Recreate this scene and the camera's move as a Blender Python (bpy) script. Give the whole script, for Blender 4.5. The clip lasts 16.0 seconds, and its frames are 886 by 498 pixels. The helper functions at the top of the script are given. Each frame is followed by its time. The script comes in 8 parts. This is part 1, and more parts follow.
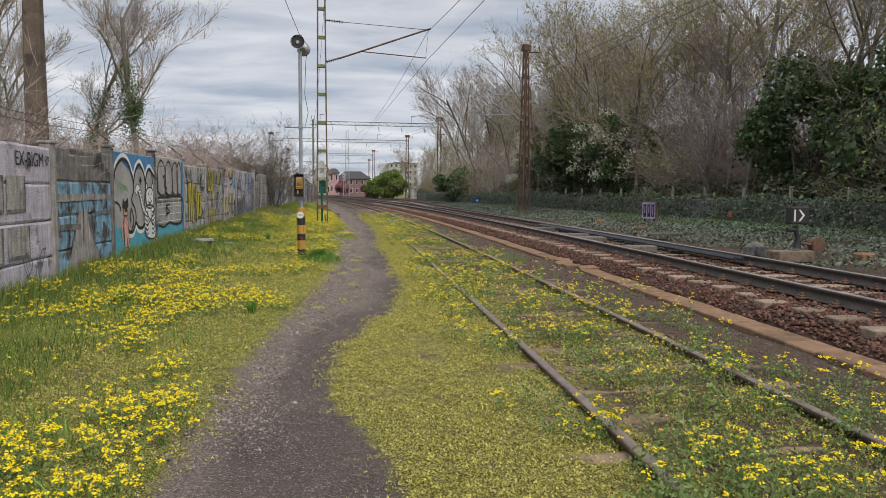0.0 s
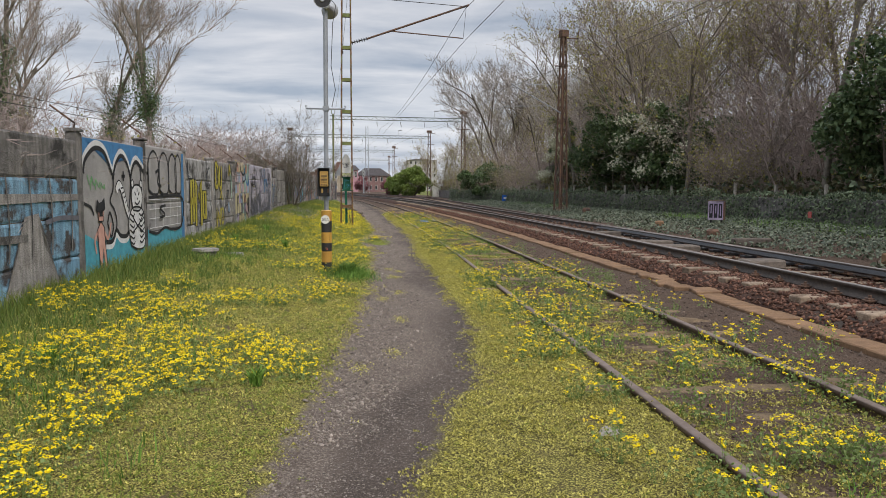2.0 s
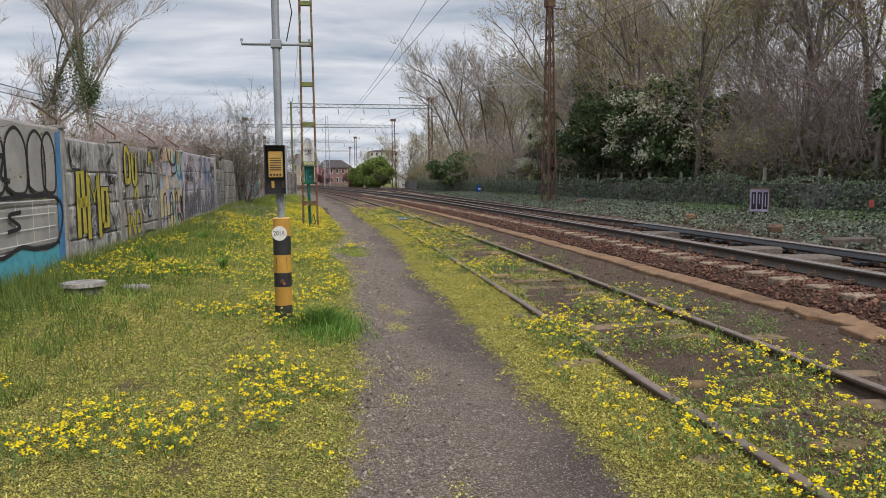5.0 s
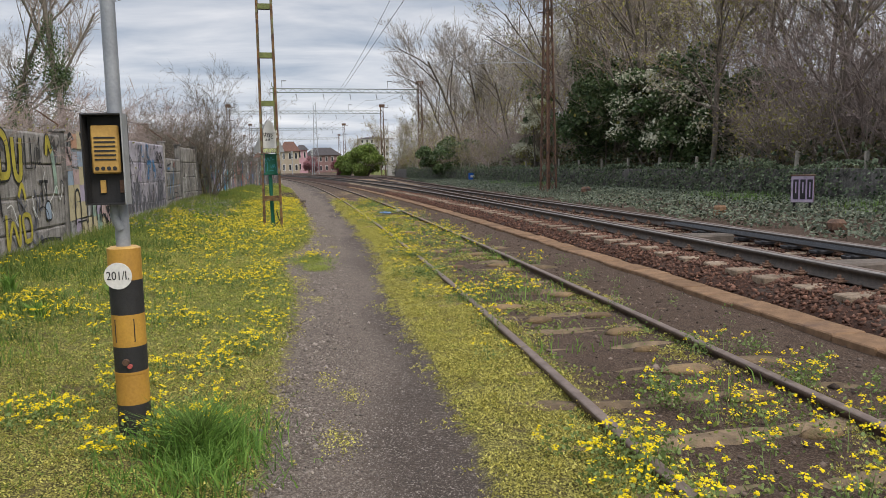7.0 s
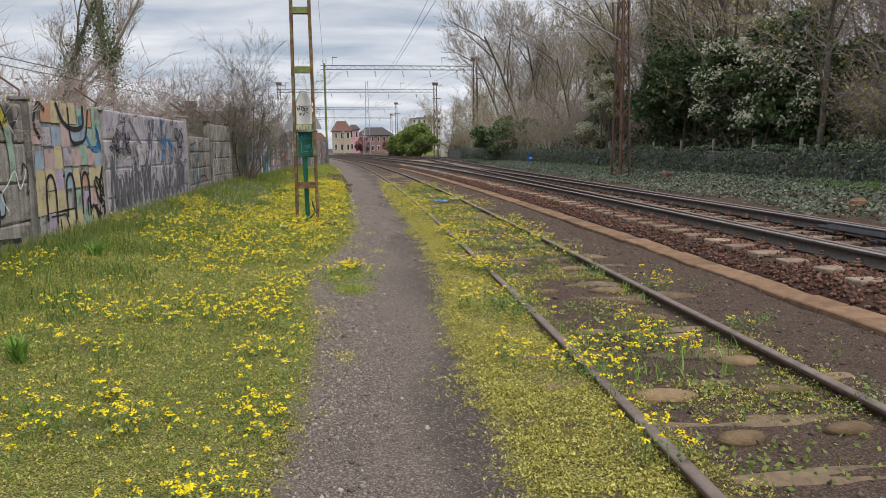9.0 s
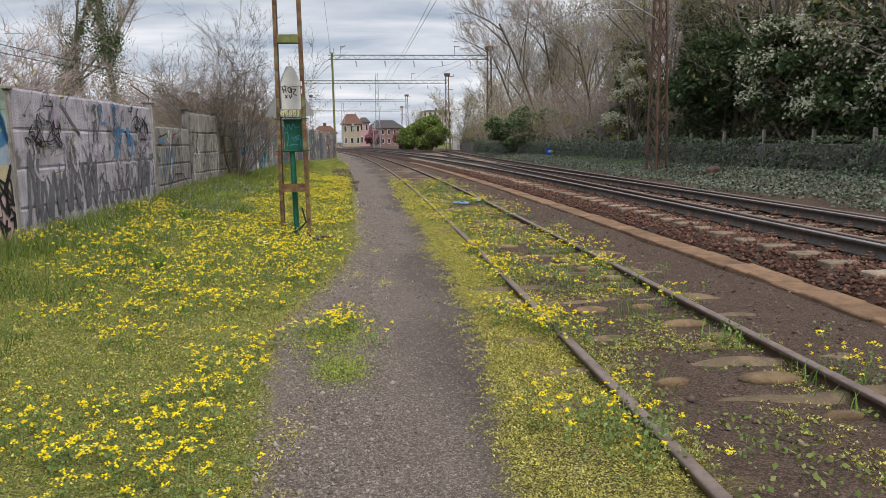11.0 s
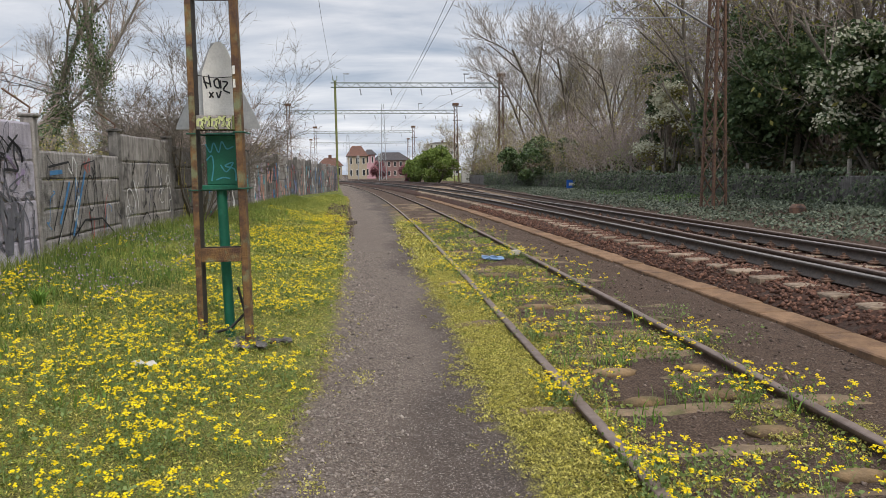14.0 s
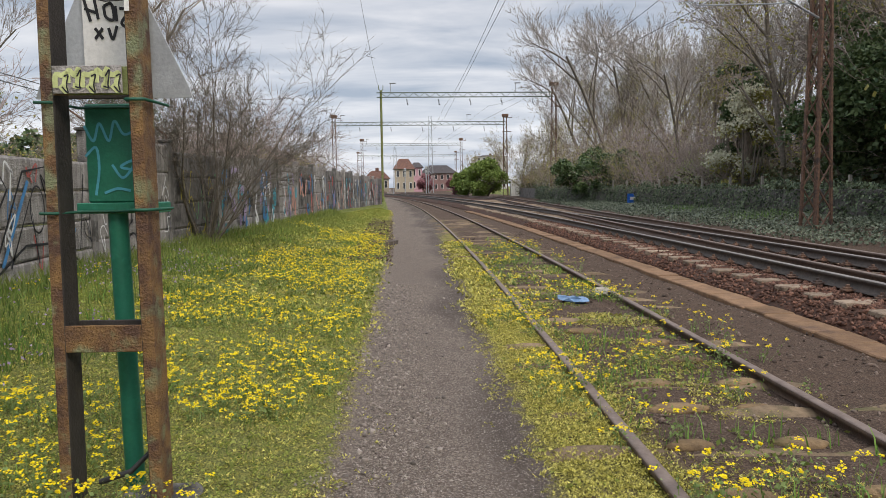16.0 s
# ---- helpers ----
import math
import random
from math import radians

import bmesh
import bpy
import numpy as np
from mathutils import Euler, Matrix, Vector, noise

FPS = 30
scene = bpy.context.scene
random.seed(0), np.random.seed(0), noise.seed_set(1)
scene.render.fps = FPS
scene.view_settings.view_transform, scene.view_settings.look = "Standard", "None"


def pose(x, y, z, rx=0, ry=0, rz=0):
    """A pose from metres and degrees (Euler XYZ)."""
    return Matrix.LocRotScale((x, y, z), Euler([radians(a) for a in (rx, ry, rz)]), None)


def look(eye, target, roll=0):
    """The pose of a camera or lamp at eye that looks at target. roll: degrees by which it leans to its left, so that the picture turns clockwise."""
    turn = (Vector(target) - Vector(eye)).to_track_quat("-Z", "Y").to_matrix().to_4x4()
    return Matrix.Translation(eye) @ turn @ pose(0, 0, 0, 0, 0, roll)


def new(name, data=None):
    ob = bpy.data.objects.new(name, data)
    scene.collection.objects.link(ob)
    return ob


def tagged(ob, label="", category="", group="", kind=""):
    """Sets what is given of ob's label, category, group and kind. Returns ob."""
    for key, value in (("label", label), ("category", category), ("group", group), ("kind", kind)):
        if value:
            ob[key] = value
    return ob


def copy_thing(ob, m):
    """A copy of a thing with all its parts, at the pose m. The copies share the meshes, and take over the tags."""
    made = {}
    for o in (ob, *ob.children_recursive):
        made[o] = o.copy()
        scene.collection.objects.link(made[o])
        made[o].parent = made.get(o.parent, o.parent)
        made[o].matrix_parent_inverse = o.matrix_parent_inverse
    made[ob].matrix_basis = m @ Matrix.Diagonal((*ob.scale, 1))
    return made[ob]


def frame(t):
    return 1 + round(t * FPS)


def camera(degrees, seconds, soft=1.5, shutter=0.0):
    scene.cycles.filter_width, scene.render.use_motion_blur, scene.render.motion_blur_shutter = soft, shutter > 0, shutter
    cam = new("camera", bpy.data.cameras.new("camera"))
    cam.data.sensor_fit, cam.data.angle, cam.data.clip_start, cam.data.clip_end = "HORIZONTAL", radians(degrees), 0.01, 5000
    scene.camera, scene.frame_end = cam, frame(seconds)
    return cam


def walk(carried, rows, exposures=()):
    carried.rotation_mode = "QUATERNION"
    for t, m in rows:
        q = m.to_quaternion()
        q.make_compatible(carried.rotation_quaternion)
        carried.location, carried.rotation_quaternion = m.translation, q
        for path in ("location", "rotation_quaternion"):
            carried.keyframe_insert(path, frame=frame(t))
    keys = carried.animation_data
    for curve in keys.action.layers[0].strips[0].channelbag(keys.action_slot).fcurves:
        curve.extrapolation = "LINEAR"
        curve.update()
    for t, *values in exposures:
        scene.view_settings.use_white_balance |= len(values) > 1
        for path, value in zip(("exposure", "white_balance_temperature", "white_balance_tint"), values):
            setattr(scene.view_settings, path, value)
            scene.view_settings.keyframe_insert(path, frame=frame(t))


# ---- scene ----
cam = camera(61.9, 16.0, soft=0.55)
METRES, EYE, TILT, LEAN, TURN = 26.6, 1.47, 1.15, 0.0, -10.8
ROWS = [
    (0.0, 0.0, 0.0, 0.0, 0.04, -5.59, -0.41),
    (0.5, -0.0046, 0.0314, -0.0004, 0.3, -5.98, -0.37),
    (1.0, -0.0131, 0.0631, -0.0002, 0.92, -5.98, 0.38),
    (1.5, -0.0198, 0.0946, -0.0011, 2.21, -5.98, 0.07),
    (2.0, -0.0282, 0.1253, -0.0019, 1.45, -5.83, -0.37),
    (2.5, -0.0336, 0.1564, -0.0025, 1.25, -5.37, -0.5),
    (3.0, -0.0437, 0.1881, -0.0029, 0.85, -5.23, -0.57),
    (3.5, -0.0488, 0.2198, -0.0045, -0.29, -5.79, -0.4),
    (4.0, -0.0544, 0.2517, -0.0051, -1.23, -6.28, -0.17),
    (6.5, -0.0567, 0.4097, -0.0078, -1.67, -6.79, 1.21),
    (7.0, -0.0537, 0.4408, -0.0073, -2.25, -7.55, 1.02),
    (7.5, -0.0554, 0.4707, -0.0069, -2.12, -8.16, 1.11),
    (8.0, -0.0565, 0.5008, -0.0079, 0.14, -8.28, 0.82),
    (8.5, -0.0612, 0.5328, -0.0085, 1.25, -8.73, 0.73),
    (9.0, -0.0632, 0.5635, -0.009, 1.74, -8.98, 0.76),
    (11.5, -0.0806, 0.7147, -0.0136, 2.89, -9.96, 1.3),
    (12.0, -0.0846, 0.7455, -0.0152, 3.75, -10.5, 1.82),
    (12.5, -0.0859, 0.7762, -0.0154, 4.82, -9.58, 1.03),
    (13.0, -0.0892, 0.8082, -0.0163, 4.04, -8.92, 0.42),
    (13.5, -0.0908, 0.8399, -0.0164, 3.69, -7.99, 0.56),
    (14.0, -0.0961, 0.8706, -0.0164, 3.0, -7.02, 0.96),
    (14.5, -0.0985, 0.8999, -0.0178, 4.38, -6.55, 0.98),
    (15.0, -0.1031, 0.9297, -0.0186, 5.81, -6.8, 1.12),
    (15.5, -0.1056, 0.9601, -0.0193, 6.33, -6.65, 1.31),
    (16.0, -0.1102, 0.9898, -0.0196, 6.63, -5.94, 0.9),
]
walk(cam, [(t, pose(0, 0, EYE, TILT, LEAN, TURN) @ pose(METRES * x, METRES * y, METRES * z, 90 + pitch, roll, yaw)) for t, x, y, z, yaw, pitch, roll in ROWS],
     exposures=[(0.0, 0.01), (4.0, 0.06), (7.5, 0.09), (11.0, 0.13), (16.0, 0.14)])

# ---- world, sun, exposure ----
world = bpy.data.worlds.new("overcast_sky")
scene.world = world
world.use_nodes = True
wn, wl = world.node_tree.nodes, world.node_tree.links
wn.clear()


def wnode(kind, **values):
    n = wn.new(kind)
    for k, v in values.items():
        n.inputs[k].default_value = v
    return n


w_out, w_bg = wn.new("ShaderNodeOutputWorld"), wn.new("ShaderNodeBackground")
w_sky = wn.new("ShaderNodeTexSky")
w_sky.sky_type, w_sky.sun_disc = "NISHITA", False
w_sky.sun_elevation, w_sky.sun_rotation = radians(46), radians(151)
w_sky.air_density, w_sky.dust_density = 1.2, 2.0
w_gain = wn.new("ShaderNodeVectorMath")
w_gain.operation = "SCALE"
w_gain.inputs["Scale"].default_value = 0.085
w_geo = wn.new("ShaderNodeTexCoord")
w_sep = wn.new("ShaderNodeSeparateXYZ")
w_div = wn.new("ShaderNodeMath")
w_div.operation = "ADD"
w_div.inputs[1].default_value = 0.16
w_flat = wn.new("ShaderNodeVectorMath")
w_flat.operation = "DIVIDE"
w_comb = wn.new("ShaderNodeCombineXYZ")
w_scale = wn.new("ShaderNodeMapping")
w_scale.inputs["Scale"].default_value = (0.9, 1.9, 0.0)
w_scale.inputs["Rotation"].default_value = (0, 0, 0.35)
w_noise = wnode("ShaderNodeTexNoise", Scale=1.5, Detail=7.0, Roughness=0.55, Distortion=0.3)
w_ramp = wn.new("ShaderNodeValToRGB")
w_ramp.color_ramp.elements[0].position, w_ramp.color_ramp.elements[0].color = 0.30, (0.36, 0.44, 0.56, 1)
w_ramp.color_ramp.elements[1].position, w_ramp.color_ramp.elements[1].color = 0.68, (0.80, 0.84, 0.90, 1)
w_cover = wn.new("ShaderNodeMix")
w_cover.data_type = "RGBA"
w_cover.inputs[0].default_value = 0.86
wl.new(w_geo.outputs["Generated"], w_sep.inputs[0])
wl.new(w_sep.outputs["Z"], w_div.inputs[0])
for i in range(3):
    wl.new(w_div.outputs[0], w_comb.inputs[i])
wl.new(w_geo.outputs["Generated"], w_flat.inputs[0])
wl.new(w_comb.outputs[0], w_flat.inputs[1])
wl.new(w_flat.outputs[0], w_scale.inputs[0])
wl.new(w_scale.outputs[0], w_noise.inputs["Vector"])
wl.new(w_noise.outputs["Fac"], w_ramp.inputs[0])
wl.new(w_sky.outputs[0], w_gain.inputs[0])
wl.new(w_gain.outputs[0], w_cover.inputs[6])
wl.new(w_ramp.outputs[0], w_cover.inputs[7])
# an overcast sky is brighter overhead than at its rim
w_high = wn.new("ShaderNodeMapRange")
w_high.interpolation_type = "SMOOTHSTEP"
for slot, v in (("From Min", 0.30), ("From Max", 0.95), ("To Min", 1.0), ("To Max", 2.6)):
    w_high.inputs[slot].default_value = v
w_lift = wn.new("ShaderNodeVectorMath")
w_lift.operation = "SCALE"
w_rim = wn.new("ShaderNodeMapRange")
w_rim.interpolation_type = "SMOOTHSTEP"
for slot, v in (("From Min", 0.0), ("From Max", 0.24), ("To Min", 1.2), ("To Max", 1.0)):
    w_rim.inputs[slot].default_value = v
w_both = wn.new("ShaderNodeMath")
w_both.operation = "MULTIPLY"
wl.new(w_sep.outputs["Z"], w_high.inputs["Value"])
wl.new(w_sep.outputs["Z"], w_rim.inputs["Value"])
wl.new(w_high.outputs[0], w_both.inputs[0])
wl.new(w_rim.outputs[0], w_both.inputs[1])
wl.new(w_both.outputs[0], w_lift.inputs["Scale"])
wl.new(w_cover.outputs[2], w_lift.inputs[0])
wl.new(w_lift.outputs[0], w_bg.inputs["Color"])
w_bg.inputs["Strength"].default_value = 0.95
wl.new(w_bg.outputs[0], w_out.inputs[0])

sun = new("sun", bpy.data.lights.new("sun", "SUN"))
sun.data.energy, sun.data.angle, sun.data.color = 1.9, radians(25), (1.0, 0.95, 0.88)
sun.matrix_world = look((14, -25, 30), (0, 0, 0))
scene.view_settings.use_white_balance = True
scene.view_settings.white_balance_temperature = 6750
scene.view_settings.white_balance_tint = 13.0


# ---- materials ----
def mat(name, base, second=None, scale=8.0, rough=0.85, metal=0.0, bump=0.3, spread=0.0, fine=60.0, third=None, t_scale=1.2, t_at=0.58,
        island=False, obj=0.0, streak=0.0):
    """Two colours by noise, a third in larger stains, fine grain, relief, and a spread of brightness by piece."""
    m = bpy.data.materials.new(name)
    m.use_nodes = True
    nt = m.node_tree
    nodes, links = nt.nodes, nt.links
    bsdf = nodes["Principled BSDF"]
    bsdf.inputs["Roughness"].default_value, bsdf.inputs["Metallic"].default_value = rough, metal
    bsdf.inputs["Specular IOR Level"].default_value = 0.12 if rough > 0.8 else 0.4
    second = second or tuple(c * 0.7 for c in base)
    pos = nodes.new("ShaderNodeNewGeometry")

    def tex(s, detail=5.0):
        n = nodes.new("ShaderNodeTexNoise")
        n.inputs["Scale"].default_value, n.inputs["Detail"].default_value, n.inputs["Roughness"].default_value = s, detail, 0.6
        links.new(pos.outputs["Position"], n.inputs["Vector"])
        return n.outputs["Fac"]

    def ramp(fac, a, b):
        n = nodes.new("ShaderNodeMapRange")
        n.inputs["From Min"].default_value, n.inputs["From Max"].default_value = a, b
        links.new(fac, n.inputs["Value"])
        return n.outputs[0]

    def mix(fac, a, b, how="MIX"):
        n = nodes.new("ShaderNodeMix")
        n.data_type, n.blend_type = "RGBA", how
        for slot, v in ((0, fac), (6, a), (7, b)):
            if isinstance(v, (int, float)):
                n.inputs[slot].default_value = v
            elif isinstance(v, tuple):
                n.inputs[slot].default_value = (*v[:3], 1)
            else:
                links.new(v, n.inputs[slot])
        return n.outputs[2]

    col = mix(ramp(tex(scale), 0.38, 0.62), tuple(base), tuple(second))
    if third:
        col = mix(ramp(tex(t_scale, 7.0), t_at - 0.05, t_at + 0.07), col, tuple(third))
    grain = tex(fine, 3.0)
    col = mix(0.5, col, mix(grain, (0.55, 0.55, 0.55), (1.45, 1.45, 1.45)), "MULTIPLY")
    if streak:
        run = nodes.new("ShaderNodeMapping")
        run.inputs["Scale"].default_value = (16, 16, 1.1)
        links.new(pos.outputs["Position"], run.inputs["Vector"])
        n = nodes.new("ShaderNodeTexNoise")
        n.inputs["Scale"].default_value, n.inputs["Detail"].default_value = 1.0, 6.0
        links.new(run.outputs[0], n.inputs["Vector"])
        col = mix(ramp(n.outputs["Fac"], 0.40, 0.60), col, mix(streak, col, (0.07, 0.066, 0.062)))
    if island or obj or spread:
        if island:
            rnd = pos.outputs["Random Per Island"]
        else:
            rnd = nodes.new("ShaderNodeObjectInfo").outputs["Random"]
        s = spread or obj or 0.3
        col = mix(1.0, col, mix(rnd, (1 - s, 1 - s, 1 - s), (1 + s, 1 + s, 1 + s)), "MULTIPLY")
    links.new(col, bsdf.inputs["Base Color"])
    if bump:
        b = nodes.new("ShaderNodeBump")
        b.inputs["Strength"].default_value, b.inputs["Distance"].default_value = bump, 0.02
        links.new(grain, b.inputs["Height"])
        links.new(b.outputs[0], bsdf.inputs["Normal"])
    return m


def leaf_mat(name, a, b, rough=0.6, trans=0.25):
    """Leaves: a colour between two, leaf by leaf, and some light let through."""
    m = bpy.data.materials.new(name)
    m.use_nodes = True
    nodes, links = m.node_tree.nodes, m.node_tree.links
    bsdf, geo, mx = nodes["Principled BSDF"], nodes.new("ShaderNodeNewGeometry"), nodes.new("ShaderNodeMix")
    mx.data_type = "RGBA"
    mx.inputs[6].default_value, mx.inputs[7].default_value = (*a, 1), (*b, 1)
    links.new(geo.outputs["Random Per Island"], mx.inputs[0])
    links.new(mx.outputs[2], bsdf.inputs["Base Color"])
    bsdf.inputs["Roughness"].default_value = rough
    bsdf.inputs["Specular IOR Level"].default_value = 0.22
    if trans:
        tr, add, out = nodes.new("ShaderNodeBsdfTranslucent"), nodes.new("ShaderNodeMixShader"), nodes["Material Output"]
        links.new(mx.outputs[2], tr.inputs["Color"])
        add.inputs[0].default_value = trans
        links.new(bsdf.outputs[0], add.inputs[1])
        links.new(tr.outputs[0], add.inputs[2])
        links.new(add.outputs[0], out.inputs["Surface"])
    return m


M = {
    "concrete": mat("old_concrete", (0.40, 0.375, 0.35), (0.29, 0.27, 0.25), 5.0, third=(0.11, 0.103, 0.095), t_scale=2.2, t_at=0.60, bump=1.0, fine=38, streak=0.42),
    "concrete_dark": mat("sooty_concrete", (0.25, 0.235, 0.22), (0.15, 0.142, 0.133), 5.0, third=(0.055, 0.053, 0.05), t_scale=2.4, t_at=0.58, bump=1.0, fine=38, streak=0.42),
    "concrete_pale": mat("pale_concrete", (0.36, 0.33, 0.28), (0.25, 0.23, 0.20), 6.0, bump=0.5),
    "paint_lilac": mat("weathered_lilac_white_paint", (0.52, 0.485, 0.545), (0.39, 0.365, 0.41), 4.5, third=(0.17, 0.16, 0.16), t_scale=3.6, t_at=0.62, bump=0.9, fine=42, streak=0.22),
    "paint_blue": mat("peeling_light_blue_paint", (0.25, 0.43, 0.56), (0.17, 0.33, 0.45), 3.0, third=(0.085, 0.08, 0.078), t_scale=3.6, t_at=0.52, bump=0.9, fine=42, streak=0.42),
    "paint_grey": mat("silver_grey_paint", (0.36, 0.345, 0.33), (0.28, 0.27, 0.26), 2.0, third=(0.15, 0.145, 0.14), t_scale=3, t_at=0.66, bump=0.3),
    "paint_white": mat("dirty_white_paint", (0.52, 0.51, 0.49), (0.33, 0.32, 0.31), 3.5, third=(0.12, 0.112, 0.105), t_scale=3.2, t_at=0.56, bump=0.9, fine=42, streak=0.42),
    "paint_mixed": mat("faded_mixed_paint", (0.40, 0.37, 0.32), (0.26, 0.30, 0.33), 2.0, third=(0.13, 0.13, 0.12), t_scale=2.4, t_at=0.60, bump=0.5, streak=0.42),
    "s_black": mat("black_spray", (0.022, 0.022, 0.025), rough=0.7, bump=0.1),
    "s_grey": mat("grey_spray", (0.15, 0.15, 0.17), (0.105, 0.105, 0.12), rough=0.8, bump=0.1),
    "s_white": mat("white_spray", (0.70, 0.70, 0.69), (0.58, 0.58, 0.57), rough=0.7, bump=0.1),
    "s_blue": mat("blue_spray", (0.06, 0.22, 0.44), (0.05, 0.17, 0.34), rough=0.7, bump=0.1),
    "s_teal": mat("teal_spray", (0.08, 0.36, 0.44), (0.06, 0.27, 0.34), rough=0.7, bump=0.1),
    "s_yellow": mat("yellow_spray", (0.48, 0.40, 0.05), (0.34, 0.29, 0.05), rough=0.7, bump=0.1),
    "s_pink": mat("flesh_pink_spray", (0.60, 0.33, 0.26), (0.50, 0.27, 0.22), rough=0.7, bump=0.1),
    "s_violet": mat("violet_spray", (0.38, 0.30, 0.44), (0.30, 0.24, 0.36), rough=0.7, bump=0.1),
    "s_green": mat("green_spray", (0.16, 0.40, 0.15), (0.12, 0.32, 0.13), rough=0.7, bump=0.1),
    "s_red": mat("red_spray", (0.50, 0.11, 0.09), (0.40, 0.09, 0.08), rough=0.7, bump=0.1),
    "p_pink": mat("pastel_pink_paint", (0.52, 0.38, 0.37), (0.42, 0.31, 0.30), 5, third=(0.2, 0.18, 0.17), t_scale=5, t_at=0.62, bump=0.2),
    "p_mint": mat("pastel_green_paint", (0.33, 0.45, 0.36), (0.25, 0.34, 0.28), 5, third=(0.18, 0.19, 0.17), t_scale=5, t_at=0.62, bump=0.2),
    "p_violet": mat("pastel_violet_paint", (0.43, 0.37, 0.47), (0.34, 0.29, 0.37), 5, third=(0.19, 0.17, 0.19), t_scale=5, t_at=0.62, bump=0.2),
    "p_cream": mat("pastel_cream_paint", (0.53, 0.46, 0.29), (0.43, 0.37, 0.24), 5, third=(0.21, 0.19, 0.15), t_scale=5, t_at=0.62, bump=0.2),
    "p_blue": mat("pastel_blue_paint", (0.33, 0.41, 0.50), (0.26, 0.32, 0.40), 5, third=(0.17, 0.18, 0.19), t_scale=5, t_at=0.62, bump=0.2),
    "p_orange": mat("pastel_orange_paint", (0.52, 0.30, 0.20), (0.42, 0.25, 0.17), 5, third=(0.2, 0.17, 0.15), t_scale=5, t_at=0.62, bump=0.2),
    "p_tag": mat("pale_lime_spray", (0.60, 0.64, 0.30), (0.48, 0.52, 0.24), 20, bump=0.1),
    "under": leaf_mat("dull_undergrowth_leaf", (0.05, 0.05, 0.022), (0.14, 0.125, 0.06), trans=0.15),
    "rust_steel": mat("rusty_steel", (0.17, 0.095, 0.06), (0.10, 0.058, 0.04), 12, rough=0.75, third=(0.05, 0.035, 0.03), t_scale=3, bump=0.4),
    "mast_rust": mat("rusty_ochre_mast_paint", (0.235, 0.130, 0.048), (0.095, 0.050, 0.033), 9, rough=0.75, third=(0.20, 0.22, 0.12), t_scale=6, t_at=0.57, bump=0.8, fine=90),
    "mast_green": mat("mossy_green_mast_paint", (0.20, 0.23, 0.07), (0.12, 0.14, 0.05), 7, rough=0.7, third=(0.15, 0.08, 0.04), t_scale=5, t_at=0.60, bump=0.4),
    # near-black stand-in for the shade inside and behind the two-legged mast
    "mast_shade": mat("shaded_mast_side", (0.045, 0.038, 0.032), (0.03, 0.025, 0.022), 8, rough=0.7),
    "rail_rust": mat("rusty_rail", (0.13, 0.085, 0.062), (0.085, 0.058, 0.045), 15, rough=0.7, metal=0.15, bump=0.3),
    "rail_top": mat("worn_rail_head", (0.19, 0.145, 0.118), (0.13, 0.095, 0.078), 10, rough=0.65, metal=0.0, bump=0.1),
    "rail_shiny": mat("polished_rail_head", (0.24, 0.215, 0.195), (0.16, 0.145, 0.13), 6, rough=0.62, metal=0.12, bump=0.05),
    "rail_side": mat("grimy_rail_side", (0.095, 0.075, 0.062), (0.06, 0.05, 0.043), 14, rough=0.7, metal=0.1),
    "grease": mat("greasy_black_steel", (0.022, 0.023, 0.026), (0.035, 0.036, 0.04), 8, rough=0.38, bump=0.2),
    "sleeper": mat("weathered_grey_sleeper_wood", (0.29, 0.225, 0.165), (0.20, 0.15, 0.108), 14, third=(0.12, 0.085, 0.06), t_scale=4, t_at=0.6, obj=0.25, bump=0.6),
    "sleeper_old": mat("half_buried_sleeper", (0.22, 0.158, 0.10), (0.145, 0.107, 0.07), 10, third=(0.10, 0.10, 0.045), t_scale=4, t_at=0.6, obj=0.25, bump=0.6),
    "bare_timber": mat("ochre_worn_sleeper_top", (0.235, 0.160, 0.088), (0.155, 0.108, 0.065), 9, third=(0.11, 0.10, 0.045), t_scale=5, t_at=0.60, obj=0.2, bump=0.6),
    "slab": mat("ochre_stained_concrete_slab", (0.235, 0.145, 0.085), (0.17, 0.105, 0.064), 7, third=(0.13, 0.085, 0.06), t_scale=2.5, t_at=0.62, obj=0.18, bump=0.6),
    "ballast": mat("rusty_ballast_stone", (0.165, 0.085, 0.058), (0.10, 0.056, 0.042), 9, island=True, spread=0.55, bump=0.5),
    "ballast_bed": mat("rusty_ballast_bed", (0.08, 0.040, 0.027), (0.04, 0.024, 0.018), 22, third=(0.07, 0.055, 0.045), t_scale=1.2, bump=1.0, fine=35),
    "grey_stone": mat("grey_path_stone", (0.285, 0.245, 0.208), (0.19, 0.162, 0.137), 20, island=True, spread=0.55, bump=0.3),
    "earth_stone": mat("brown_grey_stone", (0.165, 0.125, 0.10), (0.11, 0.082, 0.066), 20, island=True, spread=0.6, bump=0.3),
    "galv": mat("galvanised_grey_pole", (0.34, 0.36, 0.38), (0.28, 0.30, 0.32), 5, rough=0.5, metal=0.3, third=(0.22, 0.20, 0.18), t_scale=4, t_at=0.66, bump=0.1),
    "steel_grey": mat("dull_grey_sheet", (0.42, 0.43, 0.43), (0.33, 0.34, 0.34), 5, rough=0.5, metal=0.35, bump=0.1),
    "black_paint": mat("black_paint", (0.025, 0.025, 0.026), (0.035, 0.034, 0.033), 6, rough=0.55, bump=0.15),
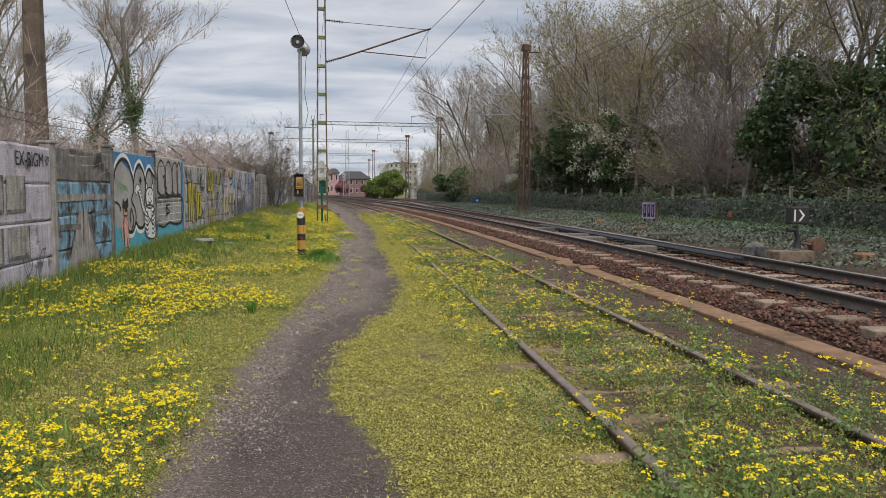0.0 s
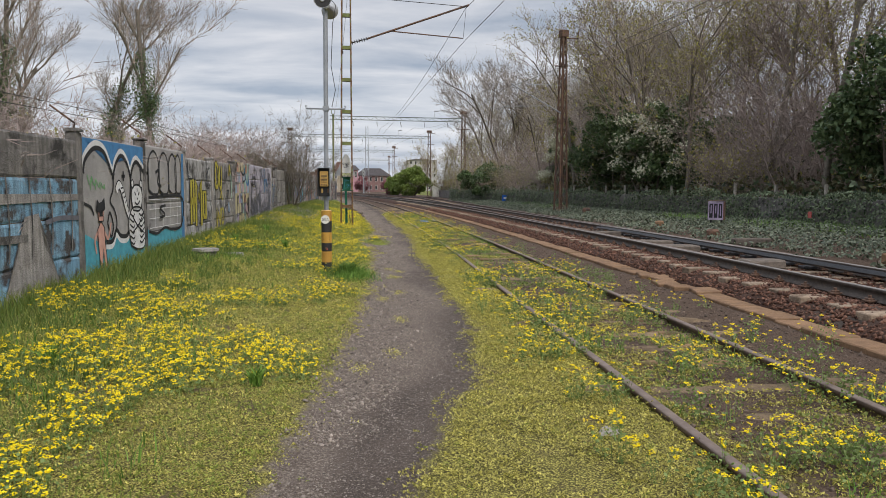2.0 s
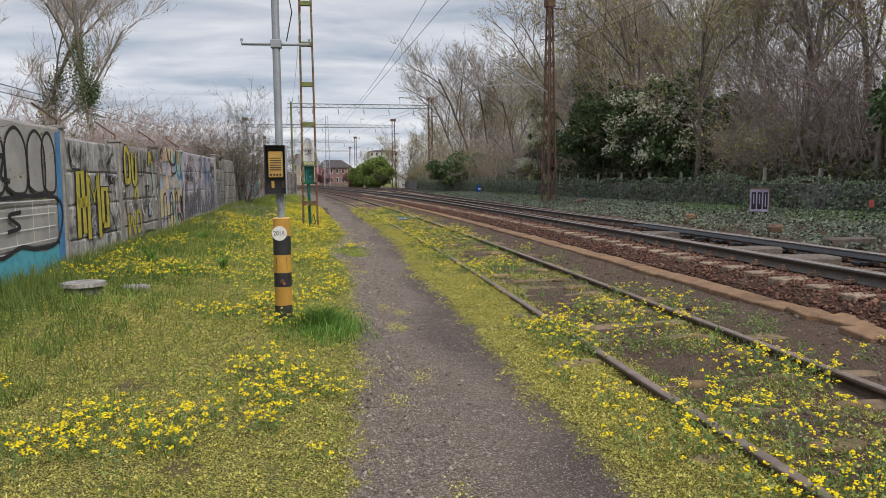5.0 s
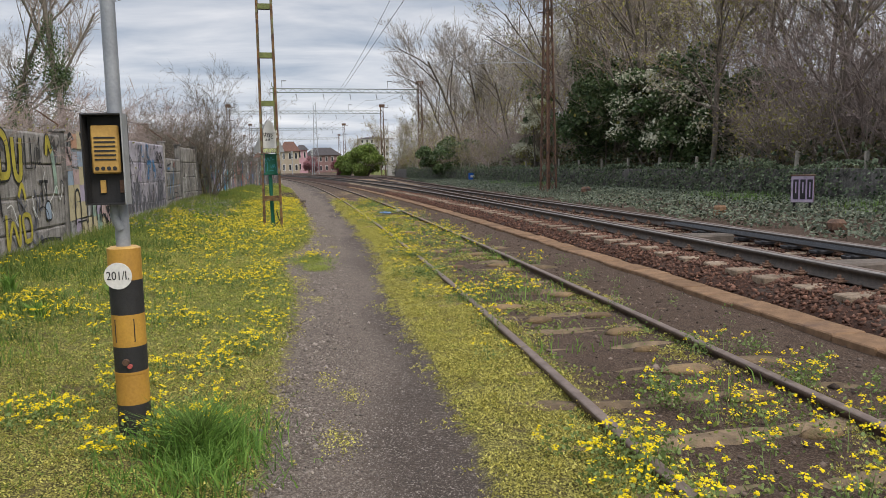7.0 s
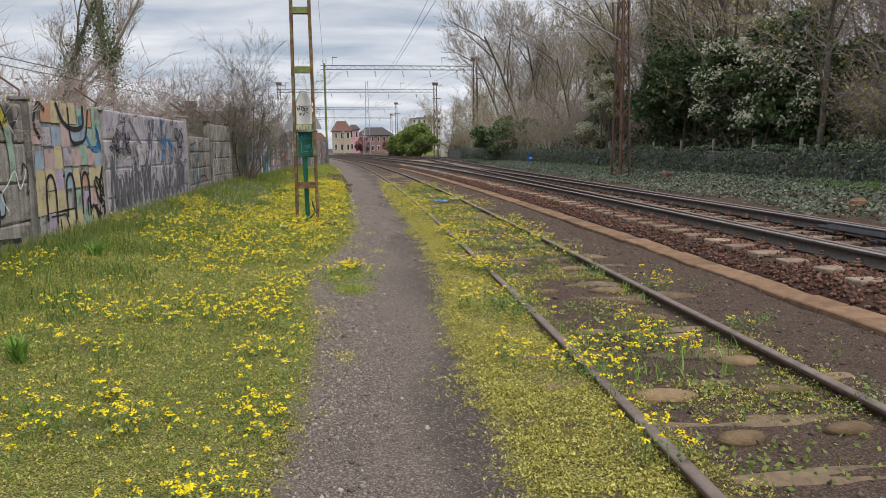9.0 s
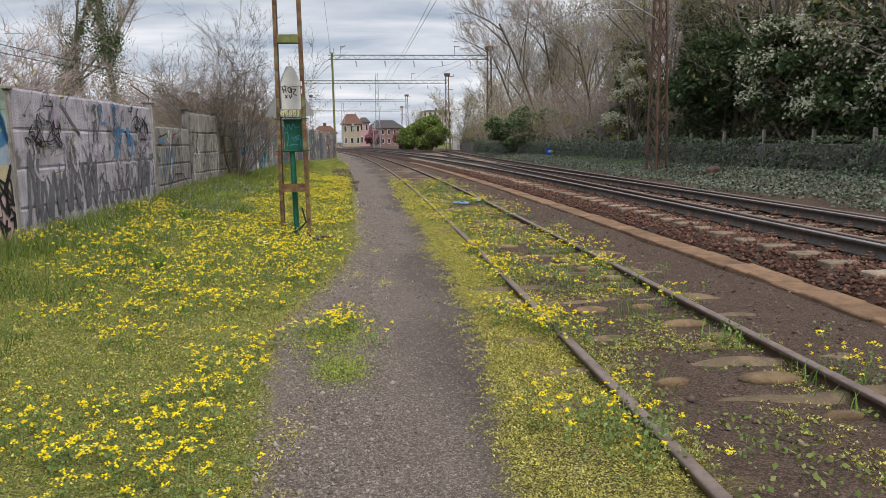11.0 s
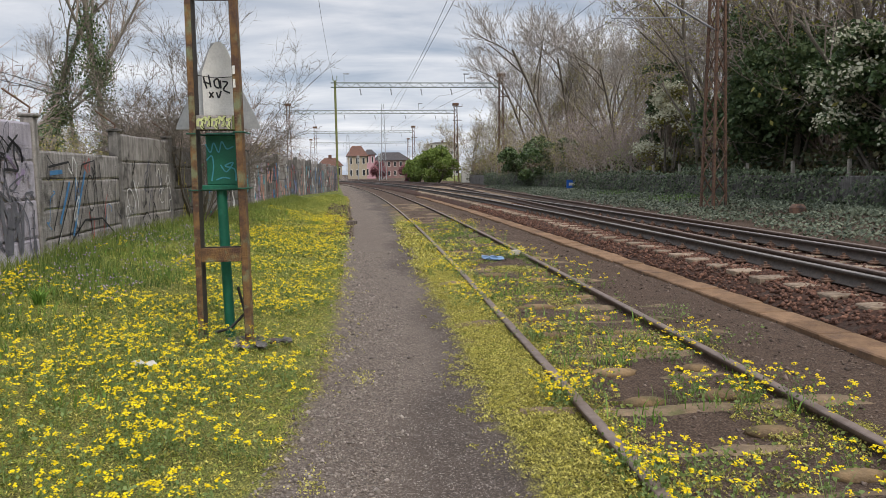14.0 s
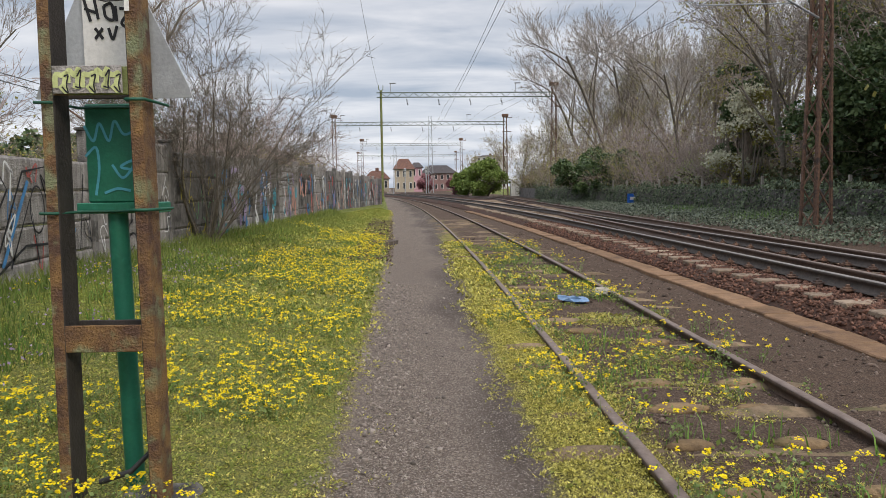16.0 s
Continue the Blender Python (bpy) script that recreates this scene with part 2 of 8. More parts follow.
    "yellow_paint": mat("faded_amber_paint", (0.52, 0.29, 0.05), (0.43, 0.23, 0.045), 4, rough=0.55, third=(0.28, 0.15, 0.05), t_scale=5, t_at=0.68, bump=0.15),
    "amber_panel": mat("amber_metal_panel", (0.58, 0.36, 0.10), (0.46, 0.27, 0.075), 10, rough=0.5, bump=0.1),
    "white_enamel": mat("white_enamel", (0.74, 0.73, 0.69), (0.66, 0.65, 0.61), 6, rough=0.45, bump=0.05),
    "green_paint": mat("green_cabinet_paint", (0.016, 0.16, 0.095), (0.012, 0.125, 0.075), 4, rough=0.5, third=(0.03, 0.20, 0.13), t_scale=5, t_at=0.62, bump=0.1),
    "insulator": mat("dark_brown_insulator", (0.03, 0.024, 0.022), rough=0.35, bump=0.0),
    "strap_green": mat("dark_green_strap", (0.012, 0.09, 0.055), rough=0.6, bump=0.0),
    "wire": mat("dark_wire", (0.05, 0.048, 0.047), rough=0.6, bump=0.0),
    "lattice_green": mat("grey_green_lattice", (0.14, 0.175, 0.135), (0.10, 0.125, 0.10), 5, rough=0.6, bump=0.1),
    "bark": mat("grey_brown_bark", (0.20, 0.172, 0.142), (0.13, 0.11, 0.09), 10, third=(0.14, 0.13, 0.095), t_scale=3, bump=0.8),
    "twig": mat("brown_grey_twig", (0.34, 0.285, 0.24), (0.24, 0.198, 0.165), 4, bump=0.2),
    "twig_red": mat("reddish_twig", (0.37, 0.30, 0.27), (0.26, 0.21, 0.19), 4, bump=0.2),
    "twig_pale": mat("pale_grey_twig", (0.36, 0.32, 0.28), (0.27, 0.24, 0.21), 4, bump=0.2),
    "moss": leaf_mat("yellow_green_stonecrop", (0.14, 0.135, 0.030), (0.70, 0.63, 0.165), trans=0.15),
    "moss_green": leaf_mat("green_verge_herb", (0.11, 0.15, 0.027), (0.40, 0.44, 0.10)),
    "grass_deep": leaf_mat("deep_green_verge_grass", (0.045, 0.095, 0.018), (0.15, 0.23, 0.05)),
    "pole_brown": mat("brown_grey_concrete_pole", (0.165, 0.128, 0.098), (0.115, 0.09, 0.07), 4, third=(0.07, 0.058, 0.05), t_scale=2.5, t_at=0.58, bump=0.7),
    "grass": leaf_mat("fresh_grass_blade", (0.07, 0.16, 0.025), (0.24, 0.40, 0.08)),
    "grass_dull": leaf_mat("dull_verge_grass", (0.11, 0.165, 0.035), (0.25, 0.28, 0.075)),
    "weed": leaf_mat("grey_green_weed_leaf", (0.11, 0.165, 0.045), (0.25, 0.33, 0.115)),
    "petal": leaf_mat("yellow_flower_head", (0.64, 0.48, 0.002), (0.88, 0.70, 0.010), trans=0.1),
    "ivy": leaf_mat("ivy_leaf", (0.020, 0.040, 0.018), (0.21, 0.26, 0.145), rough=0.40, trans=0.1),
    "ivy_ground": leaf_mat("ground_ivy_leaf", (0.030, 0.046, 0.026), (0.19, 0.215, 0.145), rough=0.42, trans=0.1),
    "evergreen": leaf_mat("dark_evergreen_leaf", (0.036, 0.068, 0.028), (0.140, 0.190, 0.080), rough=0.5, trans=0.1),
    "laurel": leaf_mat("laurel_leaf", (0.030, 0.060, 0.022), (0.15, 0.21, 0.085), rough=0.35, trans=0.1),
    "hedge": leaf_mat("fresh_hedge_leaf", (0.10, 0.155, 0.035), (0.27, 0.35, 0.09), trans=0.3),
    "bud": leaf_mat("yellow_green_bud_leaf", (0.20, 0.185, 0.045), (0.42, 0.39, 0.12), trans=0.35),
    "spring": leaf_mat("spring_green_leaf", (0.16, 0.24, 0.05), (0.32, 0.42, 0.11), trans=0.35),
    "blossom": leaf_mat("cream_blossom", (0.46, 0.46, 0.33), (0.68, 0.67, 0.52), trans=0.2),
    "redbud": leaf_mat("crimson_blossom", (0.25, 0.10, 0.11), (0.38, 0.19, 0.20), trans=0.3),
    "violet": leaf_mat("pale_violet_flower", (0.28, 0.20, 0.32), (0.42, 0.34, 0.44), trans=0.2),
    "plaster_pink": mat("pink_plaster", (0.55, 0.33, 0.38), (0.48, 0.29, 0.33), 1.0, bump=0.1),
    "plaster_dusky": mat("dusky_red_brown_plaster", (0.27, 0.17, 0.16), (0.21, 0.135, 0.13), 1.0, bump=0.1),
    "plaster_grey": mat("pale_grey_plaster", (0.50, 0.49, 0.47), (0.43, 0.42, 0.40), 1.0, bump=0.1),
    "plaster_cream": mat("cream_plaster", (0.42, 0.36, 0.27), (0.36, 0.31, 0.235), 1.0, bump=0.1),
    "roof": mat("brown_roof_tiles", (0.16, 0.085, 0.062), (0.11, 0.062, 0.05), 2.0, bump=0.3),
    "roof_grey": mat("dark_grey_roof", (0.085, 0.075, 0.075), (0.06, 0.055, 0.055), 2.0, bump=0.3),
    "window_dark": mat("dark_window_glass", (0.04, 0.045, 0.05), rough=0.2, bump=0.0),
    "blue_sign": mat("blue_sign_enamel", (0.02, 0.13, 0.52), (0.018, 0.11, 0.45), rough=0.4, bump=0.05),
    "blue_bag": mat("blue_plastic", (0.16, 0.27, 0.42), (0.10, 0.18, 0.32), 20, rough=0.45, bump=0.3),
    "orange": mat("orange_roof_sheet", (0.50, 0.20, 0.07), (0.42, 0.16, 0.06), 3, bump=0.1),
    "wood_grey": mat("grey_timber", (0.15, 0.125, 0.105), (0.10, 0.085, 0.072), 8, obj=0.2, bump=0.4),
    "yellow_wall": mat("yellow_plaster", (0.58, 0.40, 0.10), (0.50, 0.34, 0.09), 2, bump=0.1),
}


def ground_material():
    """The ground: stonecrop carpet, trodden path, dark track bed and rough verge, by the sheet's own zones."""
    m = bpy.data.materials.new("ground_cover")
    m.use_nodes = True
    nodes, links = m.node_tree.nodes, m.node_tree.links
    bsdf = nodes["Principled BSDF"]
    bsdf.inputs["Roughness"].default_value, bsdf.inputs["Specular IOR Level"].default_value = 0.95, 0.08
    pos, zone, sep = nodes.new("ShaderNodeNewGeometry"), nodes.new("ShaderNodeAttribute"), nodes.new("ShaderNodeSeparateColor")
    zone.attribute_name = "zone"
    links.new(zone.outputs["Color"], sep.inputs[0])

    def tex(s, detail=6.0, rough=0.6):
        n = nodes.new("ShaderNodeTexNoise")
        n.inputs["Scale"].default_value, n.inputs["Detail"].default_value, n.inputs["Roughness"].default_value = s, detail, rough
        links.new(pos.outputs["Position"], n.inputs["Vector"])
        return n.outputs["Fac"]

    def mp(f, a, b):
        n = nodes.new("ShaderNodeMapRange")
        n.inputs["From Min"].default_value, n.inputs["From Max"].default_value = a, b
        links.new(f, n.inputs["Value"])
        return n.outputs[0]

    def mix(fac, a, b, how="MIX"):
        n = nodes.new("ShaderNodeMix")
        n.data_type, n.blend_type = "RGBA", how
        for slot, v in ((0, fac), (6, a), (7, b)):
            if isinstance(v, (int, float)):
                n.inputs[slot].default_value = v
            elif isinstance(v, tuple):
                n.inputs[slot].default_value = (*v, 1)
            else:
                links.new(v, n.inputs[slot])
        return n.outputs[2]

    def soft(channel, width=0.18):
        a = nodes.new("ShaderNodeMath")
        a.operation = "MULTIPLY_ADD"
        links.new(tex(7.0, 8.0, 0.7), a.inputs[0])
        a.inputs[1].default_value = 0.9
        links.new(channel, a.inputs[2])
        return mp(a.outputs[0], 0.95 - width, 0.95 + width)

    def pebbles(s, dark, light, gap):
        """Stones side by side, each its own tone, with dark joints."""
        v = nodes.new("ShaderNodeTexVoronoi")
        v.inputs["Scale"].default_value = s
        links.new(pos.outputs["Position"], v.inputs["Vector"])
        tone = nodes.new("ShaderNodeSeparateColor")
        links.new(v.outputs["Color"], tone.inputs[0])
        return mix(mp(v.outputs["Distance"], 0.35, 0.62), mix(tone.outputs[0], dark, light), gap)

    fine = tex(85, 3, 0.75)
    moss = mix(mp(tex(5, 6), 0.35, 0.65), (0.19, 0.172, 0.05), (0.10, 0.094, 0.032))
    moss = mix(0.82, moss, pebbles(90, (0.22, 0.20, 0.05), (0.60, 0.54, 0.15), (0.045, 0.040, 0.018)))
    moss = mix(mp(tex(2.2, 6), 0.57, 0.67), moss, (0.105, 0.08, 0.05))
    moss = mix(mp(fine, 0.54, 0.68), moss, (0.055, 0.048, 0.02))
    moss = mix(mp(tex(120, 3, 0.8), 0.58, 0.68), moss, (0.46, 0.41, 0.13))
    loose = mix(mp(tex(3.0, 7), 0.35, 0.65), (0.215, 0.165, 0.13), (0.135, 0.102, 0.081))
    loose = mix(0.55, loose, pebbles(62, (0.10, 0.08, 0.066), (0.37, 0.31, 0.255), (0.06, 0.046, 0.038)))
    loose = mix(0.4, loose, pebbles(135, (0.09, 0.074, 0.062), (0.36, 0.305, 0.255), (0.06, 0.048, 0.04)))
    firm = mix(mp(tex(1.6, 7), 0.35, 0.65), (0.132, 0.101, 0.082), (0.082, 0.063, 0.052))
    firm = mix(0.55, firm, pebbles(120, (0.05, 0.042, 0.036), (0.205, 0.172, 0.148), (0.040, 0.033, 0.028)))
    firm = mix(mp(tex(0.55, 5), 0.42, 0.62), firm, mix(0.35, firm, (0.045, 0.036, 0.031)))
    path = mix(mp(zone.outputs["Alpha"], 0.35, 0.65), firm, loose)
    path = mix(mp(tex(75, 3, 0.8), 0.57, 0.64), path, (0.36, 0.315, 0.27))
    path = mix(mp(tex(42, 3, 0.7), 0.60, 0.70), path, (0.055, 0.05, 0.047))
    bed = mix(mp(tex(6, 7), 0.35, 0.65), (0.118, 0.080, 0.058), (0.072, 0.050, 0.037))
    bed = mix(0.5, bed, pebbles(70, (0.062, 0.043, 0.033), (0.19, 0.135, 0.102), (0.031, 0.022, 0.017)))
    bed = mix(mp(tex(60, 3, 0.8), 0.56, 0.72), bed, (0.20, 0.165, 0.135))
    rough = mix(mp(tex(4, 6), 0.35, 0.65), (0.125, 0.16, 0.04), (0.155, 0.155, 0.055))
    rough = mix(0.65, rough, pebbles(75, (0.10, 0.125, 0.03), (0.34, 0.37, 0.10), (0.032, 0.04, 0.015)))
    rough = mix(mp(fine, 0.54, 0.66), rough, (0.045, 0.058, 0.02))
    rough = mix(mp(tex(120, 3, 0.8), 0.57, 0.67), rough, (0.37, 0.38, 0.11))
    col = mix(soft(sep.outputs[2]), moss, rough)
    col = mix(soft(sep.outputs[1]), col, bed)
    col = mix(soft(sep.outputs[0], 0.1), col, path)
    links.new(col, bsdf.inputs["Base Color"])
    b = nodes.new("ShaderNodeBump")
    b.inputs["Strength"].default_value, b.inputs["Distance"].default_value = 0.8, 0.02
    links.new(tex(45, 5, 0.75), b.inputs["Height"])
    links.new(b.outputs[0], bsdf.inputs["Normal"])
    return m


M["ground"] = ground_material()


# ---- mesh helpers ----
def part(name, bm, material, parent=None, label=""):
    """Links a bmesh as one mesh object, under a thing or a part."""
    me = bpy.data.meshes.new(name)
    bm.to_mesh(me)
    bm.free()
    for mm in material if isinstance(material, (list, tuple)) else [material]:
        me.materials.append(mm)
    ob = new(name, me)
    if parent:
        ob.parent = parent
    return tagged(ob, label)


def thing(name, at=(0, 0, 0), label="", category="", group="", kind="", turn=0.0):
    ob = new(name)
    ob.empty_display_size = 0.2
    ob.matrix_basis = pose(*at, 0, 0, turn)
    return tagged(ob, label, category, group, kind)


def np_mesh(name, verts, faces, material, parent=None, smooth=False):
    """A mesh object from arrays of corners and of triangles or quads."""
    verts, faces = np.asarray(verts, np.float32), np.asarray(faces, np.int32)
    me = bpy.data.meshes.new(name)
    k = faces.shape[1]
    me.vertices.add(len(verts))
    me.vertices.foreach_set("co", verts.ravel())
    me.loops.add(faces.size)
    me.loops.foreach_set("vertex_index", faces.ravel())
    me.polygons.add(len(faces))
    me.polygons.foreach_set("loop_start", np.arange(0, faces.size, k, dtype=np.int32))
    me.polygons.foreach_set("loop_total", np.full(len(faces), k, np.int32))
    if smooth:
        me.polygons.foreach_set("use_smooth", np.ones(len(faces), bool))
    me.update(calc_edges=True)
    me.materials.append(material)
    ob = new(name, me)
    if parent:
        ob.parent = parent
    return ob


def share(ob, name, parent, m):
    """Another object on the same mesh."""
    o = new(name, ob.data)
    o.parent = parent
    o.matrix_basis = m
    return o


def add_box(bm, x0, x1, y0, y1, z0, z1, bevel=0.0, jitter=0.0, rng=random):
    """A box with softened edges in an open bmesh."""
    vs = []
    for z in (z0, z1):
        for x, y in ((x0, y0), (x1, y0), (x1, y1), (x0, y1)):
            vs.append(bm.verts.new((x + rng.uniform(-jitter, jitter), y + rng.uniform(-jitter, jitter), z + rng.uniform(-jitter, jitter))))
    fs = [(0, 3, 2, 1), (4, 5, 6, 7), (0, 1, 5, 4), (1, 2, 6, 5), (2, 3, 7, 6), (3, 0, 4, 7)]
    faces = [bm.faces.new([vs[i] for i in f]) for f in fs]
    if bevel:
        edges = list({e for f in faces for e in f.edges})
        bmesh.ops.bevel(bm, geom=edges, offset=bevel, segments=1, affect="EDGES")
    return vs


def box_bm(x0, x1, y0, y1, z0, z1, bevel=0.0, jitter=0.0):
    bm = bmesh.new()
    add_box(bm, x0, x1, y0, y1, z0, z1, bevel, jitter)
    return bm


def add_tube(bm, points, radius, n=8, caps=True):
    """A round tube along points; radius is one number or one for each point."""
    pts = [Vector(p) for p in points]
    rad = radius if isinstance(radius, (list, tuple)) else [radius] * len(pts)
    rings = []
    for i, p in enumerate(pts):
        d = (pts[min(i + 1, len(pts) - 1)] - pts[max(i - 1, 0)]).normalized()
        a = d.orthogonal().normalized() if i == 0 else (a - d * a.dot(d)).normalized()
        b = d.cross(a)
        rings.append([bm.verts.new(p + (a * math.cos(k * math.tau / n) + b * math.sin(k * math.tau / n)) * rad[i]) for k in range(n)])
    for r, s in zip(rings, rings[1:]):
        for k in range(n):
            f = bm.faces.new((r[k], r[(k + 1) % n], s[(k + 1) % n], s[k]))
            f.smooth = n > 5
    if caps:
        for f in (bm.faces.new(rings[0][::-1]), bm.faces.new(rings[-1])):
            for e in f.edges:
                e.smooth = False


def tube_bm(points, radius, n=8):
    bm = bmesh.new()
    add_tube(bm, points, radius, n)
    return bm


# ---- plan: lines along the walk ----
def line(*pts):
    ys, xs = [p[0] for p in pts], [p[1] for p in pts]
    return lambda y: np.interp(y, ys, xs)


wall_x = line((-8, -4.45), (0, -4.1), (12, -3.58), (17, -3.2), (26, -2.55), (33, -2.1), (37, -2.1), (82, 1.5), (140, 6.0))
wall_z = line((-8, 0.05), (11, 0.13), (17, 0.28), (26, 0.36), (34, 0.46), (60, 0.5), (90, 0.2))
path_l = line((-8, -1.4), (0, -0.95), (3, -0.8), (5, -0.62), (7, -0.45), (8.7, -0.17), (10, 0.02), (12.2, 0.29), (14.3, 0.58), (17.2, 0.78), (19.7, 1.0), (21, 1.05), (22.7, 0.97), (24.5, 0.92), (25.3, 1.1), (26.8, 1.43), (28.5, 1.62), (30, 1.7), (33.5, 1.79), (43, 1.98), (67, 2.07), (120, 1.5))
path_r = line((-8, 0.1), (3, 0.46), (4, 0.46), (4.5, 0.35), (5.3, 0.18), (6.2, 0.24), (7.1, 0.38), (7.7, 0.6), (8.4, 0.82), (9, 1.12), (9.8, 1.24), (11.2, 1.5), (12, 1.6), (14.3, 1.7), (16.4, 1.88), (18.5, 2.03), (21.5, 2.16), (23.4, 2.47), (25.1, 2.6), (26.5, 2.7), (28.3, 2.75), (30, 2.86), (33.5, 3.0), (43, 3.4), (67, 3.85), (120, 3.4))


def side_x(y):
    return 1.54 + 0.075 * y - 0.00055 * y * y + 0.08 * smooth01((np.asarray(y, float) - 12) / 10)


def side_far_x(y):
    """The siding's second rail."""
    return side_x(y) + 1.42 - 0.07 * smooth01((np.asarray(y, float) - 12) / 10)


def main_x(y):
    return 5.25 + 0.083 * y - 0.0007 * y * y


def branch_off(y):
    y = np.asarray(y, float)
    d = np.clip(y - 14, 0, 80)
    return np.where(y < 94, d * d / 1300.0, 4.92)


def smooth01(t):
    t = np.clip(t, 0, 1)
    return t * t * (3 - 2 * t)


def ground_z(x, y):
    x, y = np.asarray(x, float), np.asarray(y, float)
    xl, xw = path_l(y), wall_x(y)
    left = wall_z(y) * smooth01((xl - x) / np.maximum(xl - xw, 0.5))
    far = main_x(y) + 3.4 + branch_off(y)
    right = 0.22 * smooth01((x - far) / 4.0)
    z = left + right
    z = z + 0.018 * np.sin(x * 2.3 + y * 0.9) * np.sin(y * 1.7 - x) * ((x < xl) | (x > path_r(y)))
    return z - 0.02 * ((x > xl) & (x < path_r(y)))


# ---- ground sheet ----
def ground_sheet():
    xs = np.concatenate([-np.geomspace(6, 2500, 22)[::-1], np.arange(-5.8, 7.0, 0.15), np.geomspace(8.1, 20, 22), np.geomspace(22, 2500, 22)])
    ys = np.concatenate([-np.geomspace(9, 1500, 12)[::-1], np.arange(-8, 2, 0.4), np.arange(2, 46, 0.19), np.geomspace(50, 140, 90), np.geomspace(145, 4000, 24)])
    X, Y = np.meshgrid(xs, ys)
    Z = ground_z(X, Y)
    Z = np.where(np.abs(X) > 60, 0.0, Z)
    verts = np.stack([X, Y, Z], -1).reshape(-1, 3)
    nx, ny = len(xs), len(ys)
    i = (np.arange(ny - 1)[:, None] * nx + np.arange(nx - 1)[None]).ravel()
    faces = np.stack([i, i + 1, i + 1 + nx, i + nx], -1)
    ob = np_mesh("ground", verts, faces, M["ground"], smooth=True)
    ob.matrix_basis = Matrix.Identity(4)
    xl, xr, sx, mx = path_l(Y), path_r(Y), side_x(Y), main_x(Y)
    inside = np.minimum(X - xl, xr - X)
    z_path = np.clip(0.5 + inside / 0.5, 0, 1)
    merge = smooth01((Y - 42) / 14)
    z_path = np.maximum(z_path, merge * np.clip(0.5 + np.minimum(X - xl, sx - X) / 0.6, 0, 1))
    d_bed = np.minimum(X - (sx + 0.06), 19.0 - X)
    thin = np.where(X < sx + 1.75, np.clip(0.66 + (Y - 4) / 60, 0.66, 0.94), 1.0)
    z_bed = np.clip(0.5 + d_bed / 0.6, 0, 1) * thin
    z_rough = np.maximum(np.clip((wall_x(Y) + 1.25 - X) / 1.2 + 0.35, 0, 1), np.clip((X - 19) / 1.0, 0, 1))
    z_rough = np.maximum(z_rough, (Y > 130) * 1.0)
    z_rough = np.maximum(z_rough, 0.52 * smooth01((Y - 14) / 6) * (X < xl))
    loose = np.clip(1 - (X - xl) / np.maximum(xr - xl, 0.3) * 1.25 + 0.30 * np.sin(Y * 1.1) * np.sin(Y * 0.43 + X) + 0.42 * smooth01((Y - 7) / 6), 0, 1)
    zone = np.stack([z_path, z_bed, z_rough, loose], -1).reshape(-1).astype(np.float32)
    att = ob.data.color_attributes.new("zone", "FLOAT_COLOR", "POINT")
    att.data.foreach_set("color", zone)
    return tagged(ob, "trackside ground with stonecrop carpet and a trodden gravel path", "ground", kind="structure")


ground_sheet()


# ---- railway ----
RAIL = [(-0.065, 0), (0.065, 0), (0.065, 0.012), (0.012, 0.03), (0.010, 0.105), (0.034, 0.115), (0.036, 0.145), (0.026, 0.152), (-0.026, 0.152), (-0.036, 0.145), (-0.034, 0.115), (-0.010, 0.105), (-0.012, 0.03), (-0.065, 0.012)]


def rail(name, fx, y0, y1, z, parent, side, top, step=1.0, label=""):
    """A rail swept along x = fx(y), its foot at height z; the head's top has its own metal."""
    ys = np.arange(y0, y1 + 0.01, step)
    n = len(RAIL)
    verts, faces, kinds = [], [], []
    for i, y in enumerate(ys):
        x = float(fx(y))
        dx = (float(fx(y + 0.05)) - float(fx(y - 0.05))) / 0.1
        c, s = 1 / math.hypot(1, dx), -dx / math.hypot(1, dx)
        for u, v in RAIL:
            verts.append((x + u * c, y + u * s, z + v))
        if i:
            for k in range(n):
                a, b = (i - 1) * n + k, (i - 1) * n + (k + 1) % n
                faces.append((a, b, b + n, a + n))
                kinds.append(1 if k in (6, 7, 8) else 0)
    ob = np_mesh(name, verts, faces, side, parent)
    ob.data.materials.append(top)
    ob.data.polygons.foreach_set("material_index", np.array(kinds, np.int32))
    return tagged(ob, label)


side_track = thing("railway_track", label="rusty unused siding overgrown with yellow flowers and moss", category="railway track", kind="structure")
rail("rail", side_x, -6, 150, -0.09, side_track, M["rail_rust"], M["rail_top"])
rail("rail", side_far_x, -6, 150, -0.07, side_track, M["rail_rust"], M["rail_top"])
main_track = thing("railway_track", label="main line track with polished rails on rusty ballast", category="railway track", kind="structure")
rail("rail", lambda y: main_x(y), -8, 170, 0.25, main_track, M["rail_side"], M["rail_shiny"])
rail("rail", lambda y: main_x(y) + 1.5, -8, 170, 0.25, main_track, M["rail_side"], M["rail_shiny"])
branch = thing("railway_track", label="diverging turnout track with darker rails", category="railway track", kind="structure")
rail("rail", lambda y: main_x(y) + 0.075 + branch_off(y), 15, 170, 0.25, branch, M["rail_rust"], M["rail_top"], label="dark closure rail")
rail("rail", lambda y: main_x(y) + 1.575 + branch_off(y), 15, 170, 0.25, branch, M["rail_rust"], M["rail_top"])


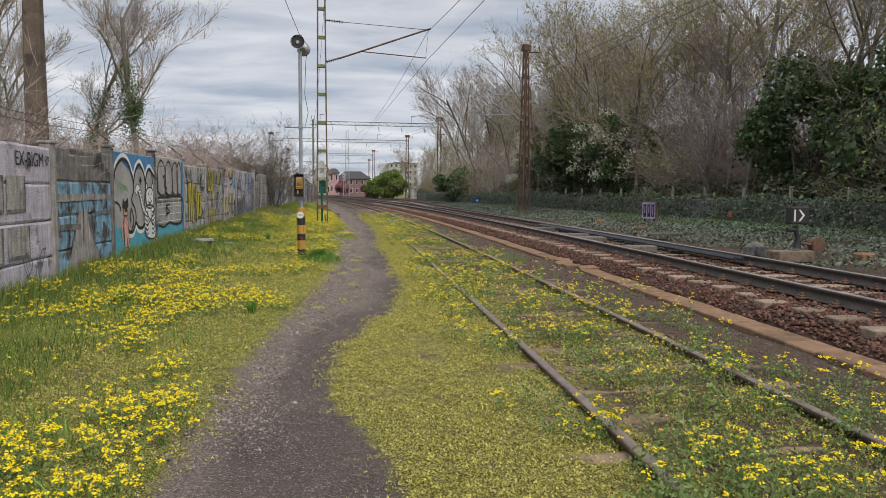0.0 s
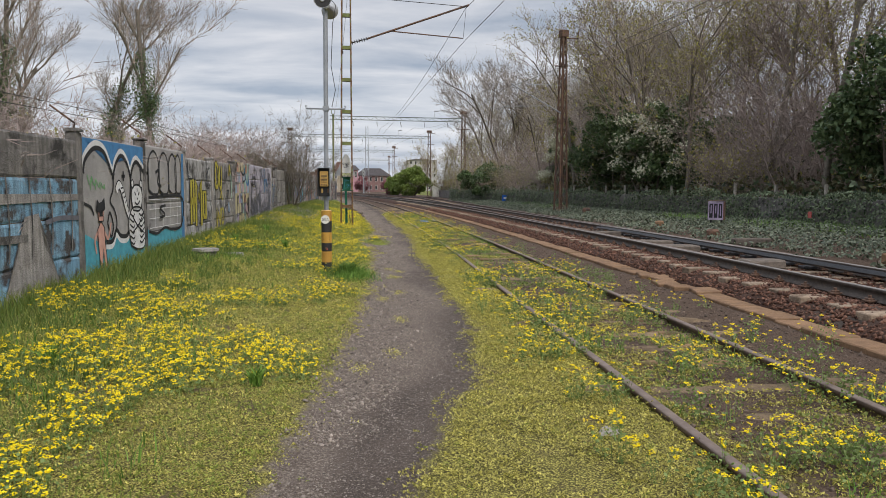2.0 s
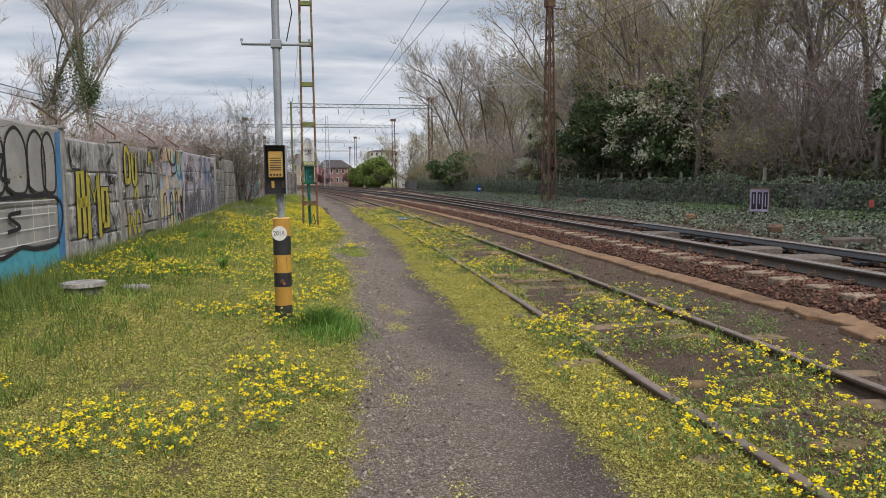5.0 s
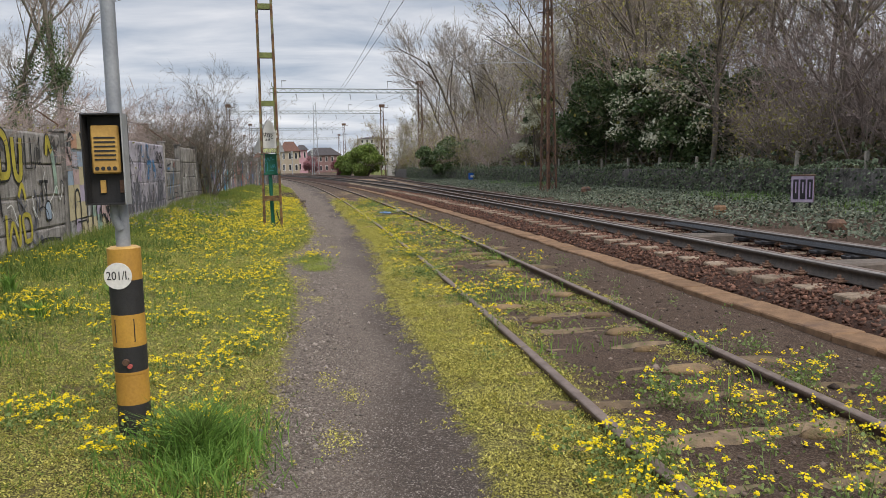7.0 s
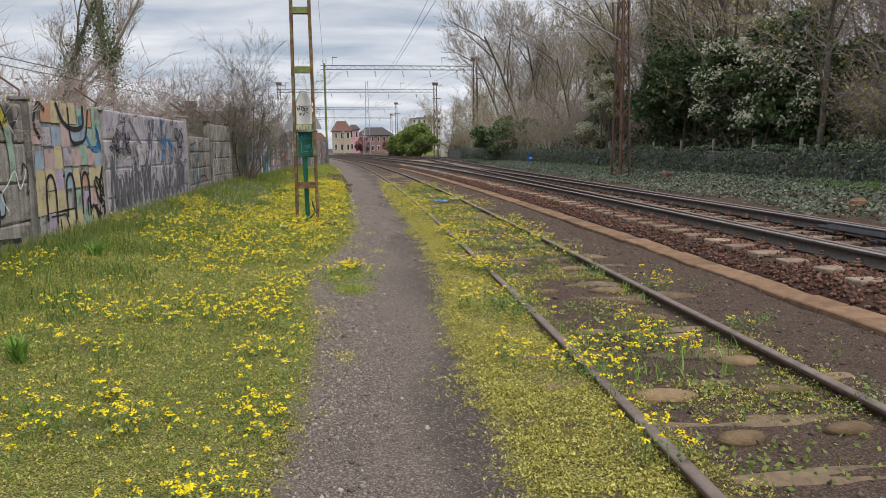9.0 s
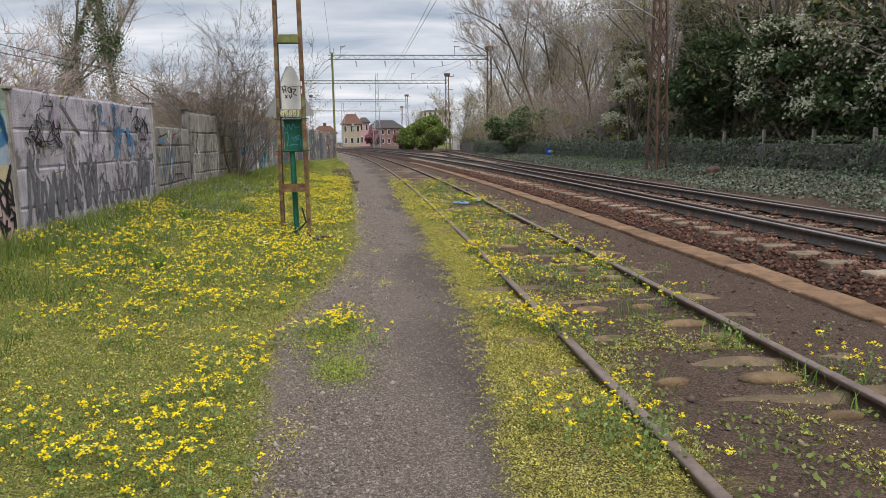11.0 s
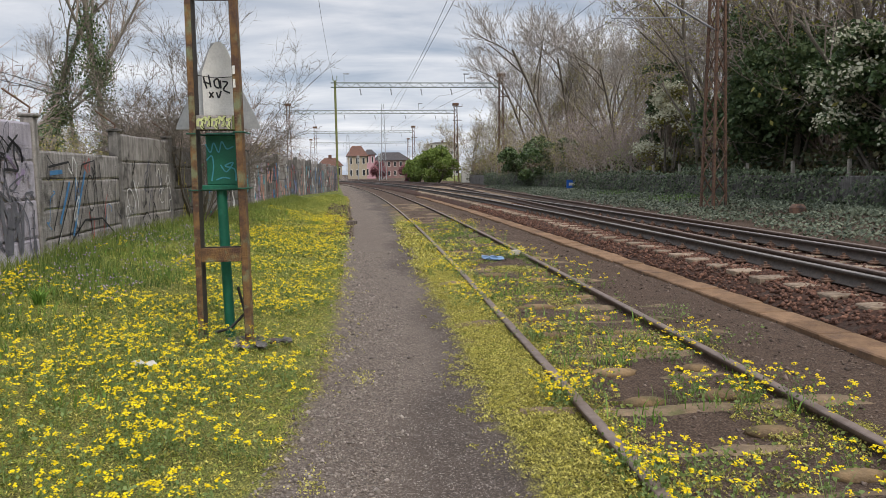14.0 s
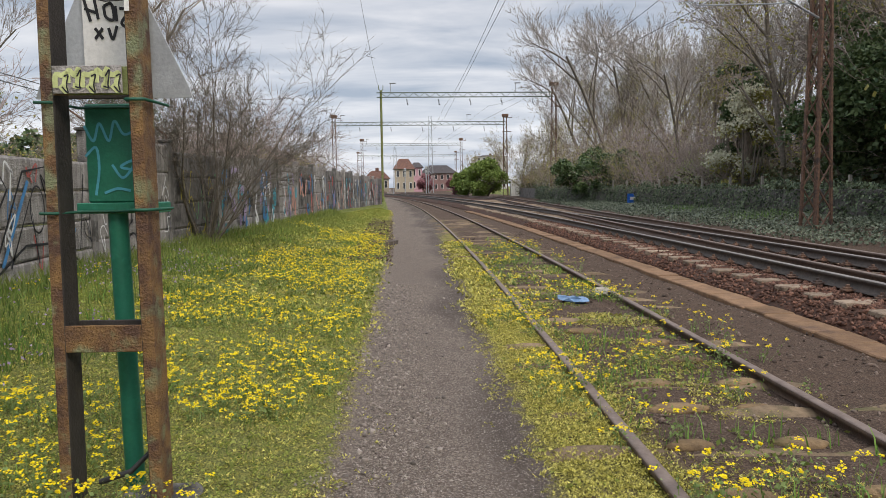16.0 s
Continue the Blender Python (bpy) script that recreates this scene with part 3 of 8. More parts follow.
def ballast_bed():
    ys = np.concatenate([np.arange(-8, 60, 0.5), np.arange(60, 171, 2.0)])
    rng = np.random.default_rng(3)
    prof = [(-0.80, 0.02), (-0.72, 0.09), (-0.50, 0.19), (-0.15, 0.225), (0.3, 0.215), (0.75, 0.21), (1.2, 0.215), (1.7, 0.22), (2.1, 0.20), (2.6, 0.10), (3.2, 0.0)]
    verts, faces = [], []
    for i, y in enumerate(ys):
        off = float(branch_off(y))
        for k, (u, z) in enumerate(prof):
            verts.append((float(main_x(y)) + u + (off if k > 5 else 0), y, z + rng.uniform(-0.012, 0.012)))
        if i:
            n = len(prof)
            for k in range(n - 1):
                a = (i - 1) * n + k
                faces.append((a, a + 1, a + 1 + n, a + n))
    ob = np_mesh("ballast_bed", verts, faces, M["ballast_bed"], smooth=True)
    return tagged(ob, "bed of rust-brown crushed stone under the main line", "ballast", kind="structure")


ballast_bed()


def sleepers():
    bm = bmesh.new()
    add_box(bm, -1.3, 1.3, -0.12, 0.12, -0.15, 0.0, 0.012, 0.006)
    first = part("sleeper", bm, M["sleeper"], main_track)
    rng = random.Random(5)
    data = first.data
    y = -6.0
    k = 0
    while y < 95:
        off = float(branch_off(y))
        wide = 1.0 + min(off, 2.6) / 2.6
        m = pose(float(main_x(y)) + 0.75 + off / 2 + rng.uniform(-0.05, 0.05), y, 0.228 + rng.uniform(-0.010, 0.006), 0, 0, -math.degrees(math.atan(0.083 - 0.0014 * y)) + rng.uniform(-1, 1)) @ Matrix.Diagonal((wide, 1, 1, 1))
        if k == 0:
            first.matrix_basis = m
        else:
            share(first, "sleeper", main_track, m)
        y += 0.62
        k += 1
    old = []
    for k in range(4):
        # worn and half sunk: an uneven top that shows only in places
        nx, ny = 18, 5
        vs, fs = [], []
        for i in range(nx):
            for j in range(ny):
                u, v = i / (nx - 1) * 2 - 1, j / (ny - 1) * 2 - 1
                vs.append((u * 1.25 + rng.uniform(-0.03, 0.03), v * 0.12 + rng.uniform(-0.018, 0.018), 0.05 * noise.noise(Vector((u * 2.2 + k * 1.7, v * 1.2, k * 7.3))) - 0.045 * abs(v) ** 3 - 0.04 * max(0, abs(u) - 0.85) / 0.15))
        for i in range(nx - 1):
            for j in range(ny - 1):
                a = i * ny + j
                fs.append((a, a + ny, a + ny + 1, a + 1))
        old.append(np_mesh("sleeper", vs, fs, M["sleeper_old"], side_track, smooth=True))
    y, k = 1.0, 0
    while y < 60:
        m = pose(float(side_x(y)) + 0.75 + rng.uniform(-0.06, 0.06), y, 0.008 + rng.uniform(-0.014, 0.010), rng.uniform(-3, 3), rng.uniform(-0.8, 0.8), -3.5 + rng.uniform(-2, 2))
        if k < 4:
            old[k].matrix_basis = m
        else:
            share(old[k % 4], "sleeper", side_track, m)
        y += 0.68
        k += 1
    # chairs that hold the main rails
    bm = bmesh.new()
    add_box(bm, -0.16, 0.16, -0.06, 0.06, 0.0, 0.022, 0.004)
    for sx in (-0.105, 0.105):
        add_tube(bm, [(sx, 0, 0.02), (sx, 0, 0.075)], 0.022, 6)
        add_box(bm, sx - 0.04, sx + 0.04, -0.035, 0.035, 0.02, 0.045, 0.004)
    chair = part("rail_chair", bm, M["rust_steel"], main_track)
    y, k = -6.0, 0
    while y < 46:
        for u in (0.0, 1.5):
            m = pose(float(main_x(y)) + u, y, 0.252)
            if k == 0:
                chair.matrix_basis = m
            else:
                share(chair, "rail_chair", main_track, m)
            k += 1
        y += 0.62


sleepers()


def cable_trough():
    rng = random.Random(9)
    run = thing("cable_trough", label="row of ochre concrete slabs covering a cable trough", category="cable trough", kind="structure")
    bm = bmesh.new()
    add_box(bm, -0.17, 0.17, -0.247, 0.247, -0.1, 0.0, 0.012, 0.004)
    first = part("slab", bm, M["slab"], run)
    y, k = -5.0, 0
    while y < 70:
        loose = 12.8 < y < 15.6
        m = pose(float(main_x(y)) - 0.98 + rng.uniform(-0.015, 0.015) + (rng.uniform(-0.12, 0.12) if loose else 0), y, 0.048 + (rng.uniform(-0.01, 0.03) if loose else rng.uniform(-0.008, 0.008)),
                 rng.uniform(-3, 3) if loose else rng.uniform(-1, 1), rng.uniform(-3, 3) if loose else rng.uniform(-1, 1), -math.degrees(math.atan(0.083 - 0.0014 * y)) + (rng.uniform(-14, 14) if loose else 0))
        if k == 0:
            first.matrix_basis = m
        else:
            share(first, "slab", run, m)
        y += 0.505
        k += 1


cable_trough()


# ---- boundary wall of concrete planks between posts ----
POSTS = [-4.9, -2.15, 0.6, 3.35, 6.1, 8.85, 11.6, 14.2, 17.0, 19.7, 22.4, 25.2, 27.75, 33.4, 37.0, 39.9] + [39.9 + 2.75 * k for k in range(1, 16)]
BAY_PAINT = {8.85: "paint_lilac", 11.6: "paint_blue", 14.2: "paint_grey", 17.0: "paint_grey", 19.7: "paint_white", 22.4: "concrete", 25.2: "paint_mixed", 27.75: "paint_lilac", 33.4: "concrete", 37.0: "concrete", 6.1: "paint_lilac", 3.35: "paint_white"}
wall_west = thing("wall_west", label="old concrete plank wall covered in faded graffiti", category="wall", kind="structure")


def wall_frame(y):
    """Pose whose x runs along the wall, whose -y faces the path, at the wall's foot."""
    x0, x1 = float(wall_x(y)), float(wall_x(y + 0.5))
    ang = math.degrees(math.atan2(0.5, x1 - x0))
    return pose(x0, y, float(wall_z(y)), 0, 0, ang)


def build_wall():
    rng = random.Random(11)
    for i, y in enumerate(POSTS):
        h = (2.0 if y < 18.5 else 1.9 if y < 21 else 1.83) + rng.uniform(-0.03, 0.03)
        bm = bmesh.new()
        add_box(bm, -0.08, 0.08, -0.078, 0.09, -0.3, h, 0.015, 0.010)
        add_box(bm, -0.10, 0.10, -0.10, 0.11, h, h + 0.045, 0.012, 0.008)
        p = part("post", bm, M["concrete" if rng.random() < 0.5 else "concrete_dark"], wall_west)
        p.matrix_basis = wall_frame(y)
        # leaning bracket with wires
        bm = bmesh.new()
        add_tube(bm, [(0, 0.0, h + 0.04), (0, -0.02, h + 0.12), (0, 0.30, h + 0.36)], 0.014, 5)
        b = part("bracket", bm, M["rust_steel"], wall_west)
        b.matrix_basis = wall_frame(y)
        if i + 1 == len(POSTS):
            break
        nxt = POSTS[i + 1]
        a, c = wall_frame(y).translation, wall_frame(nxt).translation
        length = (c.xy - a.xy).length - 0.18
        turn = math.degrees(math.atan2(c.y - a.y, c.x - a.x))
        mid = (a + c) / 2
        top = 1.93 if y < 18.5 else 1.80 if y < 33 else 1.43 if y == 33.4 else 1.72 + 0.05 * ((i * 7) % 3)
        rows = 4
        for k in range(rows):
            bm = bmesh.new()
            z0, z1 = -0.15 + (top + 0.15) * k / rows, -0.15 + (top + 0.15) * (k + 1) / rows - (0.003 if y in (14.2, 17.0, 25.2, 27.75) else 0.012)
            n = 8
            rim = []
            for s in range(n + 1):
                u = -length / 2 + length * s / n
                w = rng.uniform(-0.008, 0.008)
                rim.append([bm.verts.new((u, yy, zz + rng.uniform(-0.007, 0.007))) for yy, zz in ((-0.04 + w, z0), (-0.055 + w, z0 + 0.03), (-0.055 + w, z1 - 0.03), (-0.04 + w, z1), (0.04, z1), (0.04, z0))])
            for r, q in zip(rim, rim[1:]):
                for v in range(6):
                    bm.faces.new((r[v], q[v], q[(v + 1) % 6], r[(v + 1) % 6]))
            bm.faces.new(rim[0])
            bm.faces.new(rim[-1][::-1])
            bmesh.ops.recalc_face_normals(bm, faces=bm.faces)
            key = BAY_PAINT.get(y, "concrete_dark" if i % 2 else "concrete")
            if y == 11.6 and k == 3:
                key = "concrete_dark"
            o = part("plank", bm, M[key], wall_west)
            o.matrix_basis = pose(mid.x, mid.y, mid.z, 0, 0, turn)
    for dz, dy in ((0.36, 0.29), (0.22, 0.12)):
        bm = bmesh.new()
        pts = []
        for y in POSTS:
            f = wall_frame(y)
            pts.append(f @ Vector((0, dy, 2.04 + dz)))
        add_tube(bm, pts, 0.006, 4)
        part("barbed_wire", bm, M["wire"], wall_west)


build_wall()


# ---- catenary masts, gantries, wires ----
def lattice_mast(at, height, w0, w1, depth, material, label, name="lattice_mast", cap=True, turn=0.0):
    """A tapering four-legged lattice mast with zigzag bracing."""
    t = thing(name, at, label, "mast", turn=turn)
    for sx in (-1, 1):
        for sy in (-1, 1):
            bm = bmesh.new()
            p, q = Vector((sx * w0 / 2, sy * depth / 2, -0.2)), Vector((sx * w1 / 2, sy * depth / 2 * w1 / w0, height))
            add_tube(bm, [p, q], 0.052, 4)
            part("leg", bm, material, t)
    n = max(4, int(height / (w0 * 1.15)))
    def brace(p, q):
        bm = bmesh.new()
        add_tube(bm, [p, q], 0.025, 4)
        part("brace", bm, material, t)

    for k in range(n):
        za, zb = height * k / n, height * (k + 1) / n
        wa, wb = w0 + (w1 - w0) * k / n, w0 + (w1 - w0) * (k + 1) / n
        s = 1 if k % 2 else -1
        for sy in (-1, 1):
            ya, yb = sy * depth / 2 * wa / w0, sy * depth / 2 * wb / w0
            brace((s * wa / 2, ya, za), (-s * wb / 2, yb, zb))
        for sx in (-1, 1):
            brace((sx * wa / 2, s * depth / 2 * wa / w0, za), (sx * wb / 2, -s * depth / 2 * wb / w0, zb))
    if cap:
        part("head_plate", box_bm(-w1 / 2 - 0.14, w1 / 2 + 0.14, -0.2, 0.2, height, height + 0.42, 0.02), M["rust_steel"], t)
    part("footing", box_bm(-w0 / 2 - 0.2, w0 / 2 + 0.2, -depth / 2 - 0.2, depth / 2 + 0.2, -0.4, 0.02, 0.03), M["concrete"], t)
    return t


def insulator(p, q, parent, n=7, r=0.075):
    bm = bmesh.new()
    p, q = Vector(p), Vector(q)
    add_tube(bm, [p, q], 0.018, 6)
    for k in range(n):
        c = p.lerp(q, (k + 0.5) / n)
        d = (q - p).normalized() * 0.016
        add_tube(bm, [c - d, c + d], [r, r * 0.6], 8)
    return part("insulator", bm, M["insulator"], parent)


m2 = lattice_mast((14.37, 47.0, 0.0), 10.6, 0.57, 0.22, 0.57, M["rust_steel"], "rust-brown lattice catenary mast standing in ivy", turn=18.0)
bm = bmesh.new()
add_tube(bm, [(0.1, 0, 10.55), (0.85, -0.3, 10.55), (0.85, -0.3, 10.95)], 0.045, 5)
part("cross_bar", tube_bm([(-0.5, 0.15, 8.9), (0.3, -0.1, 8.9)], 0.04, 5), M["rust_steel"], m2)
part("bracket", bm, M["rust_steel"], m2)
bm = bmesh.new()
add_tube(bm, [(-0.1, 0, 6.1), (-3.1, 0.9, 7.75)], 0.035, 6)
add_tube(bm, [(-0.1, 0, 7.75), (-3.1, 0.9, 7.75)], 0.018, 5)
add_tube(bm, [(-0.9, 0.25, 6.5), (-3.6, 1.0, 6.4)], 0.02, 5)
part("cantilever", bm, M["galv"], m2, "grey cantilever arm")


def ladder_mast():
    """Catenary mast of two channels with cross plates, on the verge; insulated cantilever on top."""
    t = thing("catenary_mast", (0.79, 29.8, 0.16), "rusty green two-legged catenary mast beside the path", "mast", turn=-3)
    H = 9.6
    for s in (-1, 1):
        bm = bmesh.new()
        rows = [(-0.3, 0.20), (H, 0.135)]
        vs = []
        prof = [(-0.028, -0.07), (0.028, -0.07), (0.028, 0.07), (-0.028, 0.07)]
        for z, off in rows:
            vs.append([bm.verts.new((s * off + a, b, z)) for a, b in prof])
        for k in range(4):
            f = bm.faces.new((vs[0][k], vs[0][(k + 1) % 4], vs[1][(k + 1) % 4], vs[1][k]))
        bm.faces.new(vs[0][::-1])
        bm.faces.new(vs[1])
        bmesh.ops.bevel(bm, geom=list(bm.edges), offset=0.004, segments=1, affect="EDGES")
        bmesh.ops.recalc_face_normals(bm, faces=bm.faces)
        # inward faces of the legs take the painted-in shade colour
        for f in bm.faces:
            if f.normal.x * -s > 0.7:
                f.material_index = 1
        part("leg", bm, [M["mast_rust"], M["mast_shade"]], t)
    for k, z in enumerate((0.61, 1.73, 2.82, 3.92, 5.02, 6.12, 7.22, 8.32, 9.42)):
        off = 0.20 + (0.135 - 0.20) * z / H
        part("cross_plate", box_bm(-off + 0.029, off - 0.029, -0.074, -0.062, z, z + 0.12, 0.003), M["mast_rust" if k < 1 else "mast_green"], t)
        # rear plate, its shade put into the colour
        part("cross_plate", box_bm(-off + 0.029, off - 0.029, 0.062, 0.074, z, z + 0.12, 0.003), M["mast_shade"], t)
    part("footing", box_bm(-0.30, 0.34, -0.2, 0.2, -0.4, -0.10, 0.03, 0.02), M["concrete_dark"], t)
    # cantilever
    insulator((0.17, 0, 7.95), (0.85, 0.0, 7.90), t)
    bm = bmesh.new()
    add_tube(bm, [(0.85, 0, 7.90), (4.2, 0, 7.72)], 0.012, 5)
    part("stay_wire", bm, M["wire"], t)
    insulator((0.17, 0, 6.35), (0.75, 0, 6.52), t)
    part("cantilever", tube_bm([(0.72, 0, 6.51), (4.3, 0, 7.78)], 0.035, 8), M["rust_steel"], t, "rusty tube arm")
    part("registration_arm", tube_bm([(1.55, 0, 6.80), (1.75, 0, 6.78), (4.1, 0, 6.62)], 0.02, 6), M["rust_steel"], t)
    part("dropper", tube_bm([(4.2, 0, 7.7), (4.1, 0, 6.6)], 0.008, 4), M["wire"], t)
    return t


lmast = ladder_mast()


def gantry(y, xl, xr, zb, left_lattice, label):
    t = thing("gantry", ((xl + xr) / 2, y, 0.0), label, "gantry")
    half = (xr - xl) / 2
    bm = bmesh.new()
    d, h = 0.35, 0.42
    for dz in (0, h):
        for dy in (-d / 2, d / 2):
            add_tube(bm, [(-half - 0.4, dy, zb + dz), (half, dy, zb + dz)], 0.035, 4)
    n = int(2 * half / 0.5)
    for k in range(n):
        a, b = -half + 2 * half * k / n, -half + 2 * half * (k + 1) / n
        z0, z1 = (zb, zb + h) if k % 2 else (zb + h, zb)
        for dy in (-d / 2, d / 2):
            add_tube(bm, [(a, dy, z0), (b, dy, z1)], 0.02, 4, False)
    part("beam", bm, M["lattice_green"], t)
    if left_lattice:
        legs = [(-half, True), (half, True)]
    else:
        legs = [(-half, False), (half, True)]
    for x, lat in legs:
        bm = bmesh.new()
        if lat:
            w = 0.55
            for sx in (-1, 1):
                for sy in (-1, 1):
                    add_tube(bm, [(x + sx * w / 2, sy * w / 2, -0.3), (x + sx * w / 3, sy * w / 3, zb + 1.0)], 0.04, 4)
            m = 12
            for k in range(m):
                za, zc = (zb + 0.8) * k / m, (zb + 0.8) * (k + 1) / m
                s = 1 if k % 2 else -1
                for sy in (-1, 1):
                    add_tube(bm, [(x + s * w / 2.3, sy * w / 2.3, za), (x - s * w / 2.3, sy * w / 2.3, zc)], 0.022, 4, False)
            add_box(bm, x - 0.4, x + 0.4, -0.25, 0.25, zb + 1.0, zb + 1.35, 0.02)
            add_tube(bm, [(x - 0.3, 0, zb + 0.9), (x + 0.9, 0, zb + 0.9), (x + 0.9, 0, zb + 1.2)], 0.04, 5)
            add_tube(bm, [(x - 0.4, 0, zb - 0.9), (x + 0.8, 0, zb - 0.9)], 0.05, 5)
        else:
            add_tube(bm, [(x, 0, -0.3), (x, 0, zb + 0.6)], 0.11, 8)
            for s in (-1, 1):
                add_tube(bm, [(x, 0, zb + 0.6), (x + s * 0.2, 0, zb + 0.7), (x + s * 0.2, 0, zb + 1.1)], 0.035, 5)
        part("mast", bm, M["rust_steel" if lat else "mast_green"], t)
    rng = random.Random(int(y))
    for k in range(5):
        x = -half + (k + 0.8) * 2 * half / 5.5
        insulator((x, 0, zb - 0.15), (x + 0.12, 0, zb - 0.75), t, 5, 0.09)
    for x in (-half + 0.9, half * 0.55):
        bm = bmesh.new()
        add_tube(bm, [(x, 0, zb + h), (x, 0, zb + 1.25)], 0.03, 5)
        add_box(bm, x - 0.08, x + 0.5, -0.1, 0.1, zb + 1.25, zb + 1.34, 0.02)
        part("floodlight", bm, M["galv"], t)
    return t


gantry(97, 1.45, 17.9, 9.95, False, "grey-green lattice portal gantry over the tracks")
gantry(122, -4.8, 17.15, 9.4, True, "lattice portal gantry over the tracks, further off")
gantry(170, -3.0, 16.1, 9.5, True, "distant lattice portal gantry")
gantry(225, -6, 20.0, 9.7, True, "most distant lattice portal gantry")


def contact_wires():
    """Catenary with its contact wire and droppers over each track."""
    spans = [((4.95, -32, 6.75), (4.99, 29.8, 6.75)), ((4.99, 29.8, 6.75), (7.4, 97, 8.0)), ((7.4, 97, 8.0), (6.9, 122, 7.8)), ((6.9, 122, 7.8), (2.0, 225, 7.8)),
             ((10.9, -8, 6.8), (11.0, 47.9, 6.5)), ((11.0, 47.9, 6.5), (11.6, 97, 8.0)), ((11.6, 97, 8.0), (6, 225, 7.8))]
    t = thing("overhead_line", label="overhead contact wire with its carrying cable", category="overhead line", kind="structure")
    for a, b in spans:
        a, b = Vector(a), Vector(b)
        part("contact_wire", tube_bm([a, b], 0.009, 4), M["wire"], t)
        pts = []
        for k in range(13):
            f = k / 12
            p = a.lerp(b, f)
            pts.append(p + Vector((0, 0, 1.1 - 3.2 * f * (1 - f))))
        part("carrying_cable", tube_bm(pts, 0.009, 4), M["wire"], t)


contact_wires()

feeder = thing("feeder_wire", label="sagging feeder wire with a small insulator between masts", category="wire", kind="structure")
part("wire", tube_bm([(0.95, 29.8, 9.3)] + [(0.95 + 0.5 * f, 29.8 + 67 * f, 9.3 + 1.0 * f - 5.5 * f * (1 - f)) for f in (0.2, 0.4, 0.6, 0.8)] + [(1.45, 97, 10.3)], 0.009, 4), M["wire"], feeder)
insulator((1.05, 43.1, 8.60), (1.06, 43.6, 8.58), feeder, 3, 0.05)


# ---- loudspeaker post ----
def disc_bm(r, thick, n=24):
    bm = bmesh.new()
    add_tube(bm, [(0, 0, 0), (0, -thick, 0)], r, n)
    return bm


def text_part(name, body, size, m, material, parent, stretch=1.0):
    """Lettering as a thin mesh that faces -y of the pose m."""
    cu = bpy.data.curves.new(name, "FONT")
    cu.body, cu.size, cu.extrude, cu.align_x, cu.align_y = body, size, 0.001, "CENTER", "CENTER"
    tmp = bpy.data.objects.new(name, cu)
    scene.collection.objects.link(tmp)
    me = bpy.data.meshes.new_from_object(tmp.evaluated_get(bpy.context.evaluated_depsgraph_get()))
    bpy.data.objects.remove(tmp)
    me.materials.clear()
    me.materials.append(material)
    ob = new(name, me)
    ob.parent = parent
    ob.matrix_basis = m @ pose(0, 0, 0, 90, 0, 0) @ Matrix.Diagonal((stretch, 1, 1, 1))
    return ob


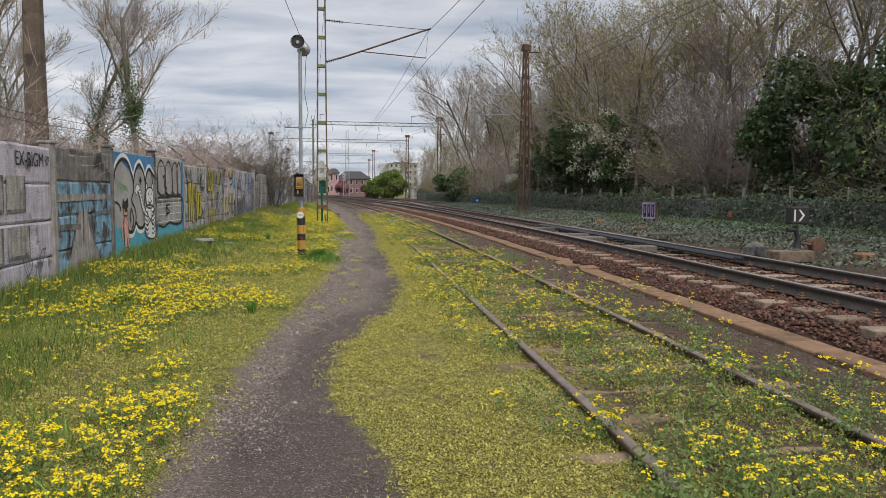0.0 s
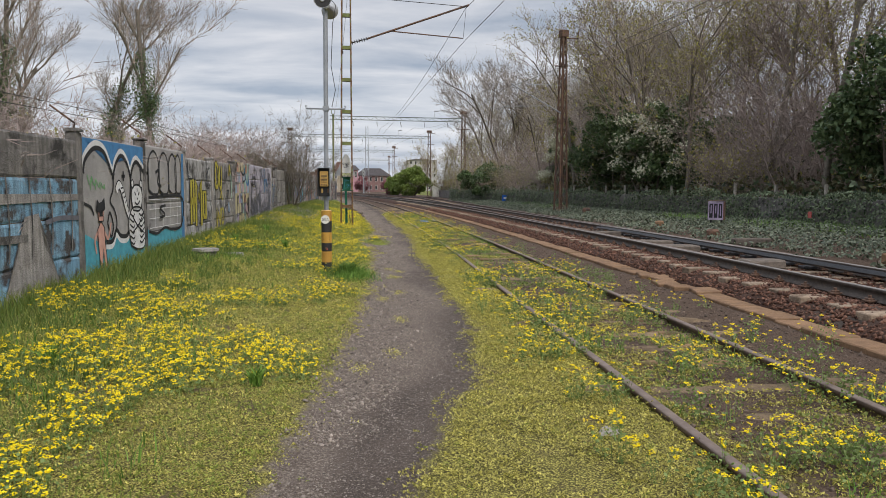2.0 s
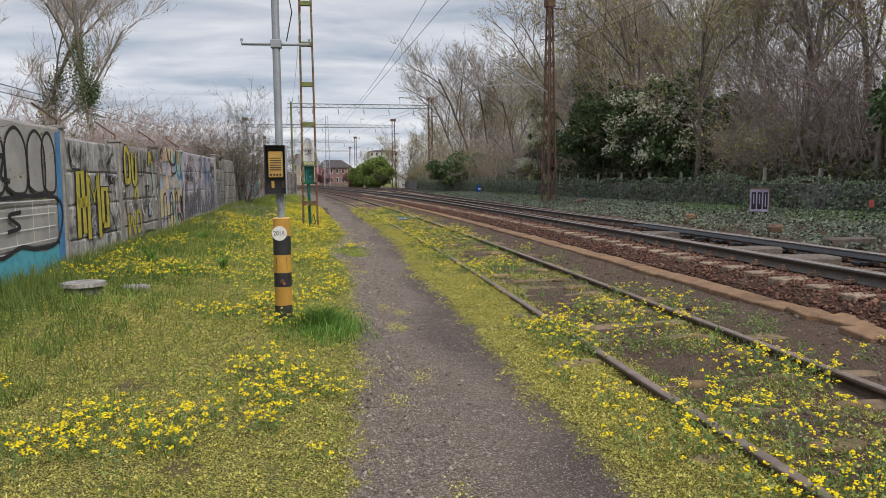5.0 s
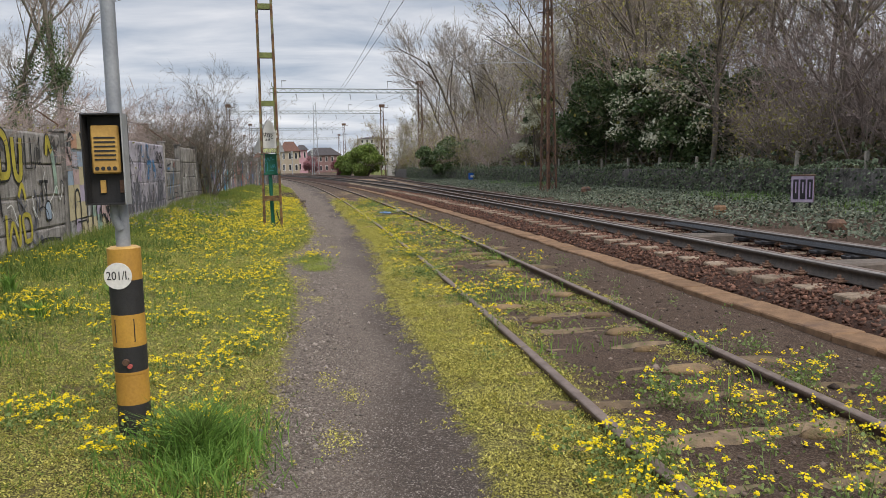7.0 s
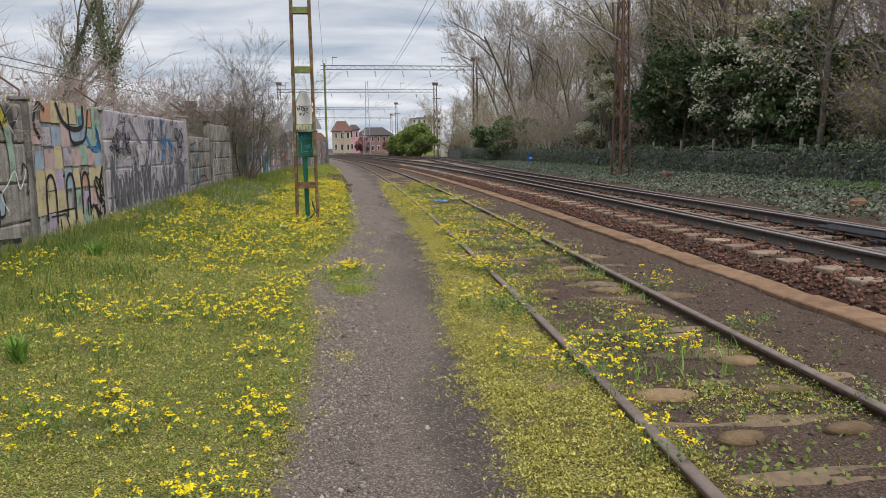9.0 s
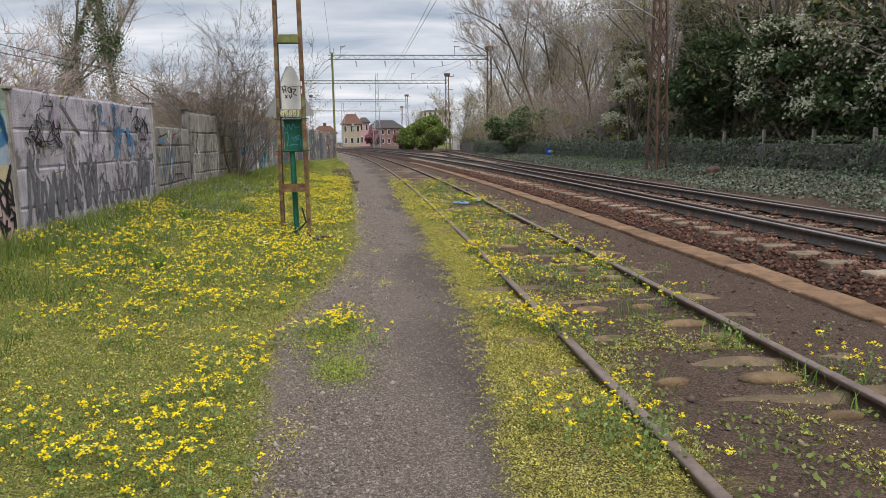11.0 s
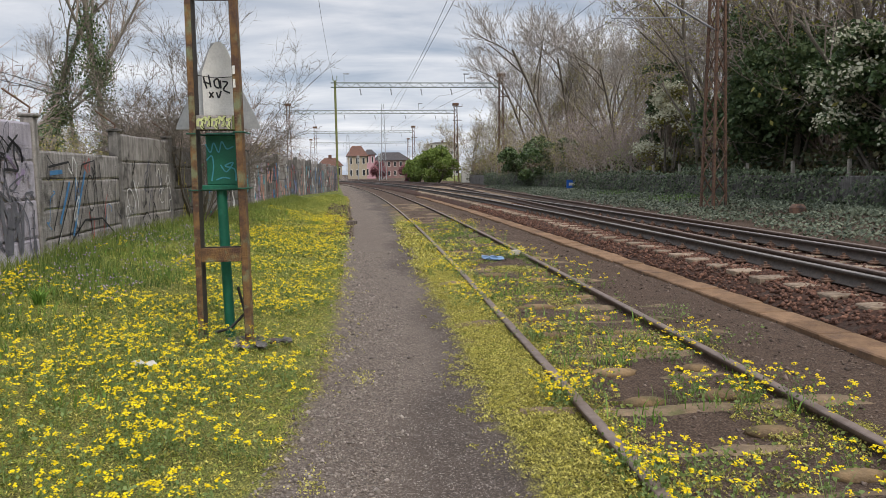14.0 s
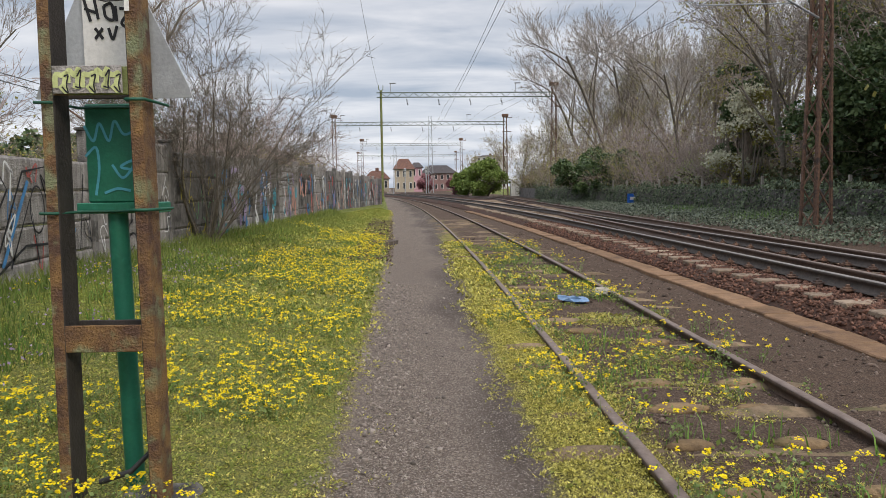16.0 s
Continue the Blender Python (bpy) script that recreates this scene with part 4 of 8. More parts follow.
def loudspeaker_post():
    t = thing("loudspeaker_post", (-0.02, 16.15, 0.12), "grey steel post with striped amber and black base and call box", "post", turn=-6)
    bands = [(-0.2, 0.10, "black_paint"), (0.10, 0.27, "yellow_paint"), (0.275, 0.43, "black_paint"), (0.43, 0.61, "yellow_paint"), (0.61, 0.80, "black_paint"), (0.80, 0.975, "yellow_paint")]
    for a, b, k in bands:
        part("band", tube_bm([(0, 0, a), (0, 0, b)], 0.088, 24), M[k], t)
    part("collar", tube_bm([(0, 0, 0.272), (0, 0, 0.287)], 0.0905, 24), M["yellow_paint"], t)
    part("top_cap", tube_bm([(0, 0, 0.975), (0, 0, 0.985)], [0.088, 0.07], 24), M["amber_panel"], t)
    # door frame in the amber band
    bm = bmesh.new()
    for a, b in (((-0.05, 0.46), (0.05, 0.46)), ((0.05, 0.46), (0.05, 0.585)), ((0.05, 0.585), (-0.05, 0.585)), ((-0.05, 0.585), (-0.05, 0.46))):
        pa, pb = [(u, -math.sqrt(0.0885 ** 2 - u * u), z) for u, z in (a, b)]
        add_tube(bm, [pa, pb], 0.003, 4)
    part("hatch", bm, M["black_paint"], t, "hand-hole cover outline")
    bm = disc_bm(0.018, 0.03, 10)
    bmesh.ops.translate(bm, vec=(0, -0.075, 0.35), verts=bm.verts)
    part("socket", bm, M["rust_steel"], t)
    bm = disc_bm(0.012, 0.028, 10)
    bmesh.ops.translate(bm, vec=(0.02, -0.075, 0.325), verts=bm.verts)
    part("socket", bm, M["s_red"], t)
    plate = disc_bm(0.073, 0.004, 28)
    bmesh.ops.translate(plate, vec=(-0.012, -0.090, 0.83), verts=plate.verts)
    plate = part("number_plate", plate, M["white_enamel"], t, "round white plate")
    text_part("lettering", "201/I.", 0.066, pose(-0.012, -0.0955, 0.83), M["black_paint"], plate, 0.82)
    part("pole", tube_bm([(0, 0, 0.98), (0, 0, 4.62)], 0.038, 16), M["galv"], t)
    # call box, tilted forward
    cb = part("call_box", box_bm(-0.105, 0.105, -0.006, 0.006, 1.22, 1.70, 0.003), M["black_paint"], t, "open black steel call box")
    cb.matrix_basis = pose(-0.03, -0.045, 0)
    for x0, x1, y0, y1, z0, z1 in ((-0.105, -0.098, -0.10, -0.006, 1.22, 1.70), (0.098, 0.105, -0.10, -0.006, 1.22, 1.70), (-0.098, 0.098, -0.10, -0.006, 1.693, 1.70), (-0.098, 0.098, -0.10, -0.006, 1.22, 1.227)):
        part("side", box_bm(x0, x1, y0, y1, z0, z1), M["black_paint"] if x0 < 0.09 else M["steel_grey"], cb)
    face = part("speaker_panel", box_bm(-0.072, 0.072, -0.06, -0.035, 1.385, 1.64, 0.008), M["amber_panel"], cb, "amber grille panel")
    for k in range(6):
        part("slot", box_bm(-0.054, 0.054, -0.0635, -0.0605, 1.455 + k * 0.023, 1.464 + k * 0.023), M["black_paint"], cb)
    for k in range(4):
        bm = disc_bm(0.011, 0.003, 12)
        bmesh.ops.translate(bm, vec=(-0.045 + k * 0.030, -0.0605, 1.412), verts=bm.verts)
        part("button", bm, M["black_paint"], cb)
    for x, k in ((-0.035, "amber_panel"), (0.065, "rust_steel")):
        part("label_plate", box_bm(x - 0.014, x + 0.014, -0.02, -0.007, 1.28, 1.35, 0.002), M[k], cb)
    part("conduit", tube_bm([(-0.02, -0.05, 1.22), (-0.02, -0.055, 1.15), (0.0, -0.04, 1.08)], 0.022, 10), M["galv"], t)
    # cross arm with upturned ends
    part("cross_arm", tube_bm([(-0.33, 0, 2.74), (-0.33, 0, 2.69), (0.0, 0, 2.69), (0.32, 0, 2.69), (0.32, 0, 2.74)], 0.016, 6), M["galv"], t)
    part("clamp", box_bm(-0.05, 0.05, -0.05, 0.05, 2.65, 2.73, 0.006), M["galv"], t)
    for turn, z, x in ((0, 4.42, -0.02), (176, 4.36, 0.035)):
        horn = bmesh.new()
        prof = [(0.145, -0.27), (0.135, -0.245), (0.075, -0.12), (0.05, 0.02), (0.05, 0.09)]
        rings = []
        for r, yy in prof:
            rings.append([horn.verts.new((r * math.cos(a * math.tau / 20), yy, r * math.sin(a * math.tau / 20))) for a in range(20)])
        for r, s in zip(rings, rings[1:]):
            for k in range(20):
                horn.faces.new((r[k], r[(k + 1) % 20], s[(k + 1) % 20], s[k])).smooth = True
        horn.faces.new(rings[-1])
        h = part("horn", horn, M["steel_grey"], t, "grey horn loudspeaker")
        h.matrix_basis = pose(x, -0.03, z, 0, 0, turn)
        inner = part("horn_mouth", tube_bm([(0, -0.235, 0), (0, -0.10, 0)], [0.128, 0.05], 20), M["black_paint"], h)
        part("driver", tube_bm([(0, -0.25, 0), (0, -0.10, 0)], [0.035, 0.05], 14), M["steel_grey"], h)
    part("cable", tube_bm([(0.08, 0, 4.5), (0.17, 0.02, 4.4), (0.12, 0.0, 4.1), (0.09, 0.0, 3.4), (0.16, 0.0, 3.0), (0.10, 0.0, 2.72)], 0.006, 5), M["wire"], t)
    part("overhead_cable", tube_bm([(0, 0, 4.6), (-0.15, -2.5, 5.1), (-0.5, -14, 7.6)], 0.006, 4), M["wire"], t)
    return t


loudspeaker_post()


# ---- warning sign and green cabinet tied to the mast ----
def prism(points, y0, y1):
    """A flat plate from an outline in x and z."""
    bm = bmesh.new()
    a = [bm.verts.new((x, y0, z)) for x, z in points]
    b = [bm.verts.new((x, y1, z)) for x, z in points]
    bm.faces.new(a)
    bm.faces.new(b[::-1])
    for k in range(len(points)):
        bm.faces.new((a[k], b[k], b[(k + 1) % len(points)], a[(k + 1) % len(points)]))
    bmesh.ops.recalc_face_normals(bm, faces=bm.faces)
    return bm


def ribbon(points, width, y, mk, parent, name="spray_stroke", m=None):
    """A painted stroke: a thin ribbon along a line in x and z."""
    pts = [Vector((p[0], 0, p[1])) for p in points]
    bm = bmesh.new()
    prev = None
    for i, p in enumerate(pts):
        d = (pts[min(i + 1, len(pts) - 1)] - pts[max(i - 1, 0)])
        d = d.normalized() if d.length else Vector((1, 0, 0))
        nrm = Vector((-d.z, 0, d.x)) * width / 2
        q = [bm.verts.new((p + nrm) + Vector((0, y, 0))), bm.verts.new((p - nrm) + Vector((0, y, 0)))]
        if prev:
            bm.faces.new((prev[0], prev[1], q[1], q[0]))
        prev = q
    bmesh.ops.recalc_face_normals(bm, faces=bm.faces)
    for f in bm.faces:
        if f.normal.y > 0:
            f.normal_flip()
    o = part(name, bm, mk, parent)
    if m is not None:
        o.matrix_basis = m
    return o


def curve_pts(pts, n=8):
    """A smooth line through points."""
    out = []
    P = [Vector((*p, 0)) for p in pts]
    P = [P[0] * 2 - P[1]] + P + [P[-1] * 2 - P[-2]]
    for i in range(1, len(P) - 2):
        for k in range(n):
            s = k / n
            a, b, c, d = P[i - 1], P[i], P[i + 1], P[i + 2]
            v = 0.5 * ((2 * b) + (c - a) * s + (2 * a - 5 * b + 4 * c - d) * s * s + (3 * b - a - 3 * c + d) * s ** 3)
            out.append((v.x, v.y))
    out.append(tuple(P[-2].xy))
    return out


def mast_cabinet():
    t = thing("cabinet", (0.80, 29.98, 0.16), "small green steel cabinet on a pipe, wired to the mast", "cabinet", turn=-3)
    b = part("body", box_bm(-0.14, 0.13, -0.02, 0.12, 1.265, 1.72, 0.008), M["green_paint"], t)
    part("ledge", box_bm(-0.19, 0.19, -0.03, 0.13, 1.215, 1.265, 0.004), M["green_paint"], t)
    part("pipe", tube_bm([(-0.01, 0.05, -0.3), (-0.035, 0.05, 1.22)], 0.045, 14), M["green_paint"], t)
    for z in (1.225, 1.70):
        part("strap", tube_bm([(-0.24, -0.262, z), (-0.17, -0.264, z), (-0.16, -0.03, z), (0.14, -0.03, z), (0.15, -0.264, z + 0.01), (0.23, -0.262, z + 0.01), (0.24, 0.0, z + 0.01)], 0.007, 6), M["strap_green"], t, "green binding strap")
    part("cable", tube_bm([(0.08, 0.0, 0.35), (0.14, -0.03, 0.12), (0.02, -0.08, 0.0), (-0.12, -0.1, -0.04)], 0.014, 6), M["black_paint"], t)
    for pts in ([(-0.14, 1.62), (-0.10, 1.55), (-0.07, 1.63), (-0.03, 1.55), (0.0, 1.64), (0.04, 1.58), (0.10, 1.60)], [(-0.14, 1.48), (-0.09, 1.52), (-0.08, 1.42), (-0.10, 1.30)], [(-0.02, 1.44), (0.03, 1.38), (0.09, 1.46), (0.02, 1.43), (0.10, 1.40), (0.11, 1.30)], [(-0.06, 1.31), (0.0, 1.33), (0.06, 1.32)]):
        ribbon(curve_pts(pts), 0.012, -0.0245, M["s_teal"], t)


mast_cabinet()


def warning_sign():
    t = thing("warning_sign", (0.80, 29.98, 1.95), "weathered grey triangular signs with sprayed tags, fixed to the mast", "sign", turn=-3)
    part("back_plate", prism([(-0.42, -0.03), (0.32, -0.03), (0.305, 0.02), (-0.02, 0.72), (-0.08, 0.72), (-0.405, 0.02)], 0.11, 0.125), M["steel_grey"], t)
    f = part("front_plate", prism([(-0.165, 0.07), (0.135, 0.07), (0.135, 0.46), (0.06, 0.66), (0.01, 0.72), (-0.04, 0.72), (-0.09, 0.66), (-0.165, 0.46)], 0.075, 0.085), M["white_enamel"], t, "dull white pointed plate")
    strip = part("tag_plate", box_bm(-0.152, 0.142, -0.270, -0.262, -0.055, 0.062, 0.002), M["concrete"], t, "plate with a pale green bubble tag")
    for k, a in enumerate((-0.115, -0.06, 0.0, 0.06, 0.105)):
        up = 0.012 if k % 2 else -0.008
        shape = [(a - 0.024, -0.022 + up), (a - 0.02, 0.03 + up), (a + 0.006, 0.022), (a + 0.024, 0.036 + up), (a + 0.016, -0.012), (a + 0.02, -0.038 + up), (a - 0.004, -0.02)]
        ribbon(curve_pts(shape), 0.022, -0.2725, M["p_tag"], t)
        ribbon(curve_pts([(x + 0.009, z - 0.006) for x, z in shape[2:]]), 0.006, -0.2745, M["s_black"], t)
    for pts in ([(-0.12, 0.40), (-0.09, 0.30)], [(-0.12, 0.36), (-0.06, 0.34)], [(-0.07, 0.42), (-0.05, 0.31)], [(-0.02, 0.37), (0.02, 0.38), (0.03, 0.31), (-0.01, 0.32), (-0.02, 0.37)], [(0.04, 0.37), (0.045, 0.30)], [(0.06, 0.36), (0.11, 0.35), (0.07, 0.29), (0.13, 0.26)], [(-0.07, 0.27), (-0.03, 0.22)], [(-0.03, 0.27), (-0.07, 0.22)], [(0.0, 0.27), (0.02, 0.22), (0.045, 0.28)]):
        ribbon(curve_pts([(0.9 * x - 0.045, z + 0.02) for x, z in pts]), 0.014, 0.071, M["s_black"], t)
    part("tie_wire", tube_bm([(-0.20, -0.08, 0.42), (-0.05, 0.06, 0.41), (0.10, 0.06, 0.42), (0.19, -0.08, 0.44)], 0.004, 5), M["wire"], t)
    # stencilled figures on the leg, as bars
    for z in (0.40, 0.29):
        part("stencil_bar", box_bm(0.163, 0.183, -0.262, -0.2575, z, z + 0.07), M["white_enamel"], t)


warning_sign()


# ---- right-hand side: ivy wall, fence, track devices ----
FENCE_X = 17.2
wall_east = thing("wall_east", label="low wall overgrown with ivy behind the tracks", category="wall", kind="structure")
bm = bmesh.new()
add_box(bm, FENCE_X, FENCE_X + 0.25, -12, 112, 0.0, 1.22, 0.02)
part("wall_core", bm, M["concrete_dark"], wall_east)


def fence():
    rng = random.Random(21)
    f = thing("fence", (FENCE_X + 0.12, 0, 1.2), "row of concrete fence posts with mesh above the ivy wall", "fence")
    bm = bmesh.new()
    add_box(bm, -0.05, 0.05, -0.05, 0.05, -0.1, 0.56, 0.012, 0.005)
    first = part("post", bm, M["concrete_pale"], f)
    y, k = -8.0, 0
    while y < 105:
        m = pose(0, y, rng.uniform(-0.06, 0.03), rng.uniform(-2, 2), rng.uniform(-2, 2), 0)
        if k == 0:
            first.matrix_basis = m
        else:
            share(first, "post", f, m)
        k += 1
        y += 2.9
    # red graffiti of the wall, as a thin box set forward of the ivy
    part("red_mark", box_bm(-0.42, -0.40, 26.95, 27.15, -0.66, -0.44, 0.004), M["s_red"], f, "small red plate hanging in the ivy")
    for z in (0.25, 0.5):
        part("wire", tube_bm([(0, -8, z), (0, 105, z)], 0.005, 4), M["wire"], f)


fence()


def leaf_quads(centres, normals, size, rng, spread=0.6):
    """Pointed leaves (two triangles each) at the centres, facing about the normals."""
    n = len(centres)
    nr = normals + rng.normal(0, spread, (n, 3))
    nr /= np.linalg.norm(nr, axis=1, keepdims=True) + 1e-9
    a = np.cross(nr, rng.normal(0, 1, (n, 3)))
    a /= np.linalg.norm(a, axis=1, keepdims=True) + 1e-9
    b = np.cross(nr, a)
    s = (size * rng.uniform(0.6, 1.3, n))[:, None]
    v = np.stack([centres - a * s * 0.6, centres + b * s * 0.42, centres + a * s * 0.7, centres - b * s * 0.42], 1).reshape(-1, 3)
    i = np.arange(n)[:, None] * 4
    return v, np.concatenate([i, i + 1, i + 2, i + 3], 1)


def ivy():
    rng = np.random.default_rng(31)
    n = 42000
    y = -8 + 110 * rng.random(n) ** 1.25
    f = rng.random(n)
    z = 0.15 + 1.25 * f + 0.10 * np.sin(y * 1.3) * f + 0.16 * (np.sin(y * 0.37 + 1) > 0.6) * f
    x = FENCE_X - 0.04 - 0.16 * rng.random(n) - 0.10 * np.sin(y * 2.1 + z * 3) ** 2
    over = rng.random(n) < 0.16
    x = np.where(over, FENCE_X + 0.3 * rng.random(n), x)
    z = np.where(over, 1.25 + 0.14 * rng.random(n) + 0.08 * np.sin(y * 1.3), z)
    nrm = np.stack([-np.ones(n), np.zeros(n), 0.5 * np.ones(n)], -1)
    bare = np.sin(y * 0.9) + np.sin(y * 0.41 + z * 2.0) + rng.normal(0, 0.5, n) > 1.75
    keep = ~bare
    v, q = leaf_quads(np.stack([x, y, z], -1)[keep], nrm[keep], 0.088, rng)
    o = np_mesh("ivy_leaves", v, q, M["ivy"], wall_east)
    tagged(o, "dense dark ivy hanging over the wall", kind="stuff")
    n = 96000
    y = -6 + 100 * rng.random(n) ** 1.3
    x0 = main_x(y) + 4.0 + branch_off(y) + 0.3 * np.sin(y * 0.8) + 0.25 * np.sin(y * 2.3)
    x = x0 + (FENCE_X - x0) * rng.random(n) ** 0.9
    z = ground_z(x, y) + 0.02 + 0.16 * rng.random(n) + 0.10 * np.sin(x * 1.9 + y) * np.sin(y * 1.3) * np.sin(x * 0.7 + 1)
    nrm = np.tile([-0.25, -0.2, 1.0], (n, 1))
    ok = x < FENCE_X
    v, q = leaf_quads(np.stack([x, y, z], -1)[ok], nrm[ok], 0.072, rng, 0.7)
    o = np_mesh("ground_ivy", v, q, M["ivy_ground"])
    tagged(o, "ivy covering the strip between main line and wall", "ivy", kind="stuff")
    n = 3500
    y = rng.choice([19.0, 23.0, 26.5, 33.0, 52.0, 60.0], n) + rng.normal(0, 1.2, n)
    x = FENCE_X - 1.6 + rng.normal(0, 0.7, n)
    h = rng.uniform(0.12, 0.38, n)
    a = rng.random(n) * math.tau
    base = np.stack([x, y, ground_z(x, y)], -1)
    d = np.stack([np.cos(a), np.sin(a), np.zeros(n)], -1)
    v = np.stack([base - d * 0.008, base + d * 0.008, base + np.stack([rng.normal(0, 0.06, n), rng.normal(0, 0.06, n), h], -1)], 1).reshape(-1, 3)
    o = np_mesh("wild_grass", v, np.arange(n * 3).reshape(-1, 3), M["grass"])
    tagged(o, "tufts of fresh grass among the ivy", "grass", kind="stuff")


ivy()


def tagged_box():
    t = thing("relay_box", (13.95, 28.1, 0.15), "small steel relay box with violet graffiti on short legs", "relay box", turn=-40)
    b = part("body", box_bm(-0.26, 0.26, -0.2, 0.2, 0.28, 0.95, 0.015), M["s_violet"], t, "violet painted front")
    part("side_panel", box_bm(0.262, 0.272, -0.19, 0.19, 0.29, 0.94), M["rust_steel"], t)
    part("roof", box_bm(-0.28, 0.29, -0.22, 0.22, 0.952, 0.975, 0.004), M["rust_steel"], t)
    for s in (-0.18, 0.18):
        part("leg", box_bm(s - 0.03, s + 0.03, -0.05, 0.05, -0.25, 0.28, 0.005), M["black_paint"], t)
    for x in (-0.21, -0.05, 0.11):
        bm = bmesh.new()
        add_box(bm, x, x + 0.12, -0.206, -0.2025, 0.36, 0.86)
        part("sprayed_letter", bm, M["s_black"], t)
        part("letter_gap", box_bm(x + 0.045, x + 0.075, -0.2105, -0.2065, 0.42 + 0.1 * (x < 0), 0.80), M["s_violet"], t)
    for x0, x1, z0, z1 in ((-0.25, 0.25, 0.88, 0.94), (-0.25, 0.25, 0.29, 0.34), (-0.25, -0.225, 0.34, 0.88)):
        part("painted_border", box_bm(x0, x1, -0.206, -0.2025, z0, z1), M["p_violet"], t)


tagged_box()


def point_indicator():
    t = thing("point_indicator", (10.15, 13.75, 0.15), "black point indicator lantern with white arrow on a crank stand", "signal", turn=6)
    part("base", box_bm(-0.60, 0.30, -0.2, 0.2, -0.1, 0.15, 0.02), M["sleeper"], t, "weathered grey timber baseplate")
    part("stand", tube_bm([(0.0, 0, 0.2), (0.02, 0, 0.42), (-0.06, 0, 0.60), (-0.05, 0, 0.66)], [0.09, 0.055, 0.05, 0.06], 10), M["black_paint"], t)
    part("crank", tube_bm([(-0.02, 0, 0.58), (-0.28, -0.02, 0.58)], 0.05, 8), M["black_paint"], t)
    part("weight", tube_bm([(0.46, -0.12, 0.25), (0.46, 0.02, 0.25)], 0.17, 16), M["rust_steel"], t, "round rusty counterweight")
    part("lever", tube_bm([(0.05, -0.05, 0.3), (0.46, -0.05, 0.26)], 0.03, 6), M["rust_steel"], t)
    part("lantern", box_bm(-0.24, 0.20, -0.1, 0.1, 0.70, 1.06, 0.015), M["black_paint"], t)
    part("bar_mark", box_bm(-0.19, -0.15, -0.106, -0.1025, 0.76, 1.0), M["white_enamel"], t)
    arrow = prism([(-0.08, 1.0), (-0.03, 1.0), (0.08, 0.88), (-0.03, 0.76), (-0.08, 0.76), (0.025, 0.88)], -0.106, -0.1025)
    part("arrow_mark", arrow, M["white_enamel"], t)


point_indicator()


def simple_block(name, at, size, mk, label, category, turn=0.0, bevel=0.03):
    o = part(name, box_bm(-size[0] / 2, size[0] / 2, -size[1] / 2, size[1] / 2, -0.08, size[2], bevel, 0.012), M[mk])
    o.matrix_basis = pose(*at, 0, 0, turn)
    return tagged(o, label, category)


simple_block("cable_box", (9.75, 14.6, 0.12), (0.36, 0.34, 0.26), "concrete_dark", "dark grey concrete cable box beside the rail", "cable box", 8, 0.06)
simple_block("cable_box", (10.9, 16.2, 0.12), (0.30, 0.24, 0.16), "slab", "small ochre concrete box by the track", "cable box", 20)
simple_block("cable_box", (11.3, 13.2, 0.12), (0.42, 0.24, 0.16), "slab", "low ochre concrete box beside the point stand", "cable box", 15)
simple_block("marker_stone", (11.7, 24.3, 0.12), (0.4, 0.25, 0.2), "rust_steel", "rusty brown marker stone in the ivy", "stone", 10, 0.07)
simple_block("marker_stone", (12.2, 29.0, 0.12), (0.3, 0.25, 0.24), "slab", "ochre marker stone in the ivy", "stone", 4, 0.05)
simple_block("marker_stone", (14.2, 42.0, 0.2), (0.45, 0.3, 0.3), "rust_steel", "red-brown stone below the lattice mast", "stone", 4, 0.09)
simple_block("timber", (10.9, 21.0, 0.12), (0.95, 0.28, 0.14), "wood_grey", "loose grey timber beside the rails", "timber", -12)


def turnout_blocks():
    """Switch timbers and the greased bars that work the points."""
    for y, x, w in ((14.2, 0.55, 0.62), (17.3, 0.45, 0.9), (18.6, 0.5, 0.8), (22.0, 0.6, 0.7)):
        o = part("switch_timber", box_bm(-w / 2, w / 2, -0.2, 0.2, 0.0, 0.14, 0.025, 0.01), M["wood_grey"], branch)
        o.matrix_basis = pose(float(main_x(y)) + x, y, 0.25, 0, 0, -4)
    for u in (0.16, 0.30):
        ys = np.arange(11.5, 25.1, 1.0)
        bm = bmesh.new()
        add_tube(bm, [(float(main_x(y)) + 1.5 - u, y, 0.36) for y in ys], 0.035, 5)
        part("switch_blade", bm, M["grease"], branch, "greasy black switch blade")
    for k in range(16):
        y = 14 + k * 0.62
        o = part("slide_chair", box_bm(-0.28, 0.05, -0.09, 0.09, 0.0, 0.05, 0.01), M["grease"], branch)
        o.matrix_basis = pose(float(main_x(y)) + 1.42, y, 0.255, 0, 0, -4)


turnout_blocks()


